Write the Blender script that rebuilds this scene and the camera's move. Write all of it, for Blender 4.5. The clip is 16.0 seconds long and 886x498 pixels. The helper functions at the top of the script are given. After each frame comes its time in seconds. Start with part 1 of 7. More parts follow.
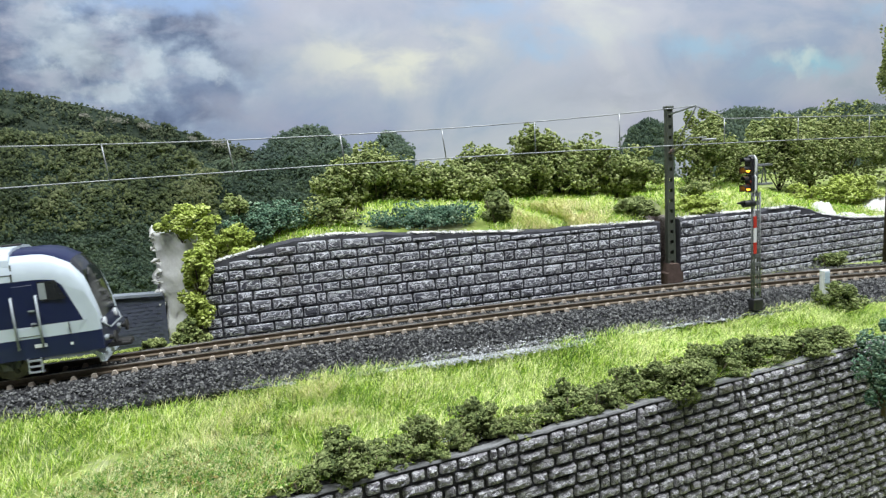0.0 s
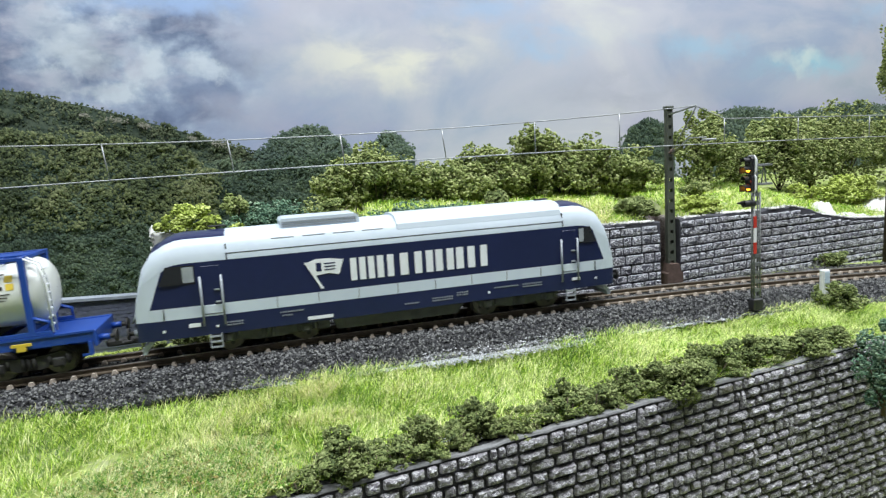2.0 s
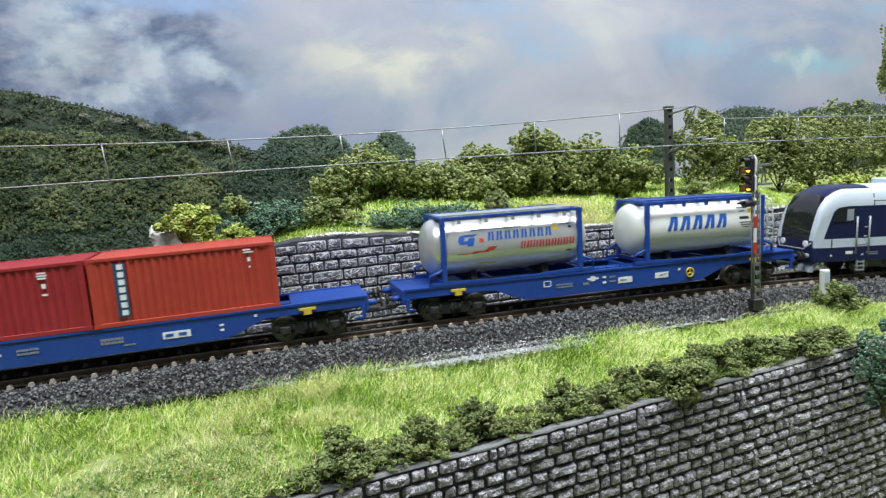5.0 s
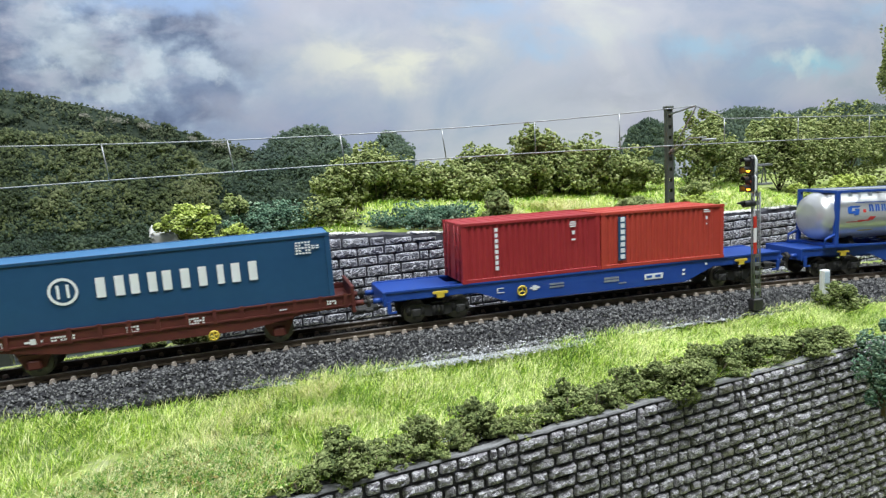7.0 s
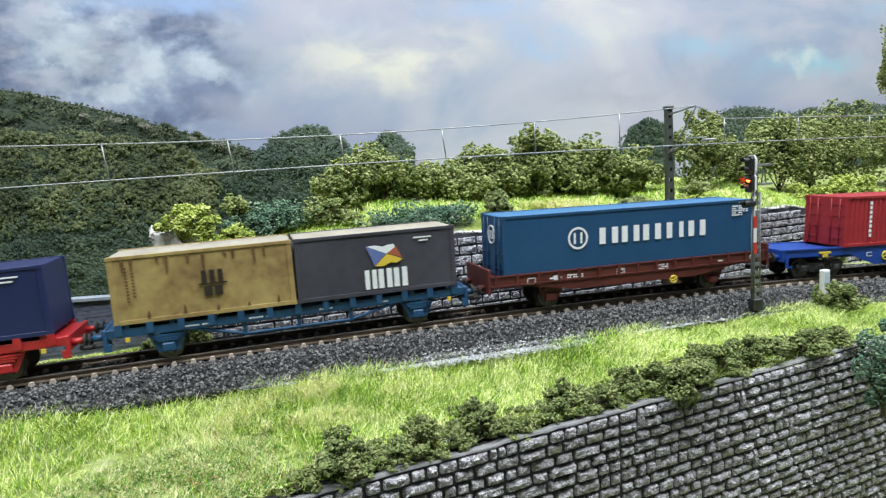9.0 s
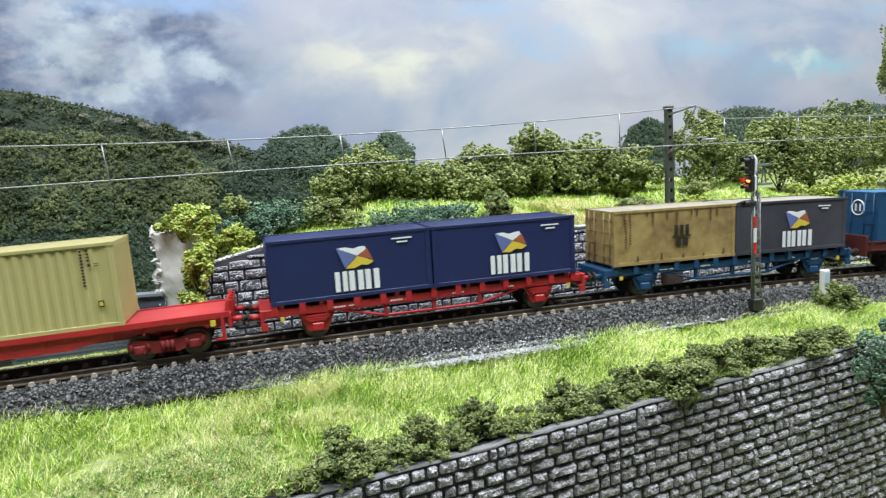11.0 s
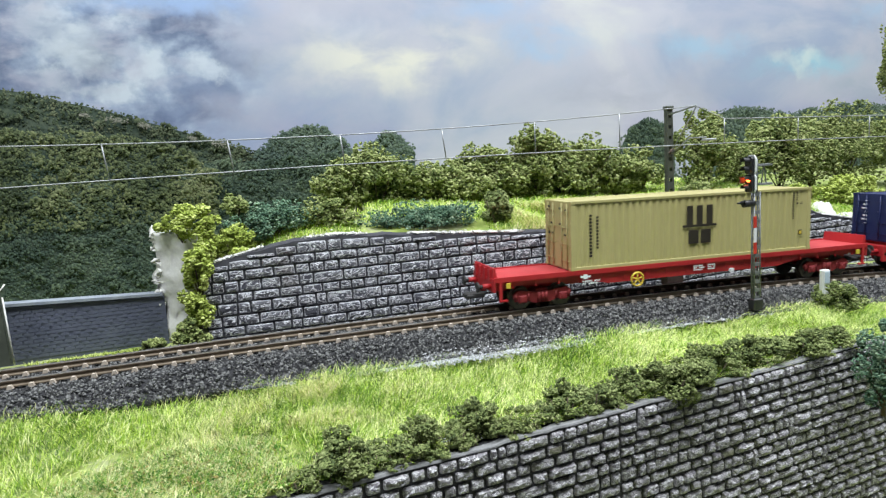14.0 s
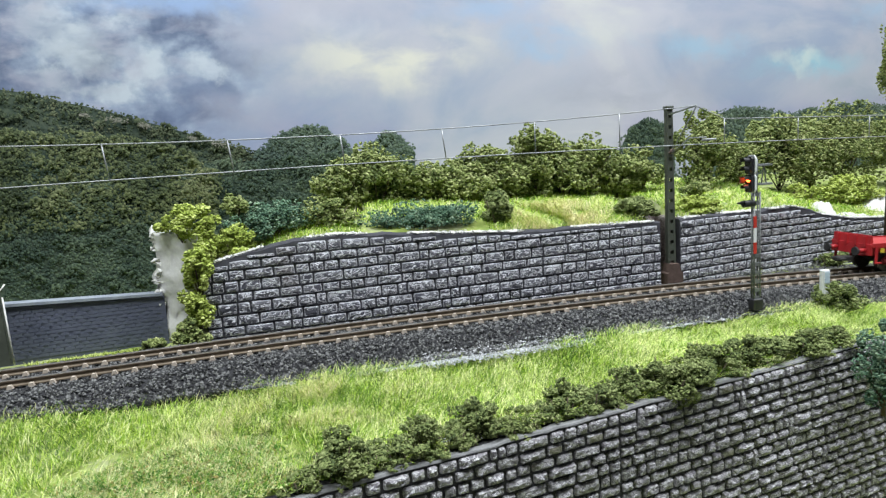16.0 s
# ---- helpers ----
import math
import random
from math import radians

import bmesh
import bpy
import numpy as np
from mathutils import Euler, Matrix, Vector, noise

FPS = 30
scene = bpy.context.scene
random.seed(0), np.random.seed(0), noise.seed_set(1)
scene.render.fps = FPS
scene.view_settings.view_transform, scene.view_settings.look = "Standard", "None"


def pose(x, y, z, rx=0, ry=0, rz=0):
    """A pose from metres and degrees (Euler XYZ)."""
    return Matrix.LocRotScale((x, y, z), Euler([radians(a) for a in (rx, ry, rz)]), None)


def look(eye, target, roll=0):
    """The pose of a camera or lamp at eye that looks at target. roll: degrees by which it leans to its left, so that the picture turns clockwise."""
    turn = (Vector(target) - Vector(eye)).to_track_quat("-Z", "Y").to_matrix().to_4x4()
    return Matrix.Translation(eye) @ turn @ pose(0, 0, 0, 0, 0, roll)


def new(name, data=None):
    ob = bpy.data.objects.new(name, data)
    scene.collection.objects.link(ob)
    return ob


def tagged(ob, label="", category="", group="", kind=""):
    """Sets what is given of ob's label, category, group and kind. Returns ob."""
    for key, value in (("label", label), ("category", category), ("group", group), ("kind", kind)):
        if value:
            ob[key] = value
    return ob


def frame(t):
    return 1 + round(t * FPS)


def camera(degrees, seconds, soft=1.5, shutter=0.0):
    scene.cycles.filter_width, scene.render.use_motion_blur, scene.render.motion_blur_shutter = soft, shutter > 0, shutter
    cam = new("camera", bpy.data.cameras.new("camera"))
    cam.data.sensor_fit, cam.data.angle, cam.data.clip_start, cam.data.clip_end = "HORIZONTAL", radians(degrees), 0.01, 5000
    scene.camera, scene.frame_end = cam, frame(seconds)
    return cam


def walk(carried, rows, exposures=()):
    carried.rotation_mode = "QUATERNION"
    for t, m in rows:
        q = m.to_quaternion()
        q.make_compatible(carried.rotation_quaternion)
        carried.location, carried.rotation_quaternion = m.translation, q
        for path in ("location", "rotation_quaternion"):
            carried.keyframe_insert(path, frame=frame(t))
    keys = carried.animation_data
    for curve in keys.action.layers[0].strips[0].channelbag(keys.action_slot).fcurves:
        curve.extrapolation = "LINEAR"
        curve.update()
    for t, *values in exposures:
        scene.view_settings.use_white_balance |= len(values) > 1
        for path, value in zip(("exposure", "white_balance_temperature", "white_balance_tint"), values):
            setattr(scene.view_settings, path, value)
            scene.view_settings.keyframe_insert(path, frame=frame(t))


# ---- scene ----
# A model railway in 1:87: one metre here is one metre on the layout.
EYE = Vector((0.0, -0.2851, 0.0731))
YAW, PITCH = radians(16.097), radians(8.085)
AHEAD = Vector((math.sin(YAW) * math.cos(PITCH), math.cos(YAW) * math.cos(PITCH), -math.sin(PITCH)))
cam = camera(68.92, 16.0, soft=1.3, shutter=0.18)
STAND = look(EYE, EYE + AHEAD, -3.831)
walk(cam, [(0.0, STAND), (16.0, STAND)], [(0.0, 0.0), (2.0, 0.04), (3.0, -0.11), (4.0, -0.08), (7.0, 0.06), (9.0, 0.15), (12.5, 0.17), (16.0, 0.0)])

# ---- light: the room's ceiling panels over the layout ----
world = bpy.data.worlds.new("room_air")
world.use_nodes = True
world.node_tree.nodes["Background"].inputs[0].default_value = (0.9, 0.95, 1.0, 1)
world.node_tree.nodes["Background"].inputs[1].default_value = 0.3
scene.world = world


def area_lamp(name, at, aim, sx, sy, watts, colour):
    lamp = bpy.data.lights.new(name, "AREA")
    lamp.shape, lamp.size, lamp.size_y, lamp.energy, lamp.color = "RECTANGLE", sx, sy, watts, colour
    ob = new(name, lamp)
    ob.matrix_world = look(Vector(at), Vector(aim))
    return ob


area_lamp("ceiling_panel_light", (0.24, -0.27, 0.95), (0.22, -0.05, 0.0), 1.7, 0.30, 27.5, (0.925, 0.985, 1.035))



# ---- materials ----
def material(name, colours, scale=200.0, rough=0.6, metal=0.0, bump=0.0, bump_scale=None, detail=6.0, spec=0.5, island=0.0, obj_random=0.0, dist=0.0005):
    """Principled paint whose colour wanders between the given ones over noise at two scales."""
    m = bpy.data.materials.new(name)
    m.use_nodes = True
    nt = m.node_tree
    n, l = nt.nodes, nt.links
    bsdf = n["Principled BSDF"]
    bsdf.inputs["Roughness"].default_value = rough
    bsdf.inputs["Metallic"].default_value = metal
    bsdf.inputs["Specular IOR Level"].default_value = spec
    tc = n.new("ShaderNodeTexCoord")
    if len(colours) == 1:
        c = colours[0]
        colours = [tuple(v * 0.9 for v in c), tuple(min(1, v * 1.08) for v in c)]
    big = n.new("ShaderNodeTexNoise")
    big.inputs["Scale"].default_value, big.inputs["Detail"].default_value = scale, detail
    l.new(tc.outputs["Object"], big.inputs["Vector"])
    fine = n.new("ShaderNodeTexNoise")
    fine.inputs["Scale"].default_value, fine.inputs["Detail"].default_value = scale * 7, 4.0
    l.new(tc.outputs["Object"], fine.inputs["Vector"])
    mix = n.new("ShaderNodeMath")
    mix.operation = "MULTIPLY_ADD"
    l.new(fine.outputs["Fac"], mix.inputs[0])
    mix.inputs[1].default_value = 0.45
    l.new(big.outputs["Fac"], mix.inputs[2])
    last = mix.outputs[0]
    for amount, node, out in ((island, "ShaderNodeNewGeometry", "Random Per Island"), (obj_random, "ShaderNodeObjectInfo", "Random")):
        if amount:
            g = n.new(node)
            sub = n.new("ShaderNodeMath")
            sub.operation = "MULTIPLY_ADD"
            l.new(g.outputs[out], sub.inputs[0])
            sub.inputs[1].default_value = amount
            l.new(last, sub.inputs[2])
            off = n.new("ShaderNodeMath")
            off.operation = "SUBTRACT"
            l.new(sub.outputs[0], off.inputs[0])
            off.inputs[1].default_value = amount * 0.5
            last = off.outputs[0]
    ramp = n.new("ShaderNodeValToRGB")
    els = ramp.color_ramp.elements
    while len(els) < len(colours):
        els.new(0.5)
    for k, c in enumerate(colours):
        els[k].position = 0.42 + 0.6 * k / max(1, len(colours) - 1)
        els[k].color = (*c, 1)
    l.new(last, ramp.inputs[0])
    l.new(ramp.outputs[0], bsdf.inputs["Base Color"])
    if bump:
        b = n.new("ShaderNodeBump")
        b.inputs["Strength"].default_value, b.inputs["Distance"].default_value = bump, dist
        bn = n.new("ShaderNodeTexNoise")
        bn.inputs["Scale"].default_value, bn.inputs["Detail"].default_value = bump_scale or scale * 4, 6.0
        l.new(tc.outputs["Object"], bn.inputs["Vector"])
        l.new(bn.outputs["Fac"], b.inputs["Height"])
        l.new(b.outputs[0], bsdf.inputs["Normal"])
    return m


def glow(name, colour, strength):
    m = bpy.data.materials.new(name)
    m.use_nodes = True
    b = m.node_tree.nodes["Principled BSDF"]
    b.inputs["Base Color"].default_value = (*[c * 0.5 for c in colour], 1)
    b.inputs["Emission Color"].default_value = (*colour, 1)
    b.inputs["Emission Strength"].default_value = strength
    return m


M = {}
M["ballast"] = material("ballast_grit", [(0.024, 0.024, 0.025), (0.058, 0.058, 0.059), (0.098, 0.098, 0.098), (0.19, 0.19, 0.185)], 500, 0.6, bump=0.5, island=1.0)
M["ballast_bed"] = material("ballast_bed", [(0.016, 0.016, 0.0192), (0.048, 0.048, 0.052)], 900, 0.85, bump=0.8)
M["rail"] = material("rusty_rail", [(0.10, 0.075, 0.05), (0.20, 0.155, 0.11)], 300, 0.6, bump=0.2)
M["rail_top"] = material("worn_rail_head", [(0.35, 0.3125, 0.275), (0.625, 0.5875, 0.5375)], 200, 0.3, metal=0.85)
M["sleeper"] = material("concrete_sleeper", [(0.05, 0.042, 0.036), (0.12, 0.10, 0.085)], 400, 0.8, bump=0.3, obj_random=0.3)
M["clip"] = material("rail_clip", [(0.4253, 0.3544, 0.2835), (0.6075, 0.5265, 0.4455)], 500, 0.7)
M["soil"] = material("layout_soil", [(0.12, 0.19, 0.03), (0.28, 0.34, 0.08), (0.45, 0.46, 0.30)], 60, 0.95, bump=0.5)
M["grass"] = material("static_grass", [(0.09, 0.23, 0.008), (0.32, 0.56, 0.018), (0.66, 0.82, 0.09), (0.97, 0.97, 0.52)], 34, 0.6, island=0.8)
M["straw"] = material("dry_straw", [(0.46, 0.56, 0.12), (0.70, 0.70, 0.28), (0.84, 0.76, 0.46)], 60, 0.85, island=0.8)
M["weed"] = material("weed_flock", [(0.05, 0.17, 0.015), (0.18, 0.38, 0.04), (0.42, 0.55, 0.13), (0.36, 0.20, 0.07), (0.66, 0.68, 0.34)], 90, 0.9, island=1.1)
M["meadow"] = material("meadow_static_grass", [(0.06, 0.155, 0.005), (0.24, 0.45, 0.015), (0.58, 0.76, 0.075), (0.97, 0.97, 0.50)], 26, 0.6, island=0.85)
M["foam"] = material("foam_foliage", [(0.055, 0.085, 0.020), (0.16, 0.205, 0.055), (0.29, 0.33, 0.115), (0.42, 0.45, 0.20)], 110, 0.85, island=0.42)
M["foam_dark"] = material("dark_foam_foliage", [(0.050, 0.075, 0.020), (0.135, 0.175, 0.050), (0.21, 0.25, 0.085), (0.30, 0.335, 0.14)], 130, 0.85, island=0.42)
M["foam_yellow"] = material("yellow_green_foam", [(0.1064, 0.1454, 0.01593), (0.2613, 0.3323, 0.04779), (0.4451, 0.5192, 0.1168), (0.5999, 0.6646, 0.2336)], 130, 0.85, island=0.42)
M["foam_blue"] = material("blue_green_foam", [(0.025, 0.065, 0.038), (0.075, 0.155, 0.095), (0.16, 0.27, 0.17), (0.30, 0.40, 0.27)], 120, 0.85, island=0.42)


def drybrushed(name, dark, mid, pale, vein=(420, 420, 900), amount=0.5, rough=0.5):
    """Stone painted dark and brushed pale over its raised grain; hewn faces use the pale for highlights."""
    m = material(name, [dark, mid], 160, rough, bump=0.6, bump_scale=650, obj_random=0.3, dist=0.0005)
    n, l = m.node_tree.nodes, m.node_tree.links
    bsdf = n["Principled BSDF"]
    under = bsdf.inputs["Base Color"].links[0].from_socket
    geo = n.new("ShaderNodeNewGeometry")
    mp = n.new("ShaderNodeMapping")
    mp.inputs["Scale"].default_value = vein
    l.new(geo.outputs["Position"], mp.inputs["Vector"])
    t = n.new("ShaderNodeTexNoise")
    t.inputs["Scale"].default_value, t.inputs["Detail"].default_value, t.inputs["Distortion"].default_value = 1.0, 4.0, 1.4
    l.new(mp.outputs[0], t.inputs["Vector"])
    r = n.new("ShaderNodeValToRGB")
    e = r.color_ramp.elements
    while len(e) < 5:
        e.new(0.5)
    for k, (p, c) in enumerate(((0.445, 0.0), (0.488, amount), (0.508, amount), (0.545, 0.04), (0.74, amount * 0.22))):
        e[k].position, e[k].color = p, (c, c, c, 1)
    l.new(t.outputs["Fac"], r.inputs[0])
    x = n.new("ShaderNodeMix")
    x.data_type = "RGBA"
    l.new(r.outputs[0], x.inputs["Factor"])
    l.new(under, x.inputs["A"])
    x.inputs["B"].default_value = (*pale, 1)
    l.new(x.outputs["Result"], bsdf.inputs["Base Color"])
    b = [q for q in n if q.type == "BUMP"][0]
    c = n.new("ShaderNodeBump")
    c.inputs["Strength"].default_value, c.inputs["Distance"].default_value = 1.0, 0.0008
    l.new(t.outputs["Fac"], c.inputs["Height"])
    l.new(b.outputs[0], c.inputs["Normal"])
    l.new(c.outputs[0], bsdf.inputs["Normal"])
    return m


def stained(m, colour, amount, low=0.56, high=0.70):
    """Brown damp stains that run down the wall, over the paint."""
    n, l = m.node_tree.nodes, m.node_tree.links
    bsdf = n["Principled BSDF"]
    under = bsdf.inputs["Base Color"].links[0].from_socket
    geo = n.new("ShaderNodeNewGeometry")
    mp = n.new("ShaderNodeMapping")
    mp.inputs["Scale"].default_value = (34, 34, 14)
    l.new(geo.outputs["Position"], mp.inputs["Vector"])
    t = n.new("ShaderNodeTexNoise")
    t.inputs["Scale"].default_value, t.inputs["Detail"].default_value = 1.0, 5.0
    l.new(mp.outputs[0], t.inputs["Vector"])
    r = n.new("ShaderNodeMapRange")
    for key, v in (("From Min", low), ("From Max", high), ("To Min", 0.0), ("To Max", amount)):
        r.inputs[key].default_value = v
    l.new(t.outputs["Fac"], r.inputs["Value"])
    x = n.new("ShaderNodeMix")
    x.data_type = "RGBA"
    l.new(r.outputs[0], x.inputs["Factor"])
    l.new(under, x.inputs["A"])
    x.inputs["B"].default_value = (*colour, 1)
    l.new(x.outputs["Result"], bsdf.inputs["Base Color"])
    return m


BROWN = (0.085, 0.058, 0.045)
M["stone"] = stained(drybrushed("quarry_stone_paint", (0.045, 0.045, 0.060), (0.10, 0.10, 0.128), (0.92, 0.92, 0.97), (210, 210, 430), 0.92, 0.40), BROWN, 0.6, 0.60, 0.74)
M["stone_rim"] = stained(drybrushed("brushed_stone_rim", (0.16, 0.16, 0.185), (0.42, 0.42, 0.46), (0.85, 0.85, 0.90), (260, 260, 400), 0.85, 0.45), BROWN, 0.5, 0.60, 0.74)
# white flecks on the hewn faces are glossy highlights put into the colour
M["stone_front"] = drybrushed("hewn_stone_glint_paint", (0.07906, 0.07188, 0.08625), (0.2372, 0.2228, 0.2386), (0.97, 0.97, 0.97), (483, 483, 736), 0.62, 0.30)
M["front_rim"] = drybrushed("hewn_stone_rim", (0.0966, 0.08832, 0.1021), (0.3312, 0.3104, 0.3312), (0.97, 0.97, 0.97), (345, 345, 483), 0.5, 0.36)
# brown for the mast recess, with part of its shade put into the colour
M["stone_brown"] = drybrushed("shaded_brown_stone", (0.060, 0.045, 0.040), (0.13, 0.10, 0.088), (0.5, 0.46, 0.44), (300, 300, 620), 0.45, 0.5)
M["stone_olive"] = drybrushed("olive_stained_stone", (0.10, 0.095, 0.07), (0.21, 0.20, 0.15), (0.5, 0.49, 0.44), (400, 400, 640), 0.45, 0.45)
M["joint"] = material("dark_stone_joint", [(0.036, 0.036, 0.045), (0.075, 0.075, 0.088)], 300, 0.8, bump=0.4)
M["dust"] = material("pale_grey_dust", [(0.26, 0.27, 0.27), (0.42, 0.43, 0.44), (0.60, 0.61, 0.62)], 90, 0.9, island=0.6)
M["front_joint"] = material("black_stone_joint", [(0.026, 0.025, 0.029), (0.062, 0.060, 0.066)], 300, 0.8, bump=0.4)
M["cap"] = material("grey_wall_top", [(0.15, 0.15, 0.155), (0.32, 0.32, 0.32)], 200, 0.8, bump=0.4)
M["slate"] = material("slate_grey_wall_paint", [(0.0775, 0.08784, 0.1274), (0.125, 0.1366, 0.1885)], 120, 0.65, bump=0.3, bump_scale=500)
M["plaster"] = material("white_plaster", [(0.62, 0.61, 0.57), (0.85, 0.84, 0.82)], 120, 0.7, bump=0.6, bump_scale=300)


# ---- mesh helpers ----
def part(name, bm, mat, parent=None, label=""):
    me = bpy.data.meshes.new(name)
    bm.to_mesh(me)
    bm.free()
    for m in mat if isinstance(mat, (list, tuple)) else [mat]:
        me.materials.append(m)
    ob = new(name, me)
    if parent:
        ob.parent = parent
    if label:
        ob["label"] = label
    return ob


def soup(name, verts, faces, mat, parent=None, smooth=False):
    """A mesh from arrays: verts n x 3, faces m x 3 or m x 4."""
    me = bpy.data.meshes.new(name)
    verts, faces = np.asarray(verts, dtype=np.float32), np.asarray(faces, dtype=np.int32)
    k = faces.shape[1]
    me.vertices.add(len(verts))
    me.vertices.foreach_set("co", verts.ravel())
    me.loops.add(faces.size)
    me.loops.foreach_set("vertex_index", faces.ravel())
    me.polygons.add(len(faces))
    me.polygons.foreach_set("loop_start", np.arange(0, faces.size, k, dtype=np.int32))
    me.polygons.foreach_set("use_smooth", np.full(len(faces), smooth))
    me.update(calc_edges=True)
    me.materials.append(mat)
    ob = new(name, me)
    if parent:
        ob.parent = parent
    return ob


def box(bm, x0, x1, y0, y1, z0, z1, bevel=0.0, mi=0):
    r = bmesh.ops.create_cube(bm, size=1.0)
    vs = r["verts"]
    for v in vs:
        v.co = ((x0 + x1) / 2 + v.co.x * (x1 - x0), (y0 + y1) / 2 + v.co.y * (y1 - y0), (z0 + z1) / 2 + v.co.z * (z1 - z0))
    fs = list({f for v in vs for f in v.link_faces})
    if bevel:
        es = list({e for v in vs for e in v.link_edges})
        r = bmesh.ops.bevel(bm, geom=es, offset=bevel, segments=1, affect="EDGES", profile=0.7)
        fs = [f for f in set(fs) | set(r["faces"]) if f.is_valid]
    for f in fs:
        f.material_index = mi
    return vs


def boxes(*specs, bevel=0.0):
    bm = bmesh.new()
    for s in specs:
        box(bm, *s, bevel=bevel)
    return bm


def cyl(bm, a, b, r, n=12, r2=None, mi=0):
    """A closed cylinder or cone from a to b."""
    a, b = Vector(a), Vector(b)
    m = Matrix.Translation((a + b) / 2) @ (b - a).to_track_quat("Z", "Y").to_matrix().to_4x4()
    res = bmesh.ops.create_cone(bm, cap_ends=True, segments=n, radius1=r, radius2=r if r2 is None else r2, depth=(b - a).length, matrix=m)
    for f in {f for v in res["verts"] for f in v.link_faces}:
        f.material_index = mi
        f.smooth = len(f.verts) == 4
    return res["verts"]


def prism(bm, outline, axis, lo, hi, mi=0):
    """An outline of two coordinates pushed along an axis: 'x' takes (y, z), 'y' takes (x, z), 'z' takes (x, y)."""
    def at(p, d):
        return {"x": (d, p[0], p[1]), "y": (p[0], d, p[1]), "z": (p[0], p[1], d)}[axis]
    a = [bm.verts.new(at(p, lo)) for p in outline]
    b = [bm.verts.new(at(p, hi)) for p in outline]
    k = len(a)
    fs = [bm.faces.new(a), bm.faces.new(b[::-1])]
    fs += [bm.faces.new((a[i], b[i], b[(i + 1) % k], a[(i + 1) % k])) for i in range(k)]
    for f in fs:
        f.material_index = mi
    bmesh.ops.recalc_face_normals(bm, faces=fs)
    return fs


def empty(name, at=(0, 0, 0), **tags):
    ob = new(name)
    ob.empty_display_size = 0.01
    ob.location = at
    return tagged(ob, **tags)


# ---- the line of the track ----
X_LO, X_HI = -0.16, 0.42


def line_y(x):
    def p(v):
        return 0.10867 * v * v - 0.40196 * v ** 3 + 0.06306 * v ** 4
    def s(v):
        return 0.21734 * v - 1.20588 * v * v + 0.25224 * v ** 3
    c = min(max(x, X_LO), X_HI)
    return p(c) + s(c) * (x - c) * (0.3 if x < c else 1.0)


def line_z(x):
    c = min(max(x, X_LO), X_HI)
    over = x - c
    return -0.0623 * c * c - 0.1246 * c * over * math.exp(-abs(over) * 4)


def on_line(x, side=0.0, up=0.0):
    """A point beside the track, side metres to its far side and up metres over the rail heads."""
    e = 0.002
    m = (line_y(x + e) - line_y(x - e)) / (2 * e)
    k = 1 / math.sqrt(1 + m * m)
    return Vector((x - m * k * side, line_y(x) + k * side, line_z(x) + up))


def line_pose(x, half=0.06):
    a, b = on_line(x - half), on_line(x + half)
    d = (b - a).normalized()
    q = d.to_track_quat("X", "Z").to_matrix().to_4x4()
    return Matrix.Translation((a + b) / 2) @ q
# ---- the room round the layout ----
M["room_paint"] = material("plain_room_paint", [(0.55, 0.55, 0.54), (0.62, 0.62, 0.61)], 3, 0.9)


def make_room():
    for name, s in (("room_floor", (-2.4, 3.0, -2.2, 1.0, -1.05, -1.0)), ("ceiling", (-2.4, 3.0, -2.2, 1.0, 1.35, 1.4)), ("wall_room_behind", (-2.4, 3.0, -2.25, -2.2, -1.0, 1.35)), ("wall_room_backdrop_side", (-2.4, 3.0, 1.0, 1.05, -1.0, 1.35)), ("wall_room_left", (-2.45, -2.4, -2.2, 1.0, -1.0, 1.35)), ("wall_room_right", (3.0, 3.05, -2.2, 1.0, -1.0, 1.35))):
        tagged(part(name, boxes(s), M["room_paint"]), "plain pale grey painted room surface", "room", kind="structure")
    tagged(part("baseboard_layout", boxes((-1.72, 2.32, -0.205, 0.35, -0.20, -0.145)), M["soil"]), "brown wooden layout baseboard under the scenery", "baseboard", kind="structure")


make_room()
# ---- the setting ----
def fbm(x, y, s, o=0.0):
    return noise.fractal(Vector((x * s + o, y * s - o, o * 0.7)), 0.9, 2.0, 4)


WALL_Y = 0.0325
FRONT_A, FRONT_B = Vector((-0.10, -0.122)), Vector((0.42, -0.049))


def front_y(x):
    return FRONT_A.y + (FRONT_B.y - FRONT_A.y) * (x - FRONT_A.x) / (FRONT_B.x - FRONT_A.x)


def interp(x, pts):
    if x <= pts[0][0]:
        return pts[0][1]
    for (a, u), (b, v) in zip(pts, pts[1:]):
        if x <= b:
            k = (x - a) / (b - a)
            return u + (v - u) * k
    return pts[-1][1]


WALL_TOP = [(-0.026, 0.030), (-0.004, 0.035), (0.017, 0.0385), (0.039, 0.039), (0.067, 0.0367), (0.113, 0.0326), (0.145, 0.0304), (0.18, 0.030), (0.222, 0.0285), (0.27, 0.0280), (0.302, 0.0268), (0.334, 0.0268), (0.348, 0.0240), (0.361, 0.0190), (0.390, 0.0138), (0.432, 0.0105), (0.60, 0.006)]
BACK_LINE = [(-0.03, 0.036), (0.2190, 0.036), (0.2192, 0.0655), (0.2412, 0.0655), (0.2414, 0.0408), (0.30, 0.049), (0.36, 0.056), (0.6, 0.075)]
FOOT = [(-0.2, -0.030), (-0.094, -0.030), (-0.017, -0.032), (0.0255, -0.037), (0.124, -0.0385), (0.169, -0.034), (0.22, -0.033), (0.262, -0.035), (0.5, -0.035)]


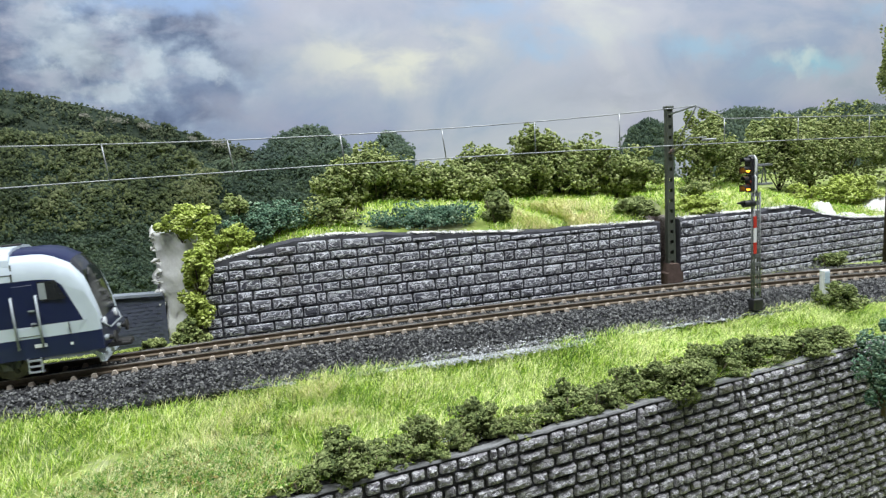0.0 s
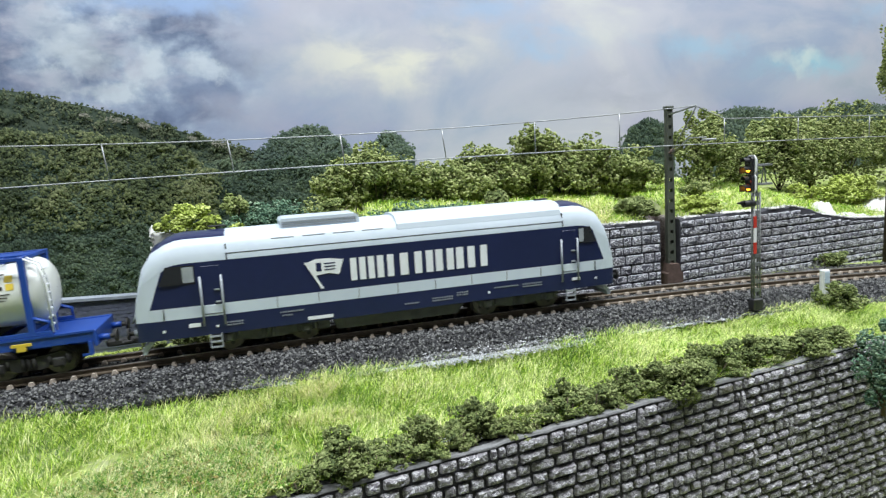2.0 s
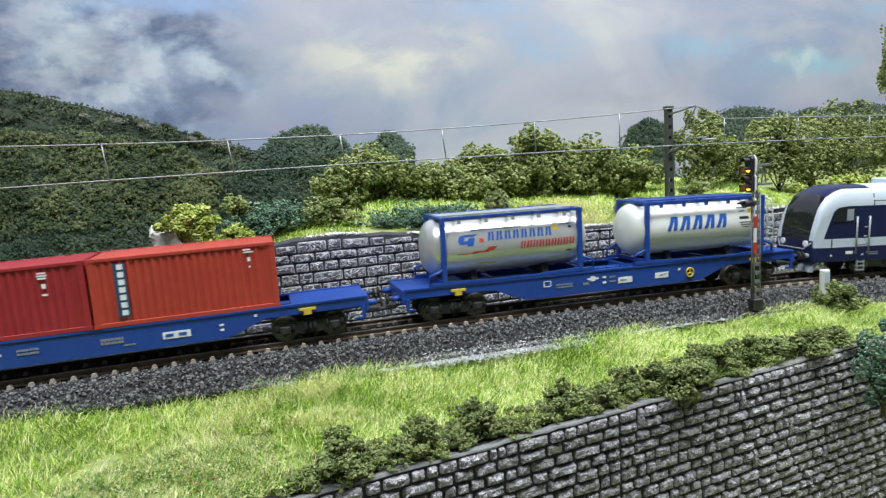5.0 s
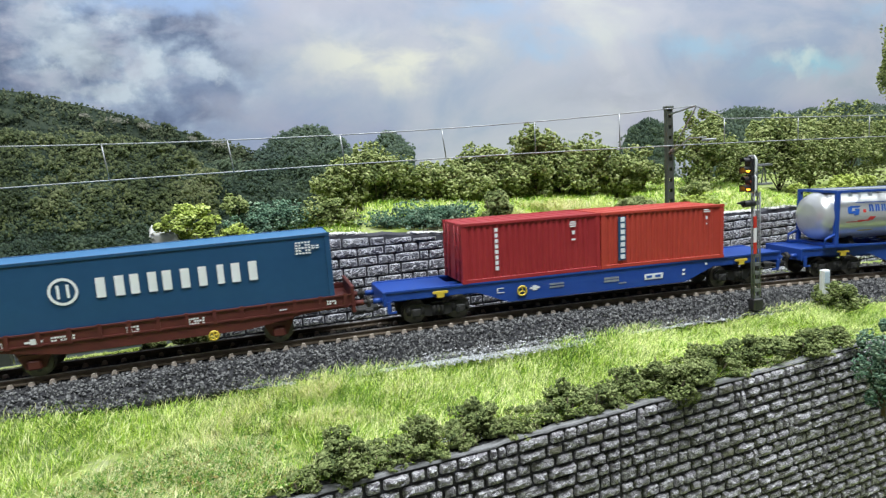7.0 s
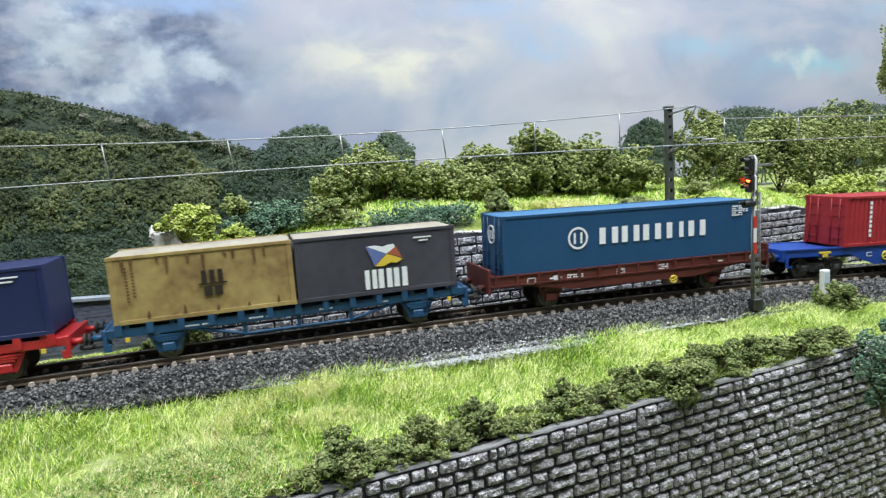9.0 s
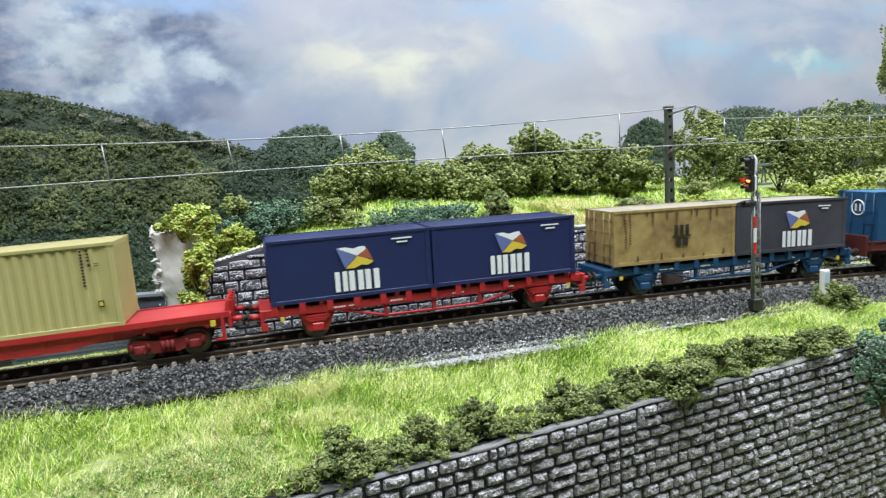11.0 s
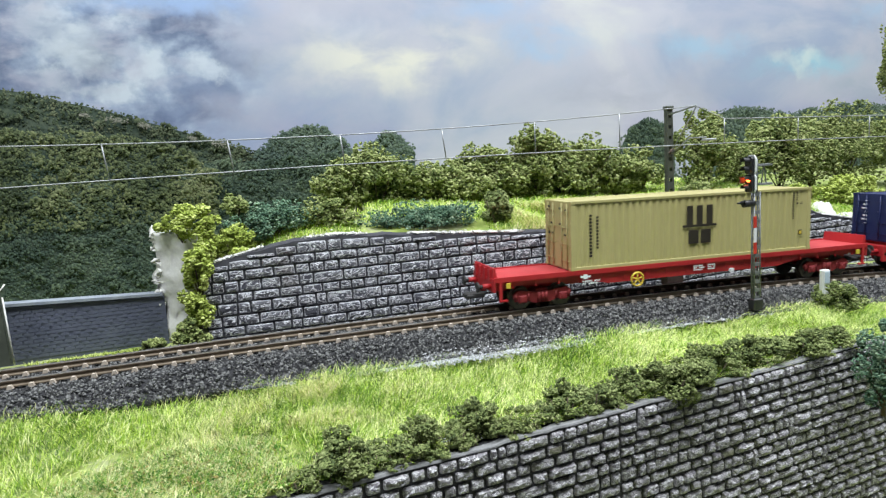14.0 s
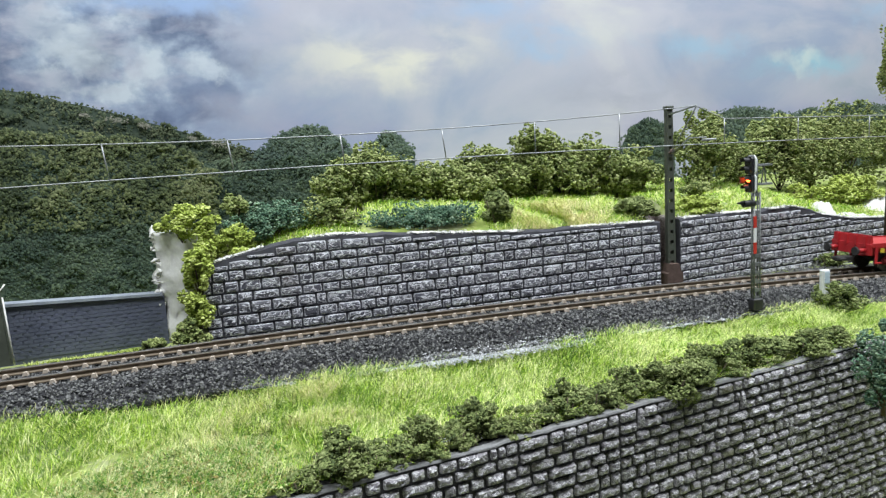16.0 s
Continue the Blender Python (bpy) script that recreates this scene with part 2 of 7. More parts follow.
def ground_z(x, y):
    side = y - line_y(x)
    base = line_z(x)
    if side < 0:
        foot = interp(x, FOOT)
        if side > foot + 0.012:
            return base - 0.0075
        k = min(1.0, max(0.0, (foot + 0.012 - side) / 0.05))
        low = -0.0095 + base - 0.0085 * k + 0.004 * math.sin(x * 55) * k * (1 - k) * 2
        if y < front_y(x) + 0.004:
            return -0.13
        return low + 0.0015 * fbm(x, y, 60)
    back = interp(x, BACK_LINE)
    if x < -0.03 and y > 0.0505 and x < -0.028 - 0.65 * (min(y, 0.075) - 0.034):
        return base - 0.13
    if x < -0.028 - 0.65 * max(0.0, min(y, 0.075) - 0.034) or y < back:
        return base - 0.0075 + 0.0006 * fbm(x, y, 120)
    top = interp(x, WALL_TOP)
    d = y - back
    if x < 0.06 and d > 0.034:
        return base - 0.13
    rise = 0.018 * (1 - math.exp(-d / 0.03)) + 0.03 * max(0, d - 0.05)
    return top - 0.0025 + rise * (0.55 + 0.45 * min(1, max(0, (x + 0.03) / 0.1))) + 0.0012 * fbm(x, y, 50)


def make_ground():
    xs = np.concatenate([np.arange(-1.7, -0.2, 0.05), np.arange(-0.2, 0.62, 0.003), np.arange(0.62, 2.3, 0.05)])
    ys = np.concatenate([np.arange(-0.20, 0.14, 0.0025), np.arange(0.14, 0.345, 0.012)])
    v = [(x, y, ground_z(x, y)) for x in xs for y in ys]
    ny = len(ys)
    f = [(i * ny + j, (i + 1) * ny + j, (i + 1) * ny + j + 1, i * ny + j + 1) for i in range(len(xs) - 1) for j in range(ny - 1)]
    return tagged(soup("ground", v, f, M["soil"], smooth=True), "uneven layout ground of scattered soil and pale glue", "ground", kind="structure")


make_ground()


def sweep(name, profile, mat, x0, x1, step, parent=None):
    """A profile of (side, up) carried along the track."""
    xs = np.arange(x0, x1 + step / 2, step)
    k = len(profile)
    v = [tuple(on_line(x, s, u)) for x in xs for s, u in profile]
    f = [(i * k + j, (i + 1) * k + j, (i + 1) * k + (j + 1) % k, i * k + (j + 1) % k) for i in range(len(xs) - 1) for j in range(k)]
    return soup(name, v, f, mat, parent)


def make_track():
    bed = sweep("ballast_bed", [(-0.032, -0.0105), (-0.029, -0.0085), (-0.021, -0.0036), (0.021, -0.0036), (0.03, -0.0074), (0.03, -0.013), (-0.032, -0.013)], M["ballast_bed"], -1.7, 2.2, 0.02)
    tagged(bed, "dark grey ballast bed under the single track", "ballast", kind="structure")
    track = empty("railway_track", label="single model railway track with rusty rails on concrete sleepers", category="railway track", kind="structure")
    for s in (1, -1):
        c = 0.0086 * s
        w = 0.0007
        r = sweep("rail", [(c - 0.0013, -0.0026), (c - 0.0013, -0.0022), (c - 0.0003, -0.0018), (c - 0.0003, -0.0008), (c - w, -0.0005), (c - w, -0.0002), (c + w, -0.0002), (c + w, -0.0005), (c + 0.0003, -0.0008), (c + 0.0003, -0.0018), (c + 0.0013, -0.0022), (c + 0.0013, -0.0026)], M["rail"], -1.7, 2.2, 0.01, track)
        sweep("rail_head", [(c - w * 0.9, -0.0002), (c - w * 0.75, 0.0), (c + w * 0.75, 0.0), (c + w * 0.9, -0.0002)], M["rail_top"], -1.7, 2.2, 0.01, r)
    return track


track = make_track()


# ---- printed backdrop: sky, hill and woods ----
def sky_material():
    m = bpy.data.materials.new("printed_cloud_sky")
    m.use_nodes = True
    n, l = m.node_tree.nodes, m.node_tree.links
    bsdf = n["Principled BSDF"]
    bsdf.inputs["Roughness"].default_value = 0.75
    bsdf.inputs["Specular IOR Level"].default_value = 0.15
    tc = n.new("ShaderNodeTexCoord")

    def noise_tex(scale, detail, stretch, shift, warp=0.0):
        mp = n.new("ShaderNodeMapping")
        mp.inputs["Scale"].default_value = stretch
        mp.inputs["Location"].default_value = shift
        l.new(tc.outputs["Object"], mp.inputs["Vector"])
        t = n.new("ShaderNodeTexNoise")
        t.inputs["Scale"].default_value, t.inputs["Detail"].default_value, t.inputs["Distortion"].default_value = scale, detail, warp
        t.inputs["Roughness"].default_value = 0.55
        l.new(mp.outputs[0], t.inputs["Vector"])
        return t.outputs["Fac"]

    def ramp(src, stops):
        r = n.new("ShaderNodeValToRGB")
        e = r.color_ramp.elements
        while len(e) < len(stops):
            e.new(0.5)
        for k, (p, c) in enumerate(stops):
            e[k].position, e[k].color = p, (*c, 1)
        l.new(src, r.inputs[0])
        return r.outputs[0]

    def blend(fac, a, b):
        x = n.new("ShaderNodeMix")
        x.data_type = "RGBA"
        l.new(fac, x.inputs["Factor"])
        l.new(a, x.inputs["A"])
        l.new(b, x.inputs["B"])
        return x.outputs["Result"]

    def paint(r, g, b):
        return tuple((v / 255) ** 2.2 * 0.80 for v in (r, g, b))

    def flat(c):
        q = n.new("ShaderNodeRGB")
        q.outputs[0].default_value = (*c, 1)
        return q.outputs[0]

    # cloud edges wander: the place is pushed about by coarse and fine noise
    def pushed(amount, scale, detail):
        t = n.new("ShaderNodeTexNoise")
        t.inputs["Scale"].default_value, t.inputs["Detail"].default_value = scale, detail
        t.inputs["Roughness"].default_value = 0.6
        l.new(tc.outputs["Object"], t.inputs["Vector"])
        k = n.new("ShaderNodeVectorMath")
        k.operation = "MULTIPLY_ADD"
        l.new(t.outputs["Color"], k.inputs[0])
        k.inputs[1].default_value = (amount,) * 3
        o = n.new("ShaderNodeVectorMath")
        o.operation = "SUBTRACT"
        l.new(tc.outputs["Object"], o.inputs[0])
        o.inputs[1].default_value = (amount / 2,) * 3
        l.new(o.outputs[0], k.inputs[2])
        return k.outputs[0]

    soft_place, torn_place = pushed(0.10, 10, 7), pushed(0.075, 24, 10)

    wisp = n.new("ShaderNodeMapRange")
    wisp.inputs["From Min"].default_value, wisp.inputs["From Max"].default_value = 0.36, 0.60
    wisp.inputs["To Min"].default_value = 0.12
    l.new(noise_tex(19, 9, (1, 1, 2.0), (0.9, 0, 0.4), 0.35), wisp.inputs["Value"])
    tears = wisp.outputs[0]

    def spot(where, x, z, rx, rz, inner=0.2, outer=1.0, most=1.0):
        mp = n.new("ShaderNodeMapping")
        mp.vector_type = "TEXTURE"
        mp.inputs["Location"].default_value, mp.inputs["Scale"].default_value = (x, 0.345, z), (rx, 10.0, rz)
        l.new(where, mp.inputs["Vector"])
        ln = n.new("ShaderNodeVectorMath")
        ln.operation = "LENGTH"
        l.new(mp.outputs[0], ln.inputs[0])
        mr = n.new("ShaderNodeMapRange")
        mr.interpolation_type = "SMOOTHSTEP"
        for key, v in (("From Min", inner), ("From Max", outer), ("To Min", most), ("To Max", 0.0)):
            mr.inputs[key].default_value = v
        l.new(ln.outputs["Value"], mr.inputs["Value"])
        holes = n.new("ShaderNodeMath")
        holes.operation = "MULTIPLY"
        l.new(mr.outputs[0], holes.inputs[0])
        l.new(tears, holes.inputs[1])
        return holes.outputs[0]

    sky = ramp(noise_tex(5, 6, (1, 1, 1.9), (0.3, 0, 0.1), 0.5), [(0.32, paint(163, 174, 200)), (0.44, paint(186, 188, 206)), (0.56, paint(196, 195, 210)), (0.68, paint(214, 213, 216))])
    heap = ramp(noise_tex(22, 12, (1, 1, 1.25), (1.7, 0, 0.6), 0.1), [(0.34, paint(98, 110, 140)), (0.46, paint(128, 141, 168)), (0.55, paint(164, 177, 200)), (0.63, paint(205, 214, 226))])
    sky = blend(spot(torn_place, -0.16, 0.17, 0.21, 0.11, 0.5, 1.0, 1.4), sky, heap)
    for where, x, z, rx, rz, most, c in (
        (soft_place, -0.05, 0.222, 0.11, 0.020, 0.9, (166, 190, 232)),
        (soft_place, -0.19, 0.205, 0.09, 0.022, 0.7, (126, 138, 168)),
        (torn_place, -0.150, 0.158, 0.060, 0.020, 0.75, (108, 120, 148)),
        (torn_place, -0.045, 0.142, 0.050, 0.020, 0.55, (140, 154, 186)),
        (torn_place, -0.132, 0.184, 0.036, 0.021, 0.75, (212, 219, 227)),
        (torn_place, -0.088, 0.187, 0.030, 0.017, 0.7, (204, 213, 226)),
        (torn_place, -0.072, 0.163, 0.026, 0.014, 0.85, (210, 217, 228)),
        (torn_place, -0.022, 0.160, 0.030, 0.015, 0.8, (206, 214, 228)),
        (torn_place, -0.190, 0.140, 0.050, 0.016, 0.7, (196, 204, 216)),
        (soft_place, 0.140, 0.176, 0.150, 0.044, 1.0, (228, 224, 216)),
        (soft_place, 0.10, 0.207, 0.070, 0.020, 0.6, (208, 209, 222)),
        (soft_place, 0.06, 0.118, 0.13, 0.034, 0.7, (183, 181, 200)),
        (soft_place, 0.24, 0.214, 0.100, 0.018, 0.7, (172, 194, 226)),
        (soft_place, 0.315, 0.187, 0.090, 0.026, 0.8, (168, 193, 224)),
        (soft_place, 0.42, 0.128, 0.19, 0.036, 0.75, (178, 178, 196)),
        (soft_place, 0.44, 0.205, 0.080, 0.030, 0.6, (206, 205, 216)),
        (soft_place, 0.490, 0.178, 0.100, 0.020, 0.75, (166, 196, 222)),
        (soft_place, 0.60, 0.190, 0.080, 0.030, 0.7, (204, 203, 212)),
        (soft_place, 0.650, 0.156, 0.130, 0.024, 0.80, (160, 202, 222)),
        (torn_place, 0.630, 0.160, 0.050, 0.016, 0.8, (212, 220, 220)),
        (soft_place, 0.74, 0.205, 0.050, 0.020, 0.8, (170, 194, 222)),
        (soft_place, 0.72, 0.120, 0.10, 0.030, 0.6, (168, 178, 196)),
    ):
        sky = blend(spot(where, x, z, rx, rz, 0.15, 1.0, most), sky, flat(paint(*c)))
    l.new(sky, bsdf.inputs["Base Color"])
    return m


def make_backdrop():
    nx, nz = 65, 24
    xs, zs = np.linspace(-1.3, 2.1, nx), np.linspace(-0.2, 0.7, nz)
    v = [(x, 0.345 + 0.0015 * math.sin(x * 9) - 0.004 * math.exp(-((x - 0.70) / 0.03) ** 2), z) for x in xs for z in zs]
    f = [(i * nz + j, (i + 1) * nz + j, (i + 1) * nz + j + 1, i * nz + j + 1) for i in range(nx - 1) for j in range(nz - 1)]
    return tagged(soup("backdrop", v, f, sky_material(), smooth=True), "printed sky sheet with grey and white clouds", "backdrop", kind="structure")


make_backdrop()

OCTA = np.array([(1, 0, 0), (-1, 0, 0), (0, 1, 0), (0, -1, 0), (0, 0, 1), (0, 0, -1)], dtype=float)
OCTA_F = np.array([(0, 2, 4), (2, 1, 4), (1, 3, 4), (3, 0, 4), (2, 0, 5), (1, 2, 5), (3, 1, 5), (0, 3, 5)])


OCTA_FRONT = np.array([(0, 4, 3), (3, 4, 1), (0, 3, 5), (3, 1, 5)])


def crumbs(points, sizes, rng, flat=0.75, press=1.0):
    """Small irregular eight-sided crumbs round the points, pressed flat against the backdrop where press is small."""
    k = len(points)
    shape = OCTA[None] * (0.6 + 0.8 * rng.random((k, 6, 1)))
    a = rng.random(k) * 6.283
    b = (rng.random(k) - 0.5) * 2.0
    ca, sa, cb, sb = np.cos(a), np.sin(a), np.cos(b), np.sin(b)
    shape[:, :, 2] *= flat
    if press != 1.0:
        ca, sa, cb, sb = np.cos(a), np.sin(a), np.ones(k), np.zeros(k)
        shape = np.stack([shape[:, :, 0] * ca[:, None] + shape[:, :, 2] * sa[:, None], shape[:, :, 1], shape[:, :, 2] * ca[:, None] - shape[:, :, 0] * sa[:, None]], axis=2)
        ca, sa = np.ones(k), np.zeros(k)
    y = shape[:, :, 1] * cb[:, None] - shape[:, :, 2] * sb[:, None]
    z = shape[:, :, 1] * sb[:, None] + shape[:, :, 2] * cb[:, None]
    x = shape[:, :, 0]
    rot = np.stack([x * ca[:, None] - y * sa[:, None], x * sa[:, None] + y * ca[:, None], z], axis=2)
    rot[:, :, 1] *= press
    v = points[:, None, :] + rot * sizes[:, None, None]
    f = (OCTA_F if press == 1.0 else OCTA_FRONT)[None] + (np.arange(k) * 6)[:, None, None]
    return v.reshape(-1, 3), f.reshape(-1, 3)


def blob_points(rng, n, clumps, radii, grain=0.34):
    """Points over a heap of smaller balls that together fill an ellipsoid with an uneven outline."""
    c = rng.normal(size=(clumps, 3))
    c /= np.linalg.norm(c, axis=1)[:, None]
    c *= (0.2 + 0.72 * rng.random((clumps, 1)))
    r = grain * (0.4 + 0.75 * rng.random(clumps))
    pick = rng.integers(0, clumps, n)
    p = rng.normal(size=(n, 3))
    p /= np.linalg.norm(p, axis=1)[:, None]
    p *= (0.72 + 0.36 * rng.random((n, 1)))
    return (c[pick] + p * r[pick][:, None]) * np.array(radii)


FOAM_KINDS = {"olive": "foam", "dark": "foam_dark", "yellow": "foam_yellow", "blue": "foam_blue"}
seed_count = [10]


def shrub(name, label, tone, x, y, z, rx, rz, ry=None, n=1500, crumb=0.0011, clumps=26, category="bush", group="", trunk=0.0):
    """A foam bush or small tree: twigs that rise from its foot, and a crown of crumbs."""
    seed_count[0] += 1
    rng = np.random.default_rng(seed_count[0])
    ry = ry or min(rx, rz * 1.3)
    foot = Vector((x, y, z - rz - trunk))
    thing = empty(name, foot, label=label, category=category, group=group)
    n, crumb, clumps = int(n * 1.1), crumb * 0.76, int(clumps * 1.3)
    pts = blob_points(rng, n, clumps, (rx * 1.06, ry, rz * 1.06), 0.30)
    pts[:, 2] += rz + trunk
    v, f = crumbs(pts, crumb * (0.55 + 0.9 * rng.random(n)), rng)
    soup("crown", v, f, M[FOAM_KINDS[tone]], thing)
    bm = bmesh.new()
    for k in range(5):
        a = k * 1.26 + rng.random()
        tip = Vector((math.cos(a) * rx * 0.6, math.sin(a) * ry * 0.6, trunk + rz * (1.0 + 0.5 * rng.random())))
        cyl(bm, (0, 0, trunk - 0.003), tip, 0.0006, 6, 0.0002)
    cyl(bm, (0, 0, -0.004), (0, 0, trunk + rz * 1.3), 0.0009 + trunk * 0.015, 7, 0.0004)
    part("stem", bm, M["twig"], thing)
    return thing


M["twig"] = material("brown_twig", [(0.06, 0.045, 0.03), (0.12, 0.09, 0.06)], 400, 0.9)
M["print_hill"] = material("printed_far_hill", [(0.0375, 0.055, 0.0375), (0.065, 0.0875, 0.0525), (0.1063, 0.13, 0.0775), (0.1625, 0.175, 0.1063)], 45, 0.9, island=0.34, spec=0.1)
M["print_wood"] = material("printed_wood", [(0.0299, 0.0468, 0.039), (0.052, 0.078, 0.0598), (0.0884, 0.1222, 0.0858), (0.13, 0.169, 0.1105)], 22, 0.9, island=0.34, spec=0.1)
M["print_olive"] = material("printed_olive_leaves", [(0.0408, 0.0552, 0.036), (0.0792, 0.102, 0.054), (0.138, 0.162, 0.0792), (0.222, 0.24, 0.126)], 26, 0.9, island=0.34, spec=0.1)
M["print_dark"] = material("printed_dark_leaf_gaps", [(0.030, 0.044, 0.036), (0.060, 0.083, 0.062), (0.105, 0.13, 0.09)], 110, 0.9, spec=0.1)
M["print_haze"] = material("printed_hazy_trees", [(0.069, 0.0989, 0.0851), (0.09775, 0.1357, 0.1058), (0.1437, 0.184, 0.1357)], 20, 0.9, island=0.45, spec=0.1)
M["print_rock"] = material("printed_pale_rock", [(0.12, 0.125, 0.10), (0.27, 0.26, 0.22)], 90, 0.9, island=0.7, spec=0.1)


def woods(name, label, mat, x0, x1, top, low, n, size, y, seed, depth=0.01, skirt=-0.02):
    """Far trees on the backdrop: crumbs heaped in rounded crowns below an uneven top line."""
    rng = np.random.default_rng(seed)
    crowns = max(8, n // 40)
    cx = x0 + (x1 - x0) * rng.random(crowns)
    tops = np.array([top(v) for v in cx])
    cz = low + (tops - low) * (1 - rng.random(crowns))
    r = size * (3 + 5 * rng.random(crowns))
    cz = np.minimum(cz, tops - r * 0.9)
    pick = rng.integers(0, crowns, n)
    p = rng.normal(size=(n, 3))
    p /= np.linalg.norm(p, axis=1)[:, None]
    p[:, 2] = np.abs(p[:, 2]) * 1.3 - 0.45
    pts = np.stack([cx[pick], np.full(n, y), cz[pick]], axis=1) + p * r[pick][:, None] * np.array([1.1, 0.0, 1.0])
    pts[:, 1] += (rng.random(n) - 0.5) * depth - 0.3 * depth * p[:, 2]
    loose = n
    lx = x0 + (x1 - x0) * rng.random(loose)
    lt = np.array([top(a) for a in lx])
    lz = low + min(0.0, -skirt) + (lt - low - size + max(0.0, skirt)) * rng.random(loose)
    back = np.stack([lx, y + depth * (0.35 + 0.2 * rng.random(loose)), lz], axis=1)
    pts = np.concatenate([pts, back])
    v, f = crumbs(pts, size * (0.5 + 1.1 * rng.random(len(pts))), rng, press=0.22)
    nx = 90
    xs = np.linspace(x0, x1, nx)
    k0 = len(v)
    sheet = [(a, y + depth * 0.6, low + skirt) for a in xs] + [(a, y + depth * 0.6, top(a) - size * 3) for a in xs]
    f2 = [t for i in range(nx - 1) for t in ((k0 + i, k0 + i + 1, k0 + nx + i), (k0 + i + 1, k0 + nx + i + 1, k0 + nx + i))]
    ob = soup(name, np.concatenate([v, sheet]), np.concatenate([f, f2]), mat)
    ob.data.materials.append(M["print_dark"])
    ob.data.polygons.foreach_set("material_index", np.concatenate([np.zeros(len(f), dtype=np.int32), np.ones(len(f2), dtype=np.int32)]))
    return tagged(ob, label, "trees", kind="stuff")


def hill_top(x):
    return interp(x, [(-0.9, 0.21), (-0.186, 0.1555), (-0.12, 0.137), (-0.05, 0.113), (-0.012, 0.0995), (0.03, 0.08), (0.05, 0.06)]) + 0.0012 * fbm(x, 0, 90)


woods("far_hill", "dark wooded hillside printed on the backdrop", M["print_hill"], -0.9, 0.05, hill_top, 0.05, 15000, 0.0011, 0.336, 3, 0.004)
woods("far_trees", "dark broadleaf woods printed on the backdrop", M["print_wood"], -0.75, 0.10, lambda x: interp(x, [(-0.9, 0.10), (-0.1, 0.092), (0.0, 0.082), (0.10, 0.086)]) + 0.004 * fbm(x, 3, 40), -0.05, 36000, 0.0012, 0.328, 4, 0.004)
woods("far_trees", "hazy olive leafy trees printed on the backdrop", M["print_olive"], -0.75, -0.03, lambda x: interp(x, [(-0.9, 0.14), (-0.19, 0.120), (-0.1, 0.112), (-0.05, 0.094), (-0.03, 0.075)]) + 0.005 * fbm(x, 3, 40), 0.045, 20000, 0.0012, 0.325, 14, 0.004, 0.012)
woods("far_trees", "hazy grey-green treetops printed on the backdrop", M["print_haze"], 0.010, 0.098, lambda x: 0.112 - 0.022 * abs((x - 0.052) / 0.04) ** 2.2 + 0.003 * fbm(x, 1, 60), 0.03, 4200, 0.0012, 0.3325, 5, 0.003)
woods("far_trees", "hazy grey-green treetop printed on the backdrop", M["print_haze"], 0.108, 0.156, lambda x: 0.103 - 0.016 * abs((x - 0.132) / 0.02) ** 2.2 + 0.002 * fbm(x, 1, 60), 0.03, 2200, 0.0012, 0.3325, 6, 0.003)
woods("far_trees", "dark blue-green treetop printed on the backdrop", M["print_wood"], 0.388, 0.452, lambda x: 0.102 - 0.022 * abs((x - 0.42) / 0.03) ** 2 + 0.002 * fbm(x, 1, 60), 0.03, 2600, 0.0012, 0.3325, 7, 0.003)
woods("far_trees", "hazy distant trees printed on the backdrop", M["print_haze"], 0.50, 0.80, lambda x: 0.104 + 0.008 * fbm(x, 5, 12), 0.02, 6000, 0.0014, 0.3325, 8, 0.003)


def make_far_rocks():
    """Pale rock showing between the trees near the hill's ridge."""
    rng = np.random.default_rng(15)
    pts = []
    for x, z, rx, rz in ((-0.105, 0.123, 0.009, 0.0022), (-0.082, 0.117, 0.006, 0.0020), (-0.128, 0.128, 0.004, 0.0015), (-0.045, 0.104, 0.004, 0.0014), (-0.022, 0.098, 0.008, 0.0030)):
        k = rng.normal(size=(60, 2)) * 0.5
        pts += [(x + rx * a, 0.3325, z + rz * b - 0.25 * rx * a) for a, b in k]
    v, f = crumbs(np.array(pts), 0.0005 + 0.0006 * rng.random(len(pts)), rng, press=0.2)
    tagged(soup("far_rocks", v, f, M["print_rock"]), "pale rocks printed on the wooded hillside", "rocks", kind="stuff")


make_far_rocks()


# ---- overhead line ----
M["wire"] = material("nickel_silver_wire", [(0.24, 0.25, 0.26), (0.40, 0.41, 0.42)], 100, 0.45, metal=0.5)
M["mast"] = material("mast_green_grey", [(0.045, 0.052, 0.040), (0.085, 0.095, 0.072)], 150, 0.6, bump=0.2)
M["mast_foot"] = material("rusty_brown_base", [(0.07, 0.045, 0.035), (0.13, 0.085, 0.07)], 250, 0.8, bump=0.3)


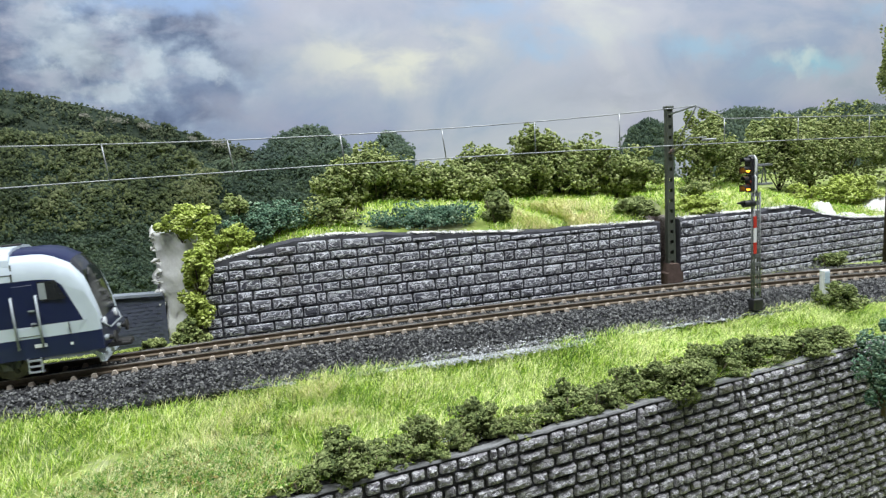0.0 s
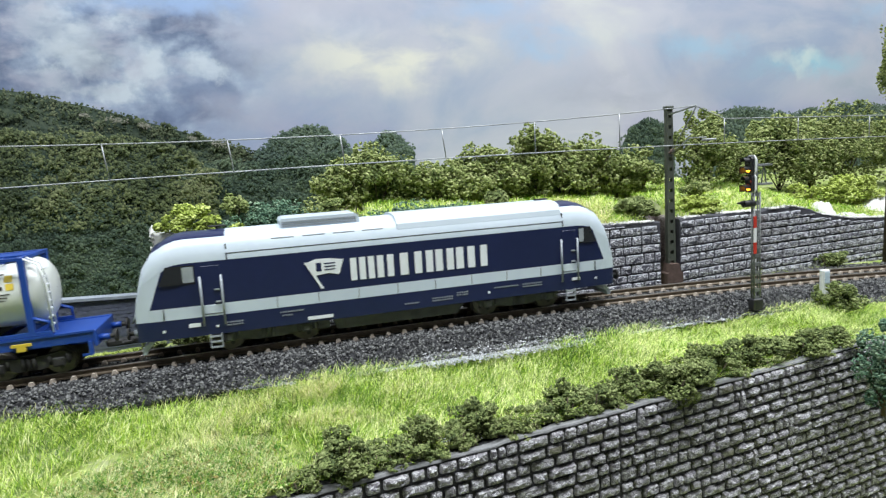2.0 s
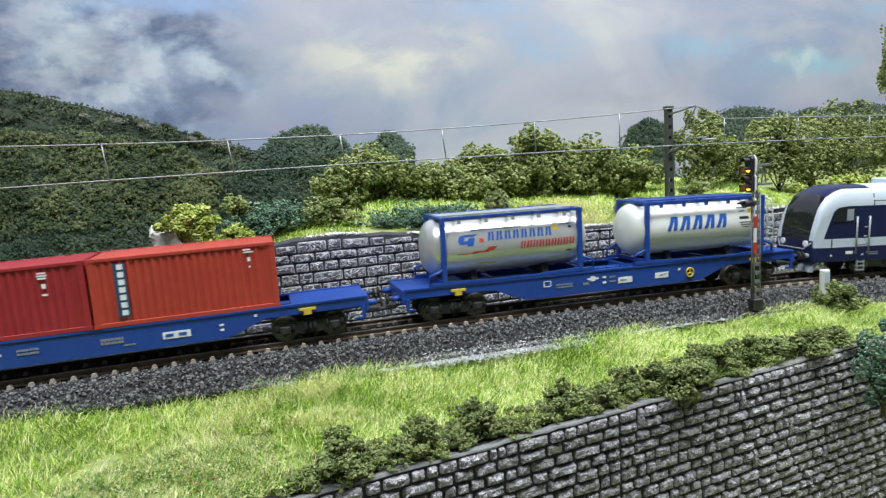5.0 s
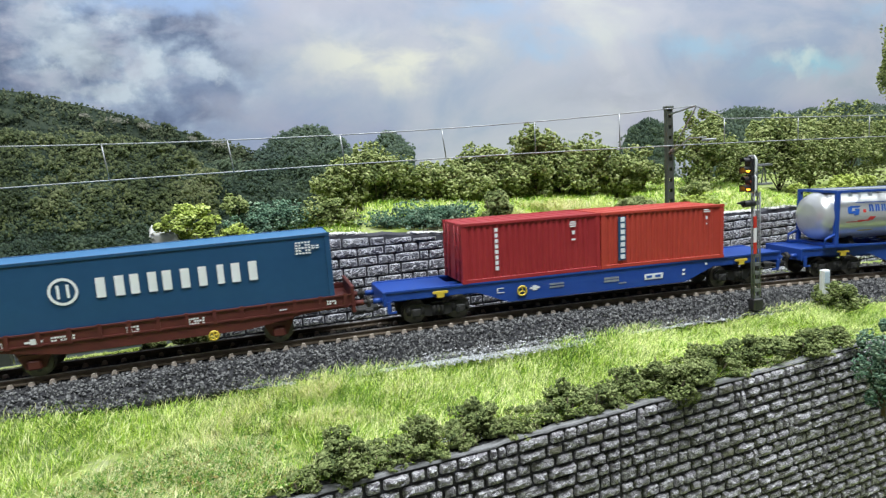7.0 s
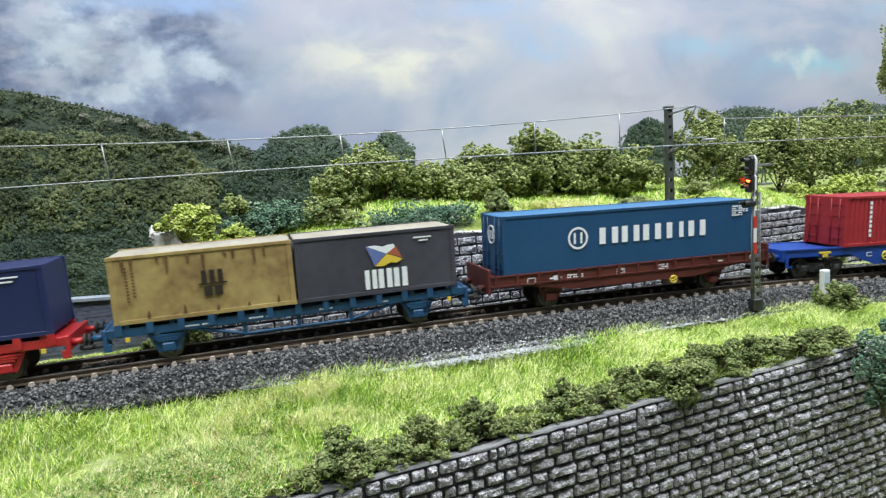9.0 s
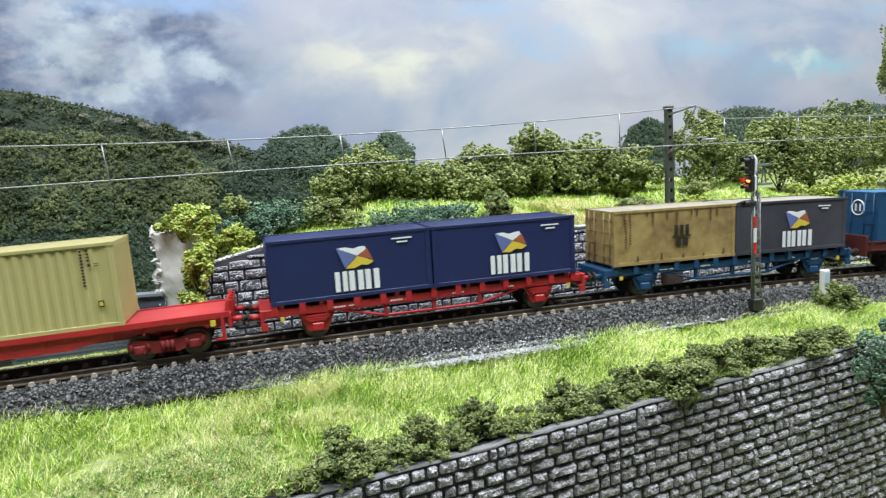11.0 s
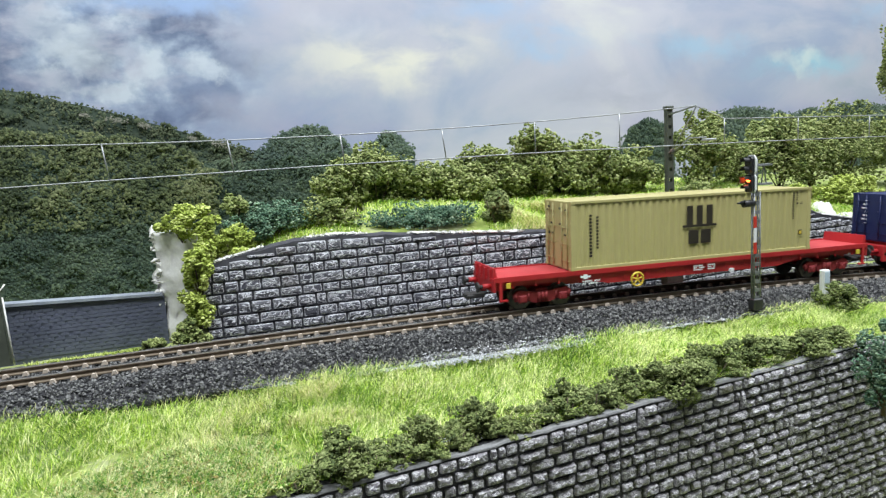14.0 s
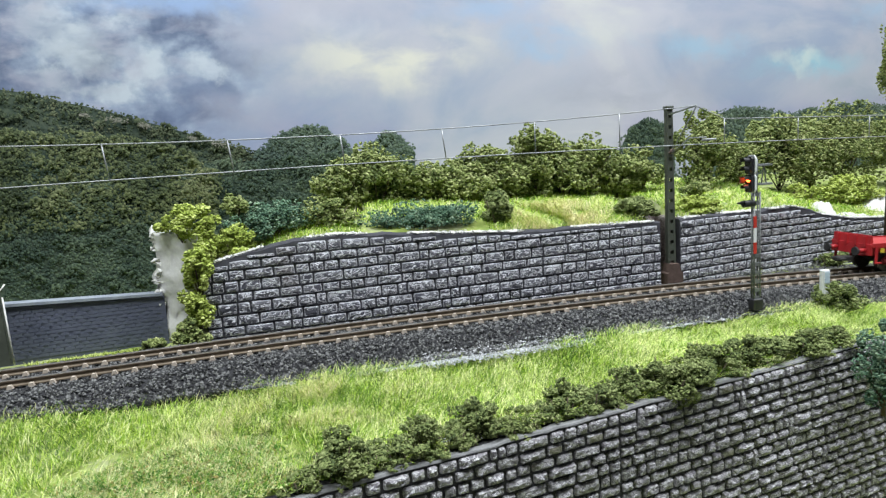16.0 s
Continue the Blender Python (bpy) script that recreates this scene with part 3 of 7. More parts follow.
def tube(bm, pts, r, n=6):
    """One bent round bar through the points; a closed ring where the ends meet."""
    pts = [Vector(p) for p in pts]
    closed = (pts[0] - pts[-1]).length < 1e-6
    if closed:
        pts = pts[:-1]
    k = len(pts)
    rings = []
    for i, p in enumerate(pts):
        a = pts[i - 1] if i or closed else p
        b = pts[(i + 1) % k] if i < k - 1 or closed else p
        d = (b - a).normalized()
        ref = Vector((0, 0, 1)) if abs(d.z) < 0.9 else Vector((0, 1, 0))
        u = d.cross(ref).normalized()
        w = u.cross(d)
        rings.append([bm.verts.new(p + u * math.cos(6.28319 * j / n) * r + w * math.sin(6.28319 * j / n) * r) for j in range(n)])
    fs = []
    for i in range(k if closed else k - 1):
        a, b = rings[i], rings[(i + 1) % k]
        fs += [bm.faces.new((a[j], b[j], b[(j + 1) % n], a[(j + 1) % n])) for j in range(n)]
    if not closed:
        fs += [bm.faces.new(rings[0]), bm.faces.new(rings[-1][::-1])]
    for f in fs:
        f.smooth = True
    bmesh.ops.recalc_face_normals(bm, faces=fs)


def make_catenary():
    thing = empty("overhead_line", label="thin silver overhead wires with droppers above the track", category="overhead wire")
    def low(x):
        return Vector((x, line_y(x) * 0.5, 0.0728 + 0.62 * line_z(x)))
    def high(x):
        if x > 0.2216:
            return Vector((x, line_y(x) * 0.5, 0.0905 - 0.0068 * min(1, (x - 0.2216) / 0.018) - 0.030 * (x - 0.2216) + 0.0))
        u = (x + 0.14) / 0.3616
        return Vector((x, line_y(x) * 0.5, 0.0905 - 0.0062 * 4 * u * (1 - u) * (0.8 if 0 < u < 1 else 0)))
    bm = bmesh.new()
    xs = list(np.linspace(-0.5, 0.2216, 40)) + list(np.linspace(0.2396, 0.62, 16))
    tube(bm, [low(x) for x in xs], 0.00031)
    part("contact_wire", bm, M["wire"], thing)
    bm = bmesh.new()
    tube(bm, [high(x) for x in xs], 0.00029)
    part("carrier_wire", bm, M["wire"], thing)
    for x in (-0.0946 - 0.045, -0.0547, -0.0074, 0.0392, 0.0855, 0.1315, 0.1773, 0.2391, 0.2864, 0.335, 0.39):
        bm = bmesh.new()
        cyl(bm, low(x + (0.0012 if x < 0.1 else 0)), high(x), 0.0003, 6)
        part("dropper", bm, M["wire"], thing)
    return thing


make_catenary()


def lattice(bm, x, y, z0, z1, wx, wy, bar=0.0007, step=0.007, taper=0.75):
    """Four angle posts with tie plates between them."""
    for sx in (-1, 1):
        for sy in (-1, 1):
            cyl(bm, (x + sx * wx, y + sy * wy, z0), (x + sx * wx * taper, y + sy * wy * taper, z1), bar, 4)
    z = z0
    while z < z1 - step * 0.4:
        k = 1 - (1 - taper) * (z - z0) / (z1 - z0)
        for sy in (-1, 1):
            box(bm, x - wx * k, x + wx * k, y + sy * wy * k - bar * 0.5, y + sy * wy * k + bar * 0.5, z, z + step * 0.38)
        z += step


def make_mast():
    x, y = 0.2309, 0.0360
    thing = empty("overhead_line_mast", (x, y, -0.0110), label="grey-green lattice mast on a brown base in a wall recess", category="mast")
    bm = bmesh.new()
    for sx in (-1, 1):
        # two channel irons, wider at the foot, tied by flat plates
        prism(bm, [(sx * 0.0026, 0.012), (sx * 0.0014, 0.012), (sx * 0.0009, 0.1030), (sx * 0.0019, 0.1030)], "y", -0.0014, 0.0014)
    part("channel_iron", bm, M["mast"], thing)
    for k in range(15):
        z = 0.0155 + 0.0060 * k
        w = 0.0022 - 0.0009 * k / 15
        bm = bmesh.new()
        for s in (-1, 1):
            box(bm, -w, w, *sorted((s * 0.0010, s * 0.0013)), z, z + 0.0040)
        part("tie_plate", bm, M["mast"], thing)
    bm = bmesh.new()
    box(bm, -0.0025, 0.0025, -0.002, 0.002, 0.1022, 0.1042, 0.0003)
    part("cap", bm, M["mast"], thing)
    bm = bmesh.new()
    prism(bm, [(-0.0054, 0.0), (0.0054, 0.0), (0.0052, 0.0085), (0.0040, 0.0092), (0.0027, 0.0140), (-0.0027, 0.0140), (-0.0040, 0.0092), (-0.0052, 0.0085)], "y", -0.0042, 0.0034)
    part("foot_block", bm, M["mast_foot"], thing, "rust-brown concrete and steel foot")
    def rel(v):
        return Vector(v) - Vector((x, y, -0.0110))
    bm = bmesh.new()
    tube(bm, [rel((x, y - 0.001, 0.0885)), rel((0.2216, 0.0, 0.0906))], 0.0005)
    part("top_arm", bm, M["wire"], thing)
    bm = bmesh.new()
    tube(bm, [rel((x, y - 0.001, 0.066)), rel((0.2216, 0.0, 0.0900))], 0.0004)
    tube(bm, [rel((x, y - 0.001, 0.066)), rel((0.2206, 0.004, 0.0745)), rel((0.226, -0.002, 0.0742))], 0.0004)
    part("bracket_arm", bm, M["wire"], thing)
    bm = bmesh.new()
    a, b = rel((x, y - 0.001, 0.066)), rel((0.2216, 0.0, 0.09))
    for k in range(4):
        p = a + (b - a) * (0.03 + 0.02 * k)
        cyl(bm, p, p + (b - a) * 0.008, 0.0012, 10)
    part("insulator", bm, M["mast_foot"], thing, "brown ribbed insulator")
    bm = bmesh.new()
    box(bm, -0.0072, 0.0018, -0.0377, -0.0367, 0.0834, 0.0846, 0.0003)
    part("wire_clamp", bm, M["wire"], thing)
    return thing


make_mast()


def make_left_mast():
    x, y = -0.1125, 0.036
    thing = empty("short_mast", (x, y, -0.005), label="short dark grey post with pale insulator arms", category="mast")
    bm = bmesh.new()
    prism(bm, [(-0.0028, 0.0), (0.0033, 0.0), (0.0022, 0.046), (-0.0022, 0.046)], "y", -0.0018, 0.0018)
    part("post", bm, M["mast"], thing)
    bm = bmesh.new()
    tube(bm, [(-0.004, -0.003, 0.0462), (0.0058, -0.003, 0.0470)], 0.0004)
    tube(bm, [(0.0035, -0.003, 0.0468), (0.0035, -0.003, 0.033), (0.0062, -0.003, 0.0362)], 0.0004)
    part("bracket", bm, M["plaster"], thing, "white wire bracket")
    bm = bmesh.new()
    tube(bm, [(0.0042, -0.002, 0.0305), (0.0047, -0.002, 0.0)], 0.00035)
    part("cable", bm, M["plaster"], thing)
    return thing


make_left_mast()


# ---- light signal ----
M["signal_black"] = material("signal_black_paint", [(0.012, 0.012, 0.014), (0.025, 0.025, 0.028)], 300, 0.45)
M["signal_grey"] = material("signal_grey_paint", [(0.17, 0.18, 0.18), (0.27, 0.28, 0.28)], 300, 0.5, metal=0.3)
M["white"] = material("white_paint", [(0.74, 0.75, 0.76), (0.82, 0.83, 0.84)], 80, 0.4)
M["red"] = material("red_paint", [(0.5, 0.03, 0.02), (0.62, 0.05, 0.03)], 120, 0.45)
M["amber_glow"] = glow("amber_lamp_lens", (1.0, 0.42, 0.03), 4.0)
M["red_glow"] = glow("red_lamp_lens", (1.0, 0.10, 0.015), 14.0)
turning = []


def make_signal():
    x, y, z = 0.2292, -0.0326, -0.0105
    thing = empty("railway_signal", (x, y, z), label="light signal on a grey lattice post with red and white plate", category="railway signal")
    bm = bmesh.new()
    box(bm, -0.0028, 0.0028, -0.0022, 0.0022, 0.0, 0.0058, 0.0005)
    part("foot", bm, M["signal_black"], thing)
    bm = bmesh.new()
    lattice(bm, 0, 0, 0.005, 0.0575, 0.0017, 0.0008, 0.00045, 0.0042, 0.95)
    part("lattice_post", bm, M["signal_grey"], thing)
    for k, (a, b, mt) in enumerate(((0.028, 0.0335, "red"), (0.0335, 0.0405, "white"), (0.0405, 0.046, "red"))):
        bm = bmesh.new()
        box(bm, -0.0025, -0.0011, -0.0018, -0.0012, a, b)
        part("warning_plate", bm, M[mt], thing)
    # heads look down the line towards the coming trains
    ahead = -0.0030
    for zc in (0.0703, 0.0617):
        bm = bmesh.new()
        prism(bm, [(-0.0022, zc - 0.0030), (-0.0014, zc - 0.0041), (0.0014, zc - 0.0041), (0.0022, zc - 0.0030), (0.0022, zc + 0.0030), (0.0014, zc + 0.0041), (-0.0014, zc + 0.0041), (-0.0022, zc + 0.0030)], "x", ahead - 0.0014, ahead + 0.0002)
        head = part("signal_head", bm, M["signal_black"], thing)
        bm = bmesh.new()
        prism(bm, [(-0.0029, zc - 0.0030), (-0.0017, zc - 0.0046), (0.0017, zc - 0.0046), (0.0029, zc - 0.0030), (0.0029, zc + 0.0030), (0.0017, zc + 0.0046), (-0.0017, zc + 0.0046), (-0.0029, zc + 0.0030)], "x", ahead + 0.00025, ahead + 0.0009)
        part("white_rim", bm, M["white"], head)
        for dz in (-0.0020, 0.0020):
            # a hood over each lamp, open below and in front
            bm = bmesh.new()
            arc = [(math.cos(radians(a)) * 0.0016, zc + dz + math.sin(radians(a)) * 0.0016) for a in range(-10, 191, 20)]
            inner = [(math.cos(radians(a)) * 0.0014, zc + dz + math.sin(radians(a)) * 0.0014) for a in range(190, -11, -20)]
            prism(bm, arc + inner, "x", ahead - 0.0046, ahead - 0.0014)
            part("lamp_hood", bm, M["signal_black"], head)
    bm = bmesh.new()
    for zz in (0.0695, 0.0605):
        box(bm, 0.0008, 0.0078, -0.002, 0.002, zz, zz + 0.0009)
    tube(bm, [(0.003, 0, 0.061), (0.0045, 0, 0.0697)], 0.0003)
    tube(bm, [(0.006, 0, 0.061), (0.0045, 0, 0.0697)], 0.0003)
    cyl(bm, (0.0003, 0, 0.056), (0.0003, 0, 0.073), 0.0006, 6)
    part("service_platform", bm, M["signal_grey"], thing)
    bm = bmesh.new()
    cyl(bm, (-0.0012, 0, 0.0522), (-0.0072, 0, 0.0522), 0.0017, 12, 0.0017)
    cyl(bm, (-0.0072, 0, 0.0528), (-0.0108, 0, 0.0528), 0.0011, 8, 0.0003)
    part("lower_lamp", bm, M["signal_black"], thing)
    # a lens under each hood; added black shutters stand in for lamps going dark
    for z, mt, opens in ((0.0723, "signal_black", ()), (0.0683, "amber_glow", (True, False)), (0.0637, "red_glow", (False, True)), (0.0597, "amber_glow", (True, False))):
        bm = bmesh.new()
        cyl(bm, (ahead - 0.0014, 0, z), (ahead - 0.0017, 0, z), 0.0014, 14, 0.0013)
        part("lens", bm, M[mt], thing)
        if opens:
            bm = bmesh.new()
            box(bm, -0.00012, 0.00012, -0.0034, 0.0, -0.0017, 0.0015)
            shutter = part("lamp_shutter", bm, M["signal_black"], thing)
            shutter.location = (ahead - 0.0020, 0.0015, z)
            turning.append((shutter, opens))
    return thing


make_signal()


def make_marker():
    thing = empty("marker_post", (0.2655, -0.038, -0.0135), label="short white trackside post with a pale blue face", category="marker post")
    bm = bmesh.new()
    box(bm, -0.0021, 0.0021, -0.0014, 0.0014, 0.0, 0.0195, 0.0004)
    part("post", bm, M["white"], thing)
    bm = bmesh.new()
    box(bm, -0.0014, 0.0014, -0.0018, -0.0015, 0.013, 0.0185)
    part("face_plate", bm, material("pale_blue_paint", [(0.5, 0.6, 0.7), (0.58, 0.68, 0.78)], 100, 0.5), thing)
    return thing


make_marker()
# ---- walls of stone ----
def stone_mesh(name, rng, mats, rough=0.3, rim=0.05):
    """A hewn stone one unit wide and high: a worn sloping rim round a face broken into facets; the face looks to -y."""
    us = [-0.5, -0.5 + rim, -0.27, -0.09, 0.09, 0.27, 0.5 - rim, 0.5]
    ws = [-0.5, -0.5 + rim * 1.8, -0.14, 0.14, 0.5 - rim * 1.8, 0.5]
    nx, nz = len(us), len(ws)
    v, f, idx = [], [], []
    for j in range(nz):
        for i in range(nx):
            edge = i in (0, nx - 1) or j in (0, nz - 1)
            second = not edge and (i in (1, nx - 2) or j in (1, nz - 2))
            x, z = us[i], ws[j]
            if i in (0, nx - 1) and j in (0, nz - 1):
                x, z = x * 0.93, z * 0.90
            if edge:
                x, z, y = x + rng.normal() * 0.012, z + rng.normal() * 0.022, -0.10
            elif second:
                x, z, y = x + rng.normal() * 0.010, z + rng.normal() * 0.018, -0.62 - rough * 0.8 * rng.random()
            else:
                x, z, y = x + rng.normal() * 0.04, z + rng.normal() * 0.05, -0.68 - rough * 2.6 * rng.random()
            v.append((x, y, z))
    for j in range(nz - 1):
        for i in range(nx - 1):
            a = j * nx + i
            f.append((a, a + 1, a + nx + 1, a + nx))
            idx.append(1 if i in (0, nx - 2) or j in (0, nz - 2) else 0)
    ring = [i for i in range(nx)] + [nx * j + nx - 1 for j in range(1, nz)] + [nx * (nz - 1) + i for i in range(nx - 2, -1, -1)] + [nx * j for j in range(nz - 2, 0, -1)]
    base = len(v)
    for i in ring:
        v.append((v[i][0] * 1.01, 0.3, v[i][2] * 1.01))
    k = len(ring)
    for i in range(k):
        f.append((ring[i], base + i, base + (i + 1) % k, ring[(i + 1) % k]))
        idx.append(0)
    ob = soup(name, v, f, mats[0])
    me = ob.data
    me.materials.append(mats[1])
    me.polygons.foreach_set("material_index", idx)
    bpy.data.objects.remove(ob)
    return me


def lay_stones(wall, meshes, a, b, z_low, top, course, length, depth, rng, limit, joined_mats, skip=None, gap=0.0008, uprights=0.0, seams=(), reach=0.0):
    """Courses of stones on the face from a to b (x, y), clipped under top(x): the first go on as parts, the rest joined.
    uprights: the share of stones set on end through two courses; seams: places along the face at which every course breaks;
    reach: the height that whole courses fill."""
    a, b = Vector((*a, 0)), Vector((*b, 0))
    run = (b - a).length
    d = (b - a) / run
    turn = math.atan2(d.y, d.x)
    spots = []
    z, taken = z_low, []
    heights = [course * (0.84 + 0.34 * rng.random()) for _ in range(80)]
    if reach:
        sums = np.cumsum(heights)
        whole = sums[np.argmin(np.abs(sums - reach))]
        heights = [h * reach / whole for h in heights]
    for row, h in enumerate(heights):
        if z > z_low + 0.2:
            break
        stops = sorted(taken + [(q - 0.0001, q + 0.0001) for q in seams])
        taken = []
        s = -length * rng.random()
        while s < run:
            w = length * (0.45 + 0.95 * rng.random() ** 1.2)
            on_end = rng.random() < uprights
            if on_end:
                w = length * 0.34
            nxt = s + w
            for lo, hi in stops:
                if s < lo < nxt + length * 0.25:
                    w, nxt, on_end = lo - s, hi, False
                    break
            c0, c1 = max(s, 0.0), min(s + w, run)
            if c1 - c0 > length * 0.2:
                mid = a + d * ((c0 + c1) / 2)
                t = min(top((a + d * c0).x), top((a + d * c1).x), top(mid.x))
                tall = h + heights[row + 1] if on_end else h
                if on_end and t - z > tall:
                    taken.append((c0, c1))
                else:
                    tall = h
                hh = min(tall, t - z)
                if hh > course * 0.25 and not (skip and skip(mid.x, z)):
                    spots.append((mid, z + hh / 2, c1 - c0, hh))
            s = nxt
        z += h
    joined_v, joined_f, joined_i = [], [], []
    order = sorted(range(len(spots)), key=lambda i: abs(spots[i][0].x - 0.12))
    chosen = set(order[:limit])
    cache = []
    for me in meshes:
        idx = np.zeros(len(me.polygons), dtype=np.int32)
        me.polygons.foreach_get("material_index", idx)
        cache.append((np.array([tuple(q.co) for q in me.vertices]), np.array([tuple(p.vertices) for p in me.polygons]), idx))
    count = 0
    for i, (mid, zc, w, h) in enumerate(spots):
        k = int(rng.integers(len(meshes)))
        dep = depth * (0.75 + 0.5 * rng.random())
        m = Matrix.Translation((mid.x, mid.y, zc)) @ Matrix.Rotation(turn + rng.normal() * 0.012, 4, "Z") @ Matrix.Rotation(rng.normal() * 0.012, 4, "Y") @ Matrix.Diagonal((w - gap, dep, h - gap, 1))
        if i in chosen:
            ob = bpy.data.objects.new("stone", meshes[k])
            scene.collection.objects.link(ob)
            ob.parent = wall
            ob.matrix_basis = m
        else:
            vv, ff, ii = cache[k]
            mm = np.array(m)
            joined_f.append(ff + count)
            joined_v.append(vv @ mm[:3, :3].T + mm[:3, 3])
            joined_i.append(ii)
            count += len(vv)
    if joined_v:
        ob = soup("stone_courses", np.concatenate(joined_v), np.concatenate(joined_f), joined_mats[0], wall)
        ob.data.materials.append(joined_mats[1])
        ob.data.polygons.foreach_set("material_index", np.concatenate(joined_i))
        tagged(ob, kind="stuff")


def slab(name, label, pts, thick, low, top, mat, step=0.004):
    """A wall body along pts with its upper edge at top(x)."""
    v, f = [], []
    for (x0, y0), (x1, y1) in zip(pts, pts[1:]):
        n = max(2, int(math.hypot(x1 - x0, y1 - y0) / step))
        d = Vector((x1 - x0, y1 - y0)).normalized()
        nn = Vector((-d.y, d.x)) * thick
        for i in range(n + 1):
            k = i / n
            x, y = x0 + (x1 - x0) * k, y0 + (y1 - y0) * k
            t = top(x) + 0.0008 * fbm(x, y, 130)
            v += [(x, y, low), (x, y, t - 0.0008), (x + nn.x * 0.12, y + nn.y * 0.12, t), (x + nn.x, y + nn.y, t), (x + nn.x, y + nn.y, low)]
        base = len(v) - 5 * (n + 1)
        for i in range(n):
            for j in range(5):
                p, q = base + 5 * i + j, base + 5 * i + (j + 1) % 5
                f.append((p, p + 5, q + 5, q))
        for e in (base, base + 5 * n):
            f.append((e, e + 1, e + 2, e + 3))
            f.append((e, e + 3, e + 4, e + 4))
    f = [q for q in f if len(set(q)) == 4]
    return tagged(soup(name, v, f, mat), label, "wall", kind="structure")


def back_top(x):
    return interp(x, WALL_TOP)


def front_top(x):
    return interp(x, [(-0.1, -0.0205), (0.0, -0.0200), (0.12, -0.0200), (0.24, -0.0200), (0.42, -0.022)])


def make_walls():
    rng = np.random.default_rng(5)
    stones = [stone_mesh("stone", rng, (M["stone"], M["stone_rim"]), 0.10) for k in range(17)]
    hewn = [stone_mesh("hewn_stone", rng, (M["stone_front"] if k < 17 else M["stone_olive"], M["front_rim"]), 0.20, 0.075) for k in range(18)]
    w = slab("wall_back", "grey quarry-stone retaining wall with pale washed crests", [(-0.0265, WALL_Y), (0.222, WALL_Y + 0.0005)], 0.0075, -0.012, back_top, M["joint"])
    lay_stones(w, stones, (-0.0265, WALL_Y), (0.222, WALL_Y + 0.0005), -0.0095, lambda x: back_top(x) - 0.0012, 0.0052, 0.0108, 0.0012, rng, 300, (M["stone"], M["stone_rim"]), gap=0.0009)
    # recess walls in one plain brown that carries some of the hollow's shade
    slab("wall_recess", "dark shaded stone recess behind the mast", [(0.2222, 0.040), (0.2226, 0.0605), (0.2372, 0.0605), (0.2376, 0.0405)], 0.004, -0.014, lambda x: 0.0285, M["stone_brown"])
    w = slab("wall_middle", "grey quarry-stone retaining wall beside the mast recess", [(0.2378, 0.0366), (0.303, 0.0462)], 0.0075, -0.016, lambda x: back_top(x), M["joint"])
    lay_stones(w, stones, (0.2378, 0.0366), (0.303, 0.0462), -0.013, lambda x: back_top(x) - 0.0012, 0.0051, 0.0108, 0.0012, rng, 150, (M["stone"], M["stone_rim"]), gap=0.0009)
    w = slab("wall_right", "grey quarry-stone wall with a sagging pale crest", [(0.3032, 0.0475), (0.36, 0.053), (0.60, 0.072)], 0.008, -0.03, lambda x: back_top(x), M["joint"])
    lay_stones(w, stones, (0.3032, 0.0475), (0.60, 0.0713), -0.02, lambda x: back_top(x) - 0.0012, 0.0051, 0.0110, 0.0012, rng, 200, (M["stone"], M["stone_rim"]), gap=0.0009)
    w = slab("wall_front", "dark grey hewn-stone retaining wall below the grass strip", [(FRONT_A.x, FRONT_A.y), (FRONT_B.x, FRONT_B.y)], 0.0085, -0.14, front_top, M["front_joint"])
    lay_stones(w, hewn, tuple(FRONT_A), tuple(FRONT_B), -0.112, lambda x: front_top(x) - 0.0002, 0.0045, 0.0090, 0.0016, rng, 300, (M["stone_front"], M["front_rim"]), lambda x, z: x < -0.02, 0.0010, 0.03, (0.2186,), 0.0912)
    cap = slab("coping", "", [(FRONT_A.x, FRONT_A.y - 0.0004), (FRONT_B.x, FRONT_B.y - 0.0004)], 0.0030, -0.0203, lambda x: front_top(x) + 0.0002, M["cap"])
    cap.parent = w
    del cap["kind"], cap["category"]
    w = slab("wall_low", "low slate-grey painted block wall behind the track", [(-0.62, 0.047), (-0.0455, 0.0462)], 0.004, -0.012, lambda x: 0.0163 - 0.045 * (x + 0.0455), M["slate"])
    bm = bmesh.new()
    for k in range(48):
        for j in range(13):
            x = -0.047 - 0.0046 * k - (0.0023 if j % 2 else 0) + 0.0006 * math.sin(k * 7 + j)
            z = -0.006 + 0.00175 * j
            if z + 0.002 < 0.0150 - 0.045 * (x + 0.0455):
                box(bm, x - 0.0045, x - 0.0003 - 0.0005 * ((k * 3 + j) % 3), 0.04600, 0.0480, z, z + 0.0015)
    tagged(part("block_courses", bm, M["slate"], w), kind="stuff")
    bm = bmesh.new()
    prism(bm, [(-0.62, 0.0420), (-0.0458, 0.0163), (-0.0458, 0.0176), (-0.62, 0.0436)], "y", 0.0450, 0.0520)
    part("coping", bm, material("grey_coping", [(0.2, 0.23, 0.27), (0.32, 0.35, 0.39)], 150, 0.7, bump=0.3), w, "pale grey coping")


make_walls()


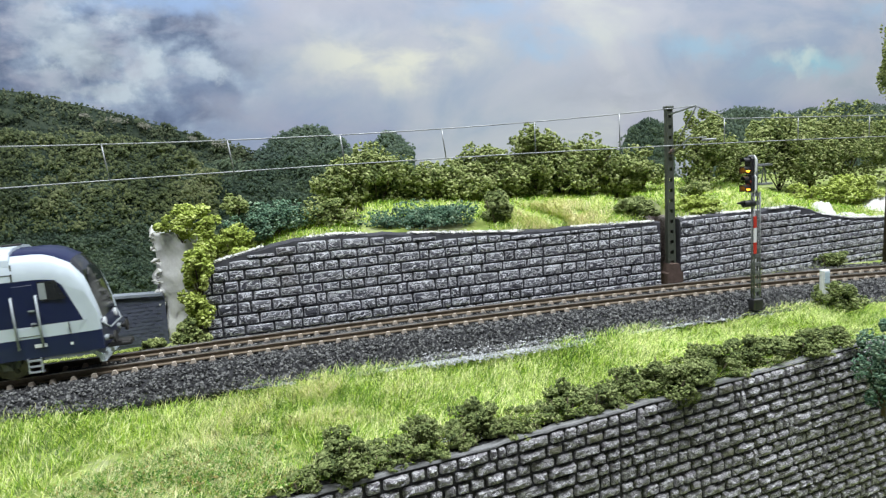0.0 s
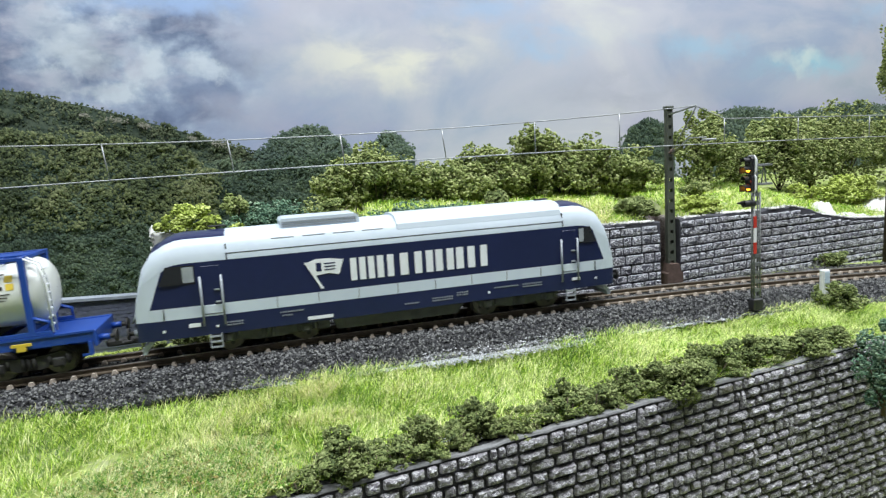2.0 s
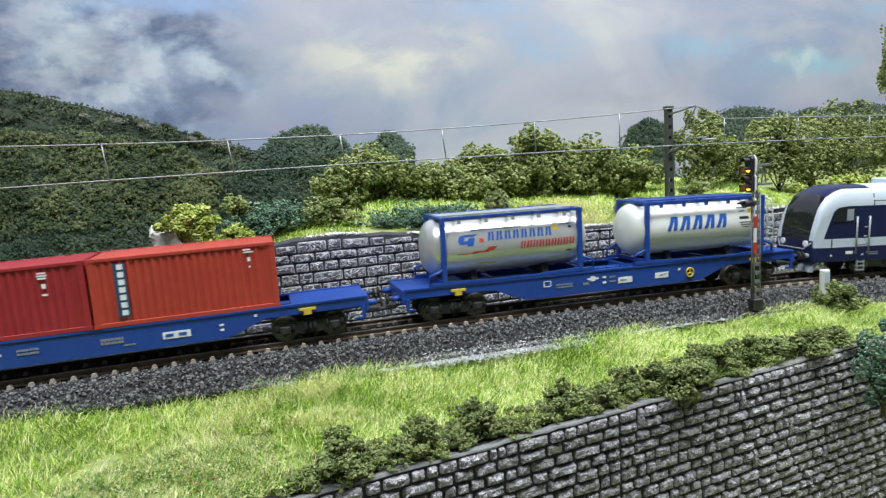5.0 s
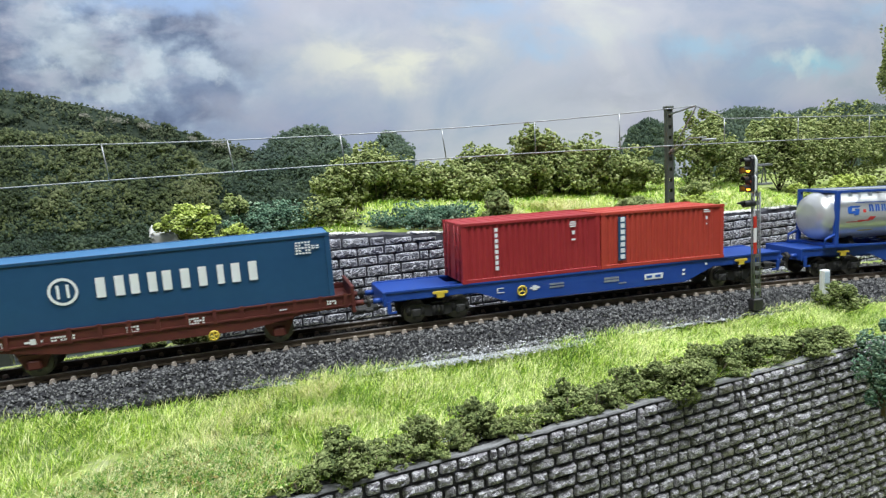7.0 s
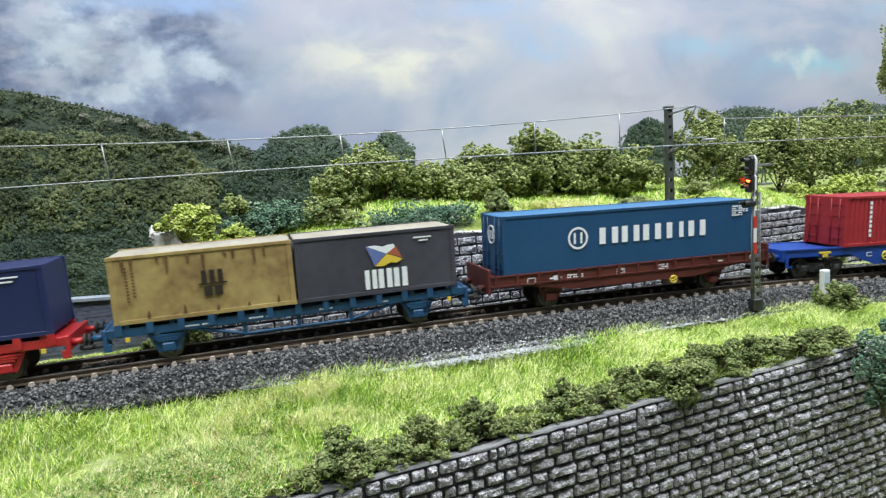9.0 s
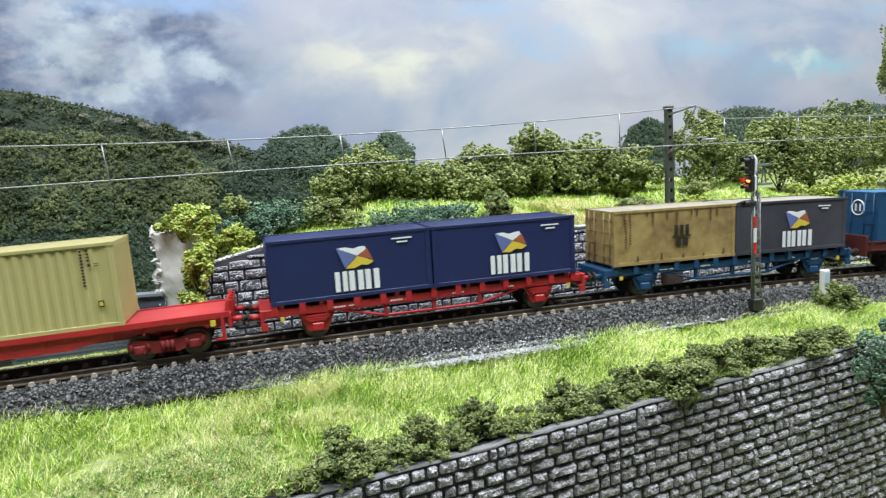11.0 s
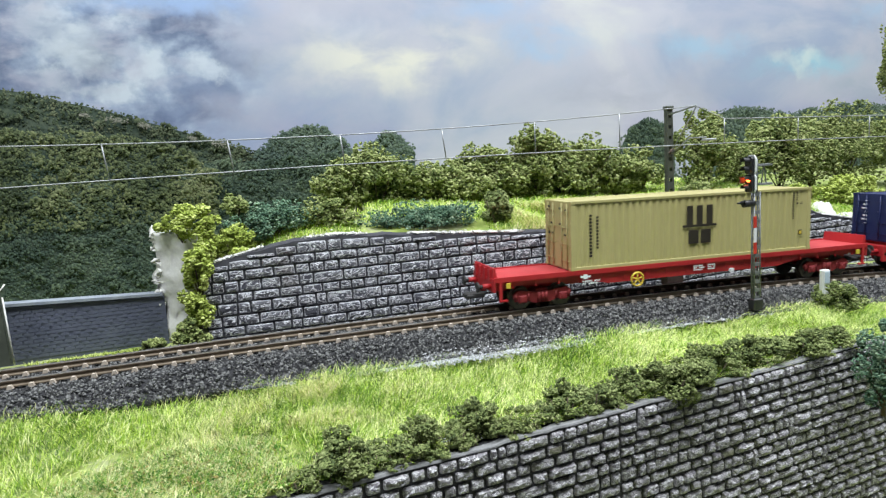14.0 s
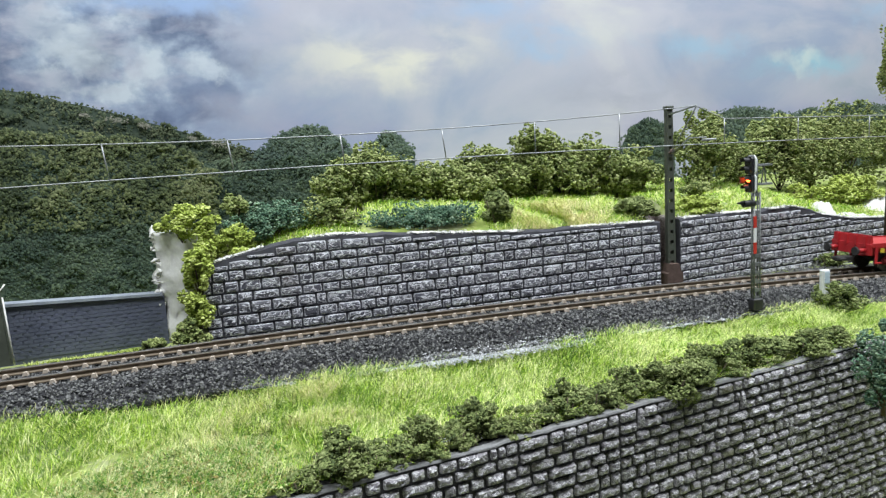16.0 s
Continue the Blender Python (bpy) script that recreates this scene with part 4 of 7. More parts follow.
def make_plaster_end():
    """The raw white end of the hill beside the wall."""
    rng = np.random.default_rng(8)
    nu, nv = 22, 34
    v, f = [], []
    for i in range(nu):
        for j in range(nv):
            u, t = i / (nu - 1), j / (nv - 1)
            z = -0.011 + t * 0.0575
            lump = 0.0016 * noise.noise(Vector((u * 3, t * 9, 1))) + 0.0009 * noise.noise(Vector((u * 9, t * 24, 4)))
            x, y = -0.027 - 0.0195 * u, 0.0345 + 0.0145 * u
            wav = 0.0006 * math.sin(t * 31) * (u > 0.9) + 0.0012 * math.sin(t * 13)
            x += lump - wav * u - 0.002 * t * u
            v.append((x, y - lump * 1.6 - 0.0015 * math.sin(u * 3.1), z))
    for i in range(nu - 1):
        for j in range(nv - 1):
            a = i * nv + j
            f.append((a, a + 1, a + nv + 1, a + nv))
    n = len(v)
    v += [(p[0] + 0.004, p[1] + 0.012, p[2]) for p in v]
    f += [(q[3] + n, q[2] + n, q[1] + n, q[0] + n) for q in f]
    rim = [i * nv for i in range(nu)] + [(nu - 1) * nv + j for j in range(1, nv)] + [i * nv + nv - 1 for i in range(nu - 2, -1, -1)] + [j for j in range(nv - 2, 0, -1)]
    for a, b in zip(rim, rim[1:] + rim[:1]):
        f.append((a, b, b + n, a + n))
    tagged(soup("plaster_hill_end", v, f, M["plaster"], smooth=True), "raw white plaster end of the hill", "plaster edge", kind="structure")
    k = rng.random((26, 3))
    pts = np.stack([-0.047 + 0.0035 * (k[:, 0] - 0.5), 0.0475 + 0.003 * k[:, 1], 0.005 + 0.047 * k[:, 2]], axis=1)
    pts = np.concatenate([pts, [(-0.0435, 0.047, 0.0505), (-0.0445, 0.047, 0.0475), (-0.0455, 0.047, 0.031), (-0.0462, 0.047, 0.028)]])
    a, b = crumbs(pts, 0.0018 * (0.5 + rng.random(len(pts))), rng)
    tagged(soup("plaster_lumps", a, b, M["plaster"]), "broken white plaster lumps on the hill end", "plaster", kind="stuff")


make_plaster_end()


def make_plaster_mounds():
    """Bare plaster where the hill has not been planted behind the sagging crest."""
    for x0, y0, rx, ry, h in ((0.376, 0.066, 0.0075, 0.0090, 0.0095), (0.400, 0.064, 0.018, 0.0060, 0.0035), (0.452, 0.080, 0.026, 0.0120, 0.0095)):
        n = 22
        v, f = [], []
        for i in range(n):
            for j in range(n):
                u, w = i / (n - 1) * 2 - 1, j / (n - 1) * 2 - 1
                k = max(0.0, 1 - u * u - w * w)
                x, y = x0 + rx * u, y0 + ry * w
                v.append((x, y, ground_z(x, y) - 0.0012 + h * k ** 0.7 * (0.8 + 0.5 * fbm(x, y, 120, 3.0))))
        for i in range(n - 1):
            for j in range(n - 1):
                a = i * n + j
                f.append((a, a + n, a + n + 1, a + 1))
        tagged(soup("plaster_mound", v, f, M["plaster"], smooth=True), "bare white plaster mound on the hill behind the wall", "plaster", kind="structure")


make_plaster_mounds()


def make_crest():
    """Pale glue and plaster dust along the crests of the walls."""
    rng = np.random.default_rng(12)
    pts = []
    for _ in range(9000):
        x = -0.02 + 0.55 * rng.random()
        if 0.222 < x < 0.2378:
            continue
        y = interp(x, BACK_LINE) - 0.0028 + 0.0032 * rng.normal()
        if y < interp(x, BACK_LINE) - 0.0034 or (fbm(x, 7, 22) + (0.5 if x > 0.33 else 0.1) < 0.3 * rng.random() - 0.1):
            continue
        pts.append((x, y, max(back_top(x), ground_z(x, y)) + 0.0005 * rng.random()))
    v, f = crumbs(np.array(pts), 0.0004 + 0.0006 * rng.random(len(pts)), rng, 0.45)
    tagged(soup("crest_dust", v, f, M["plaster"]), "pale plaster dust along the wall crests", "plaster", kind="stuff")


make_crest()


# ---- ballast and grass ----
def make_ballast():
    rng = np.random.default_rng(21)
    n = 66000
    x = -0.16 + 0.66 * rng.random(n)
    s = -0.038 + 0.092 * rng.random(n) ** 1.15
    pts = []
    for a, b in zip(x, s):
        foot = interp(a, FOOT) - 0.003 + 0.0022 * fbm(a, 0, 45)
        if b > 0.030 and (a < 0.205 or b > interp(a, BACK_LINE) - line_y(a) - 0.004):
            continue
        if b < foot or (abs(b) < 0.0165 and rng.random() < 0.25):
            continue
        up = -0.0034 if abs(b) < 0.021 else max(-0.0090, -0.0034 - 0.0045 * (abs(b) - 0.021) / 0.0105)
        if abs(abs(b) - 0.0086) < 0.0016:
            up -= 0.0006
        p = on_line(a, b, up + 0.0001 + 0.0004 * rng.random())
        if b > 0.030:
            p.z = ground_z(p.x, p.y) + 0.0003
        pts.append(tuple(p))
    pts = np.array(pts)
    v, f = crumbs(pts, 0.00032 + 0.00050 * rng.random(len(pts)), rng, 0.9)
    tagged(soup("ballast_stones", v, f, M["ballast"]), "loose dark grey ballast chippings", "ballast", kind="stuff")
    pts = []
    for _ in range(15000):
        a = -0.01 + 0.29 * rng.random()
        heavy = 0.060 < a < 0.135
        if fbm(a, 4, 26) + 0.3 * rng.random() + 0.45 * heavy < 0.12:
            continue
        b = interp(a, FOOT) - 0.0012 + (0.0030 if heavy else 0.0018) * rng.normal()
        p = on_line(a, b)
        pts.append((p.x, p.y, max(ground_z(p.x, p.y), p.z - 0.0095 + 0.0035 * max(0, (b - interp(a, FOOT)) / 0.01)) + 0.0004))
    for _ in range(4200):
        # spilt plaster between the grass and the bushes on the front wall
        a = 0.015 + 0.105 * rng.random()
        if fbm(a, 6, 40) < 0.02:
            continue
        b = front_y(a) + 0.0085 + 0.0022 * rng.normal()
        pts.append((a, b, ground_z(a, b) + 0.0012 * rng.random()))
    v, f = crumbs(np.array(pts), 0.00018 + 0.00034 * rng.random(len(pts)), rng, 0.3)
    tagged(soup("pale_gravel", v, f, M["dust"]), "pale dusty gravel at the ballast edge", "gravel", kind="stuff")


make_ballast()


def blades(name, label, mat, spots, length, width, rng, lean=0.6):
    """One thin leaf of two faces for each spot."""
    p = np.array(spots)
    n = len(p)
    a = rng.random(n) * 6.283
    ln = length * (0.5 + 0.8 * rng.random(n))
    tilt = lean * (0.25 + rng.random(n))
    d = np.stack([np.cos(a) * np.sin(tilt), np.sin(a) * np.sin(tilt), np.cos(tilt)], axis=1)
    side = np.stack([-np.sin(a + 0.7), np.cos(a + 0.7), np.zeros(n)], axis=1) * (width * (0.6 + 0.7 * rng.random(n)))[:, None]
    mid = p + d * (ln * 0.55)[:, None]
    tip = mid + (d * np.array([1.5, 1.5, 0.55])) * (ln * 0.45)[:, None]
    v = np.stack([p - side * 0.5, p + side * 0.5, mid + side * 0.4, mid - side * 0.4, tip], axis=1).reshape(-1, 3)
    k = (np.arange(n) * 5)[:, None]
    f = np.concatenate([k + np.array([[0, 1, 2]]), k + np.array([[0, 2, 3]]), k + np.array([[3, 2, 4]])])
    return tagged(soup(name, v, f, mat), label, "grass", kind="stuff")


def make_grass():
    rng = np.random.default_rng(31)
    near = []
    while len(near) < 135000:
        x = -0.13 + 0.52 * rng.random()
        y0, y1 = front_y(x) + 0.004, line_y(x) + interp(x, FOOT) + 0.0025
        y = y0 + (y1 - y0) * rng.random()
        bare = fbm(x, y, 38, 2.0) + 0.15 * (y - y0 < 0.010) + 0.35 * (0.02 < x < 0.13 and y - y0 < 0.012) * fbm(x, 2, 60)
        edge = (y1 - y) < 0.006 * (0.5 + fbm(x, 9, 40)) and 0.03 < x < 0.24
        if 1 - ((x + 0.034) / 0.046) ** 2 - ((y + 0.086) / 0.030) ** 2 > 0.15 and rng.random() < 0.85:
            continue
        if 0.012 < x < 0.125 and y - y0 < 0.0085 and fbm(x, 6, 40) > 0.02:
            continue
        if bare > 1.2 or edge and rng.random() < 0.85:
            continue
        near.append((x, y, ground_z(x, y) - 0.0004))
    blades("meadow_grass", "bright green and straw-yellow static grass strip", M["meadow"], near, 0.0068, 0.00019, rng, 1.15)
    hill = []
    while len(hill) < 52000:
        x = -0.03 + 0.53 * rng.random()
        y = interp(x, BACK_LINE) + 0.0015 + 0.10 * rng.random() ** 1.2
        if ground_z(x, y) < 0.005:
            continue
        if y - interp(x, BACK_LINE) < 0.004 + 0.004 * fbm(x, 1, 50) and rng.random() < 0.75:
            continue
        if 0.052 < x < 0.122 and y < 0.0505:
            continue
        hill.append((x, y, ground_z(x, y) - 0.0004))
    blades("hill_grass", "bright lime green static grass on the hill", M["grass"], hill, 0.0042, 0.00034, rng, 1.0)
    straw = []
    while len(straw) < 9000:
        x, y = rng.normal(0.166, 0.014), 0.0375 + 0.036 * rng.random()
        if fbm(x, y, 60, 4.0) > -0.15:
            straw.append((x, y, ground_z(x, y) + 0.0012 * rng.random()))
    blades("dry_grass", "matted straw-yellow static grass on the hill", M["straw"], straw, 0.0046, 0.00030, rng, 1.2)
    verge = []
    while len(verge) < 1800:
        x = -0.105 + 0.055 * rng.random()
        y = line_y(x) + 0.026 + 0.010 * rng.random()
        verge.append((x, y, line_z(x) - 0.0075))
    blades("verge_grass", "yellow-green tufts along the low wall", M["foam_yellow"], verge, 0.0034, 0.0006, rng)


make_grass()

# tangled dry patch at the strip's left end
def make_tangle():
    rng = np.random.default_rng(37)
    spots = []
    thin = []
    for _ in range(34000):
        x = -0.085 + 0.098 * rng.random()
        y = -0.116 + 0.064 * rng.random()
        k = 1 - ((x + 0.034) / 0.046) ** 2 - ((y + 0.086) / 0.030) ** 2 + 0.5 * fbm(x, y, 45, 5.0)
        if y < front_y(x) + 0.003 or k < 0.5 * rng.random():
            continue
        heap = 0.0045 * min(1.0, max(0.0, k)) * (0.6 + 0.6 * fbm(x, y, 160, 2.0))
        spots.append((x, y, ground_z(x, y) + heap * rng.random() ** 0.5))
        thin.append((x, y, ground_z(x, y) + heap * 0.8))
    spots = np.array(spots)
    v, f = crumbs(spots, 0.00022 + 0.00036 * rng.random(len(spots)), rng, 0.6)
    tagged(soup("weed_mat", v, f, M["weed"]), "tangled green and rusty brown weeds", "weeds", kind="stuff")
    blades("weed_stalks", "fine tangled green and brown weed stalks", M["weed"], thin, 0.0034, 0.00017, rng, 1.3)
    dry = []
    while len(dry) < 9000:
        x, y = rng.normal(0.014, 0.018), rng.normal(-0.055, 0.009)
        if front_y(x) + 0.004 < y < line_y(x) + interp(x, FOOT) and fbm(x, y, 55, 8.0) > -0.1:
            dry.append((x, y, ground_z(x, y) + 0.0018 * rng.random()))
    blades("dry_grass", "matted pale straw-coloured dry grass", M["straw"], dry, 0.0042, 0.00016, rng, 1.4)


make_tangle()

# ---- bushes and trees ----
ROW = "bushes along the front wall"
DARK = "small dark green foam bush above the front wall"
shrub("bush", DARK, "dark", 0.0048, -0.1022, -0.0178, 0.0062, 0.0048, n=1200, crumb=0.0007, group=ROW)
shrub("bush", "tall dark green foam bush above the front wall", "dark", 0.0155, -0.1002, -0.0129, 0.0102, 0.0090, n=2600, crumb=0.0008, group=ROW)
shrub("bush", DARK, "dark", 0.0255, -0.0992, -0.0161, 0.0066, 0.0043, n=1200, crumb=0.0007, group=ROW)
shrub("bush", DARK, "dark", 0.0350, -0.0972, -0.0166, 0.0108, 0.0053, n=1700, crumb=0.0007, group=ROW)
shrub("bush", DARK, "dark", 0.0435, -0.0942, -0.0124, 0.0065, 0.0050, n=1200, crumb=0.0007, group=ROW)
shrub("bush", DARK, "dark", 0.0541, -0.0942, -0.0171, 0.0079, 0.0049, n=1200, crumb=0.0007, group=ROW)
shrub("bush", "forked dark green foam bush above the front wall", "dark", 0.0641, -0.0902, -0.0128, 0.0091, 0.0058, n=1700, crumb=0.0007, group=ROW)
shrub("bush", DARK, "dark", 0.0712, -0.0922, -0.0179, 0.0091, 0.0046, n=1400, crumb=0.0007, group=ROW)
shrub("bush", DARK, "dark", 0.0814, -0.0902, -0.0177, 0.0082, 0.0048, n=1400, crumb=0.0007, group=ROW)
shrub("bush", DARK, "dark", 0.0895, -0.0887, -0.0171, 0.0072, 0.0049, n=1200, crumb=0.0007, group=ROW)
shrub("bush", "tall dark green foam bush above the front wall", "dark", 0.0974, -0.0862, -0.0158, 0.0073, 0.0077, n=1700, crumb=0.0008, group=ROW)
shrub("bush", DARK, "dark", 0.1104, -0.0852, -0.0161, 0.0090, 0.0055, n=1500, crumb=0.0008, group=ROW)
shrub("bush", DARK, "dark", 0.1276, -0.0822, -0.0141, 0.0094, 0.0063, n=1600, crumb=0.0008, group=ROW)
shrub("bush", "large dark green foam bush hanging over the front wall", "dark", 0.1456, -0.0822, -0.0143, 0.0143, 0.0106, n=3200, crumb=0.0008, group=ROW)
shrub("bush", DARK, "dark", 0.1660, -0.0782, -0.0142, 0.0114, 0.0079, n=2100, crumb=0.0008, group=ROW)
shrub("bush", DARK, "dark", 0.1871, -0.0742, -0.0138, 0.0096, 0.0063, n=1600, crumb=0.0009, group=ROW)
shrub("bush", "dense dark green foam bush above the front wall", "dark", 0.2171, -0.0712, -0.0156, 0.0138, 0.0083, n=2300, crumb=0.0009, group=ROW)
shrub("bush", DARK, "dark", 0.2020, -0.0722, -0.0156, 0.0096, 0.0059, n=1500, crumb=0.0009, group=ROW)
shrub("bush", DARK, "dark", 0.2346, -0.0682, -0.0180, 0.0134, 0.0060, n=1700, crumb=0.0009, group=ROW)
for k, (x, y) in enumerate(((0.0200, -0.1000), (0.0480, -0.0950), (0.0580, -0.0930), (0.0770, -0.0905), (0.1040, -0.0865), (0.1180, -0.0845), (0.1360, -0.0825), (0.1560, -0.0795), (0.1770, -0.0765), (0.1950, -0.0740), (0.2270, -0.0700))):
    shrub("bush", "low dark green tuft above the front wall", "dark", x, y - 0.0028, -0.0190, 0.0065, 0.0036, n=900, crumb=0.0007, group=ROW)
shrub("bush", "large blue-green bush in front of the front wall", "blue", 0.2480, -0.0850, -0.0260, 0.0115, 0.0185, n=3500, crumb=0.0008)
shrub("bush", "olive green bush beside the white marker post", "dark", 0.2708, -0.0400, -0.0083, 0.0108, 0.0098, n=2400, crumb=0.0010)
shrub("bush", "bright yellow-green foam bush on the hill end", "yellow", -0.0300, 0.0405, 0.0478, 0.0140, 0.0100, n=3000, crumb=0.0011)
shrub("bush", "yellow-green foam trailing down the plaster hill end", "yellow", -0.0275, 0.0338, 0.0305, 0.0088, 0.0135, n=2600, crumb=0.0011)
shrub("bush", "yellow-green foam trailing down the plaster hill end", "yellow", -0.0295, 0.0325, 0.0121, 0.0070, 0.0105, n=1900, crumb=0.0011)
shrub("bush", "yellow-green foam bush behind the wall crest", "yellow", -0.0131, 0.0420, 0.0400, 0.0150, 0.0078, n=2600, crumb=0.0011)
shrub("bush", "olive foam bush at the foot of the wall", "olive", -0.0330, 0.0300, 0.0005, 0.0085, 0.0068, n=1900, crumb=0.0010)
shrub("bush", "small olive tuft at the foot of the plaster", "olive", -0.0510, 0.0300, -0.0030, 0.0058, 0.0032, n=800, crumb=0.0008)
shrub("bush", "small olive foam bush on the hill crest", "olive", -0.0086, 0.0500, 0.0560, 0.0070, 0.0063, n=1400, crumb=0.0010)
shrub("hedge", "spreading blue-green foam hedge on the hill", "blue", 0.0060, 0.0500, 0.0482, 0.0235, 0.0092, n=4200, crumb=0.0008, clumps=60, category="hedge")
shrub("bush", "olive foam bush between the blue-green hedges", "olive", 0.0367, 0.0520, 0.0480, 0.0175, 0.0080, n=2600, crumb=0.0010, clumps=40)
shrub("hedge", "long blue-green foam hedge behind the wall", "blue", 0.0866, 0.0480, 0.0410, 0.0335, 0.0095, n=5500, crumb=0.0008, clumps=80, category="hedge")
shrub("bush", "round dark olive bush on the grassy hill", "dark", 0.1295, 0.0500, 0.0420, 0.0098, 0.0115, n=2600, crumb=0.0011)
shrub("bush", "dark olive bush beside the mast", "dark", 0.2170, 0.0480, 0.0344, 0.0138, 0.0095, n=2500, crumb=0.0012)
shrub("bush", "small round olive bush on the grass", "olive", 0.2744, 0.0700, 0.0420, 0.0100, 0.0062, n=1500, crumb=0.0011)
shrub("bush", "low yellow-green bush on the wall crest", "yellow", 0.2610, 0.0520, 0.0325, 0.0173, 0.0062, n=2400, crumb=0.0011)
shrub("bush", "low yellow-green bush on the grass", "yellow", 0.4231, 0.0900, 0.0290, 0.0320, 0.0110, n=3600, crumb=0.0014, clumps=50)
shrub("bush", "low yellow-green bush on the grass", "yellow", 0.3814, 0.0900, 0.0289, 0.0143, 0.0085, n=1500, crumb=0.0013)
shrub("bush", "flat dark olive weeds at the wall foot", "dark", 0.3624, 0.0480, -0.0105, 0.0132, 0.0050, n=1200, crumb=0.0010)
TREES = "foam trees on the hill"


def tree(label, x, y, z, rx, rz, n):
    return shrub("tree", label, "olive", x, y, z, rx, rz, n=n, crumb=0.0014, clumps=48, category="tree", group=TREES)


OL = "bushy olive green foam tree with knobbly crown"
tree("broad olive green foam tree with knobbly crown", 0.0723, 0.1000, 0.0635, 0.0280, 0.0185, 5200)
tree(OL, 0.1163, 0.1000, 0.0583, 0.0150, 0.0150, 3000)
tree(OL, 0.1425, 0.1050, 0.0605, 0.0198, 0.0175, 3800)
tree("tall olive green foam tree with ragged top", 0.1759, 0.1000, 0.0669, 0.0195, 0.0230, 4600)
tree(OL, 0.2143, 0.1000, 0.0608, 0.0230, 0.0190, 4400)
tree(OL, 0.2527, 0.1000, 0.0551, 0.0175, 0.0150, 3000)
tree("tall olive green foam tree behind the mast", 0.3050, 0.1000, 0.0670, 0.0217, 0.0285, 5000)
tree("broad olive green foam tree with knobbly crown", 0.3898, 0.1200, 0.0630, 0.0310, 0.0305, 6000)
tree("broad olive green foam tree with knobbly crown", 0.4620, 0.1300, 0.0620, 0.0360, 0.0310, 6000)
tree(OL, 0.5400, 0.1400, 0.0600, 0.0350, 0.0300, 4500)
for k, (x, y, z, rx, rz) in enumerate(((0.050, 0.098, 0.058, 0.016, 0.013), (0.098, 0.102, 0.058, 0.018, 0.014), (0.131, 0.100, 0.054, 0.016, 0.012), (0.159, 0.102, 0.058, 0.018, 0.016), (0.196, 0.100, 0.056, 0.018, 0.015), (0.236, 0.102, 0.054, 0.018, 0.014), (0.345, 0.112, 0.054, 0.020, 0.020), (0.425, 0.125, 0.060, 0.026, 0.028))):
    tree("smaller olive green foam tree in the hill row", x, y, z, rx, rz, 2600)
shrub("tree", "slender green tree reaching over the overhead line", "olive", 0.389, 0.030, 0.112, 0.0075, 0.026, n=1500, crumb=0.0012, clumps=40, category="tree", trunk=0.095)
# ---- the train ----
M["navy"] = material("navy_blue_paint", [(0.009, 0.015, 0.055), (0.013, 0.020, 0.072)], 40, 0.32, spec=0.5)
M["loco_white"] = material("loco_white_paint", [(0.53, 0.60, 0.67), (0.61, 0.68, 0.75)], 40, 0.35)
M["loco_grey"] = material("loco_grey_metal", [(0.30, 0.33, 0.36), (0.42, 0.45, 0.48)], 200, 0.45, metal=0.2)
M["dark"] = material("dark_underframe", [(0.015, 0.015, 0.015), (0.04, 0.038, 0.035)], 200, 0.7, bump=0.2)
M["under_grey"] = material("weathered_grey_underframe", [(0.09, 0.095, 0.085), (0.16, 0.165, 0.15)], 200, 0.75, bump=0.2)
M["glass"] = material("tinted_cab_glass", [(0.010, 0.012, 0.014), (0.02, 0.022, 0.025)], 50, 0.08, spec=0.7)
M["blue"] = material("container_wagon_blue", [(0.00984, 0.0492, 0.2624), (0.0164, 0.0697, 0.3444)], 60, 0.4)
M["steel_blue"] = material("dull_wagon_blue", [(0.00744, 0.0527, 0.1302), (0.0155, 0.0775, 0.1736)], 120, 0.55, bump=0.15)
M["wagon_red"] = material("bright_wagon_red", [(0.36, 0.014, 0.018), (0.48, 0.026, 0.030)], 80, 0.45)
M["bogie_red"] = material("dull_red_bogie_paint", [(0.17, 0.012, 0.014), (0.27, 0.022, 0.024)], 160, 0.65, bump=0.2)
M["deck_red"] = material("dusty_red_deck", [(0.40, 0.030, 0.034), (0.55, 0.065, 0.066)], 90, 0.6, bump=0.2)
M["brown_red"] = material("oxide_red_wagon", [(0.072, 0.01296, 0.01008), (0.1152, 0.0216, 0.01584)], 120, 0.6, bump=0.2)
M["wheel"] = material("dark_wheel_steel", [(0.07, 0.065, 0.055), (0.16, 0.145, 0.12)], 300, 0.45, metal=0.5)
M["spoke"] = material("wheel_web", [(0.03, 0.028, 0.025), (0.06, 0.055, 0.05)], 300, 0.7)
M["yellow"] = material("yellow_paint", [(0.62, 0.45, 0.04), (0.75, 0.56, 0.07)], 100, 0.45)
M["faint"] = material("faint_grey_lettering", [(0.22, 0.24, 0.28), (0.32, 0.34, 0.38)], 60, 0.5)
M["mark"] = material("white_marking", [(0.76, 0.78, 0.80), (0.86, 0.88, 0.90)], 60, 0.5)
M["silver"] = material("silver_tank_paint", [(0.60, 0.61, 0.60), (0.72, 0.73, 0.72)], 30, 0.3, metal=0.55)
M["cream"] = material("cream_tank_paint", [(0.66, 0.68, 0.64), (0.76, 0.78, 0.74)], 30, 0.35)
M["c_red"] = material("container_red", [(0.30, 0.018, 0.024), (0.38, 0.030, 0.036)], 40, 0.5)
M["c_orange"] = material("container_orange_red", [(0.40, 0.042, 0.026), (0.50, 0.062, 0.040)], 40, 0.5)
M["c_teal"] = material("container_petrol_blue", [(0.010, 0.060, 0.145), (0.016, 0.078, 0.18)], 40, 0.45)
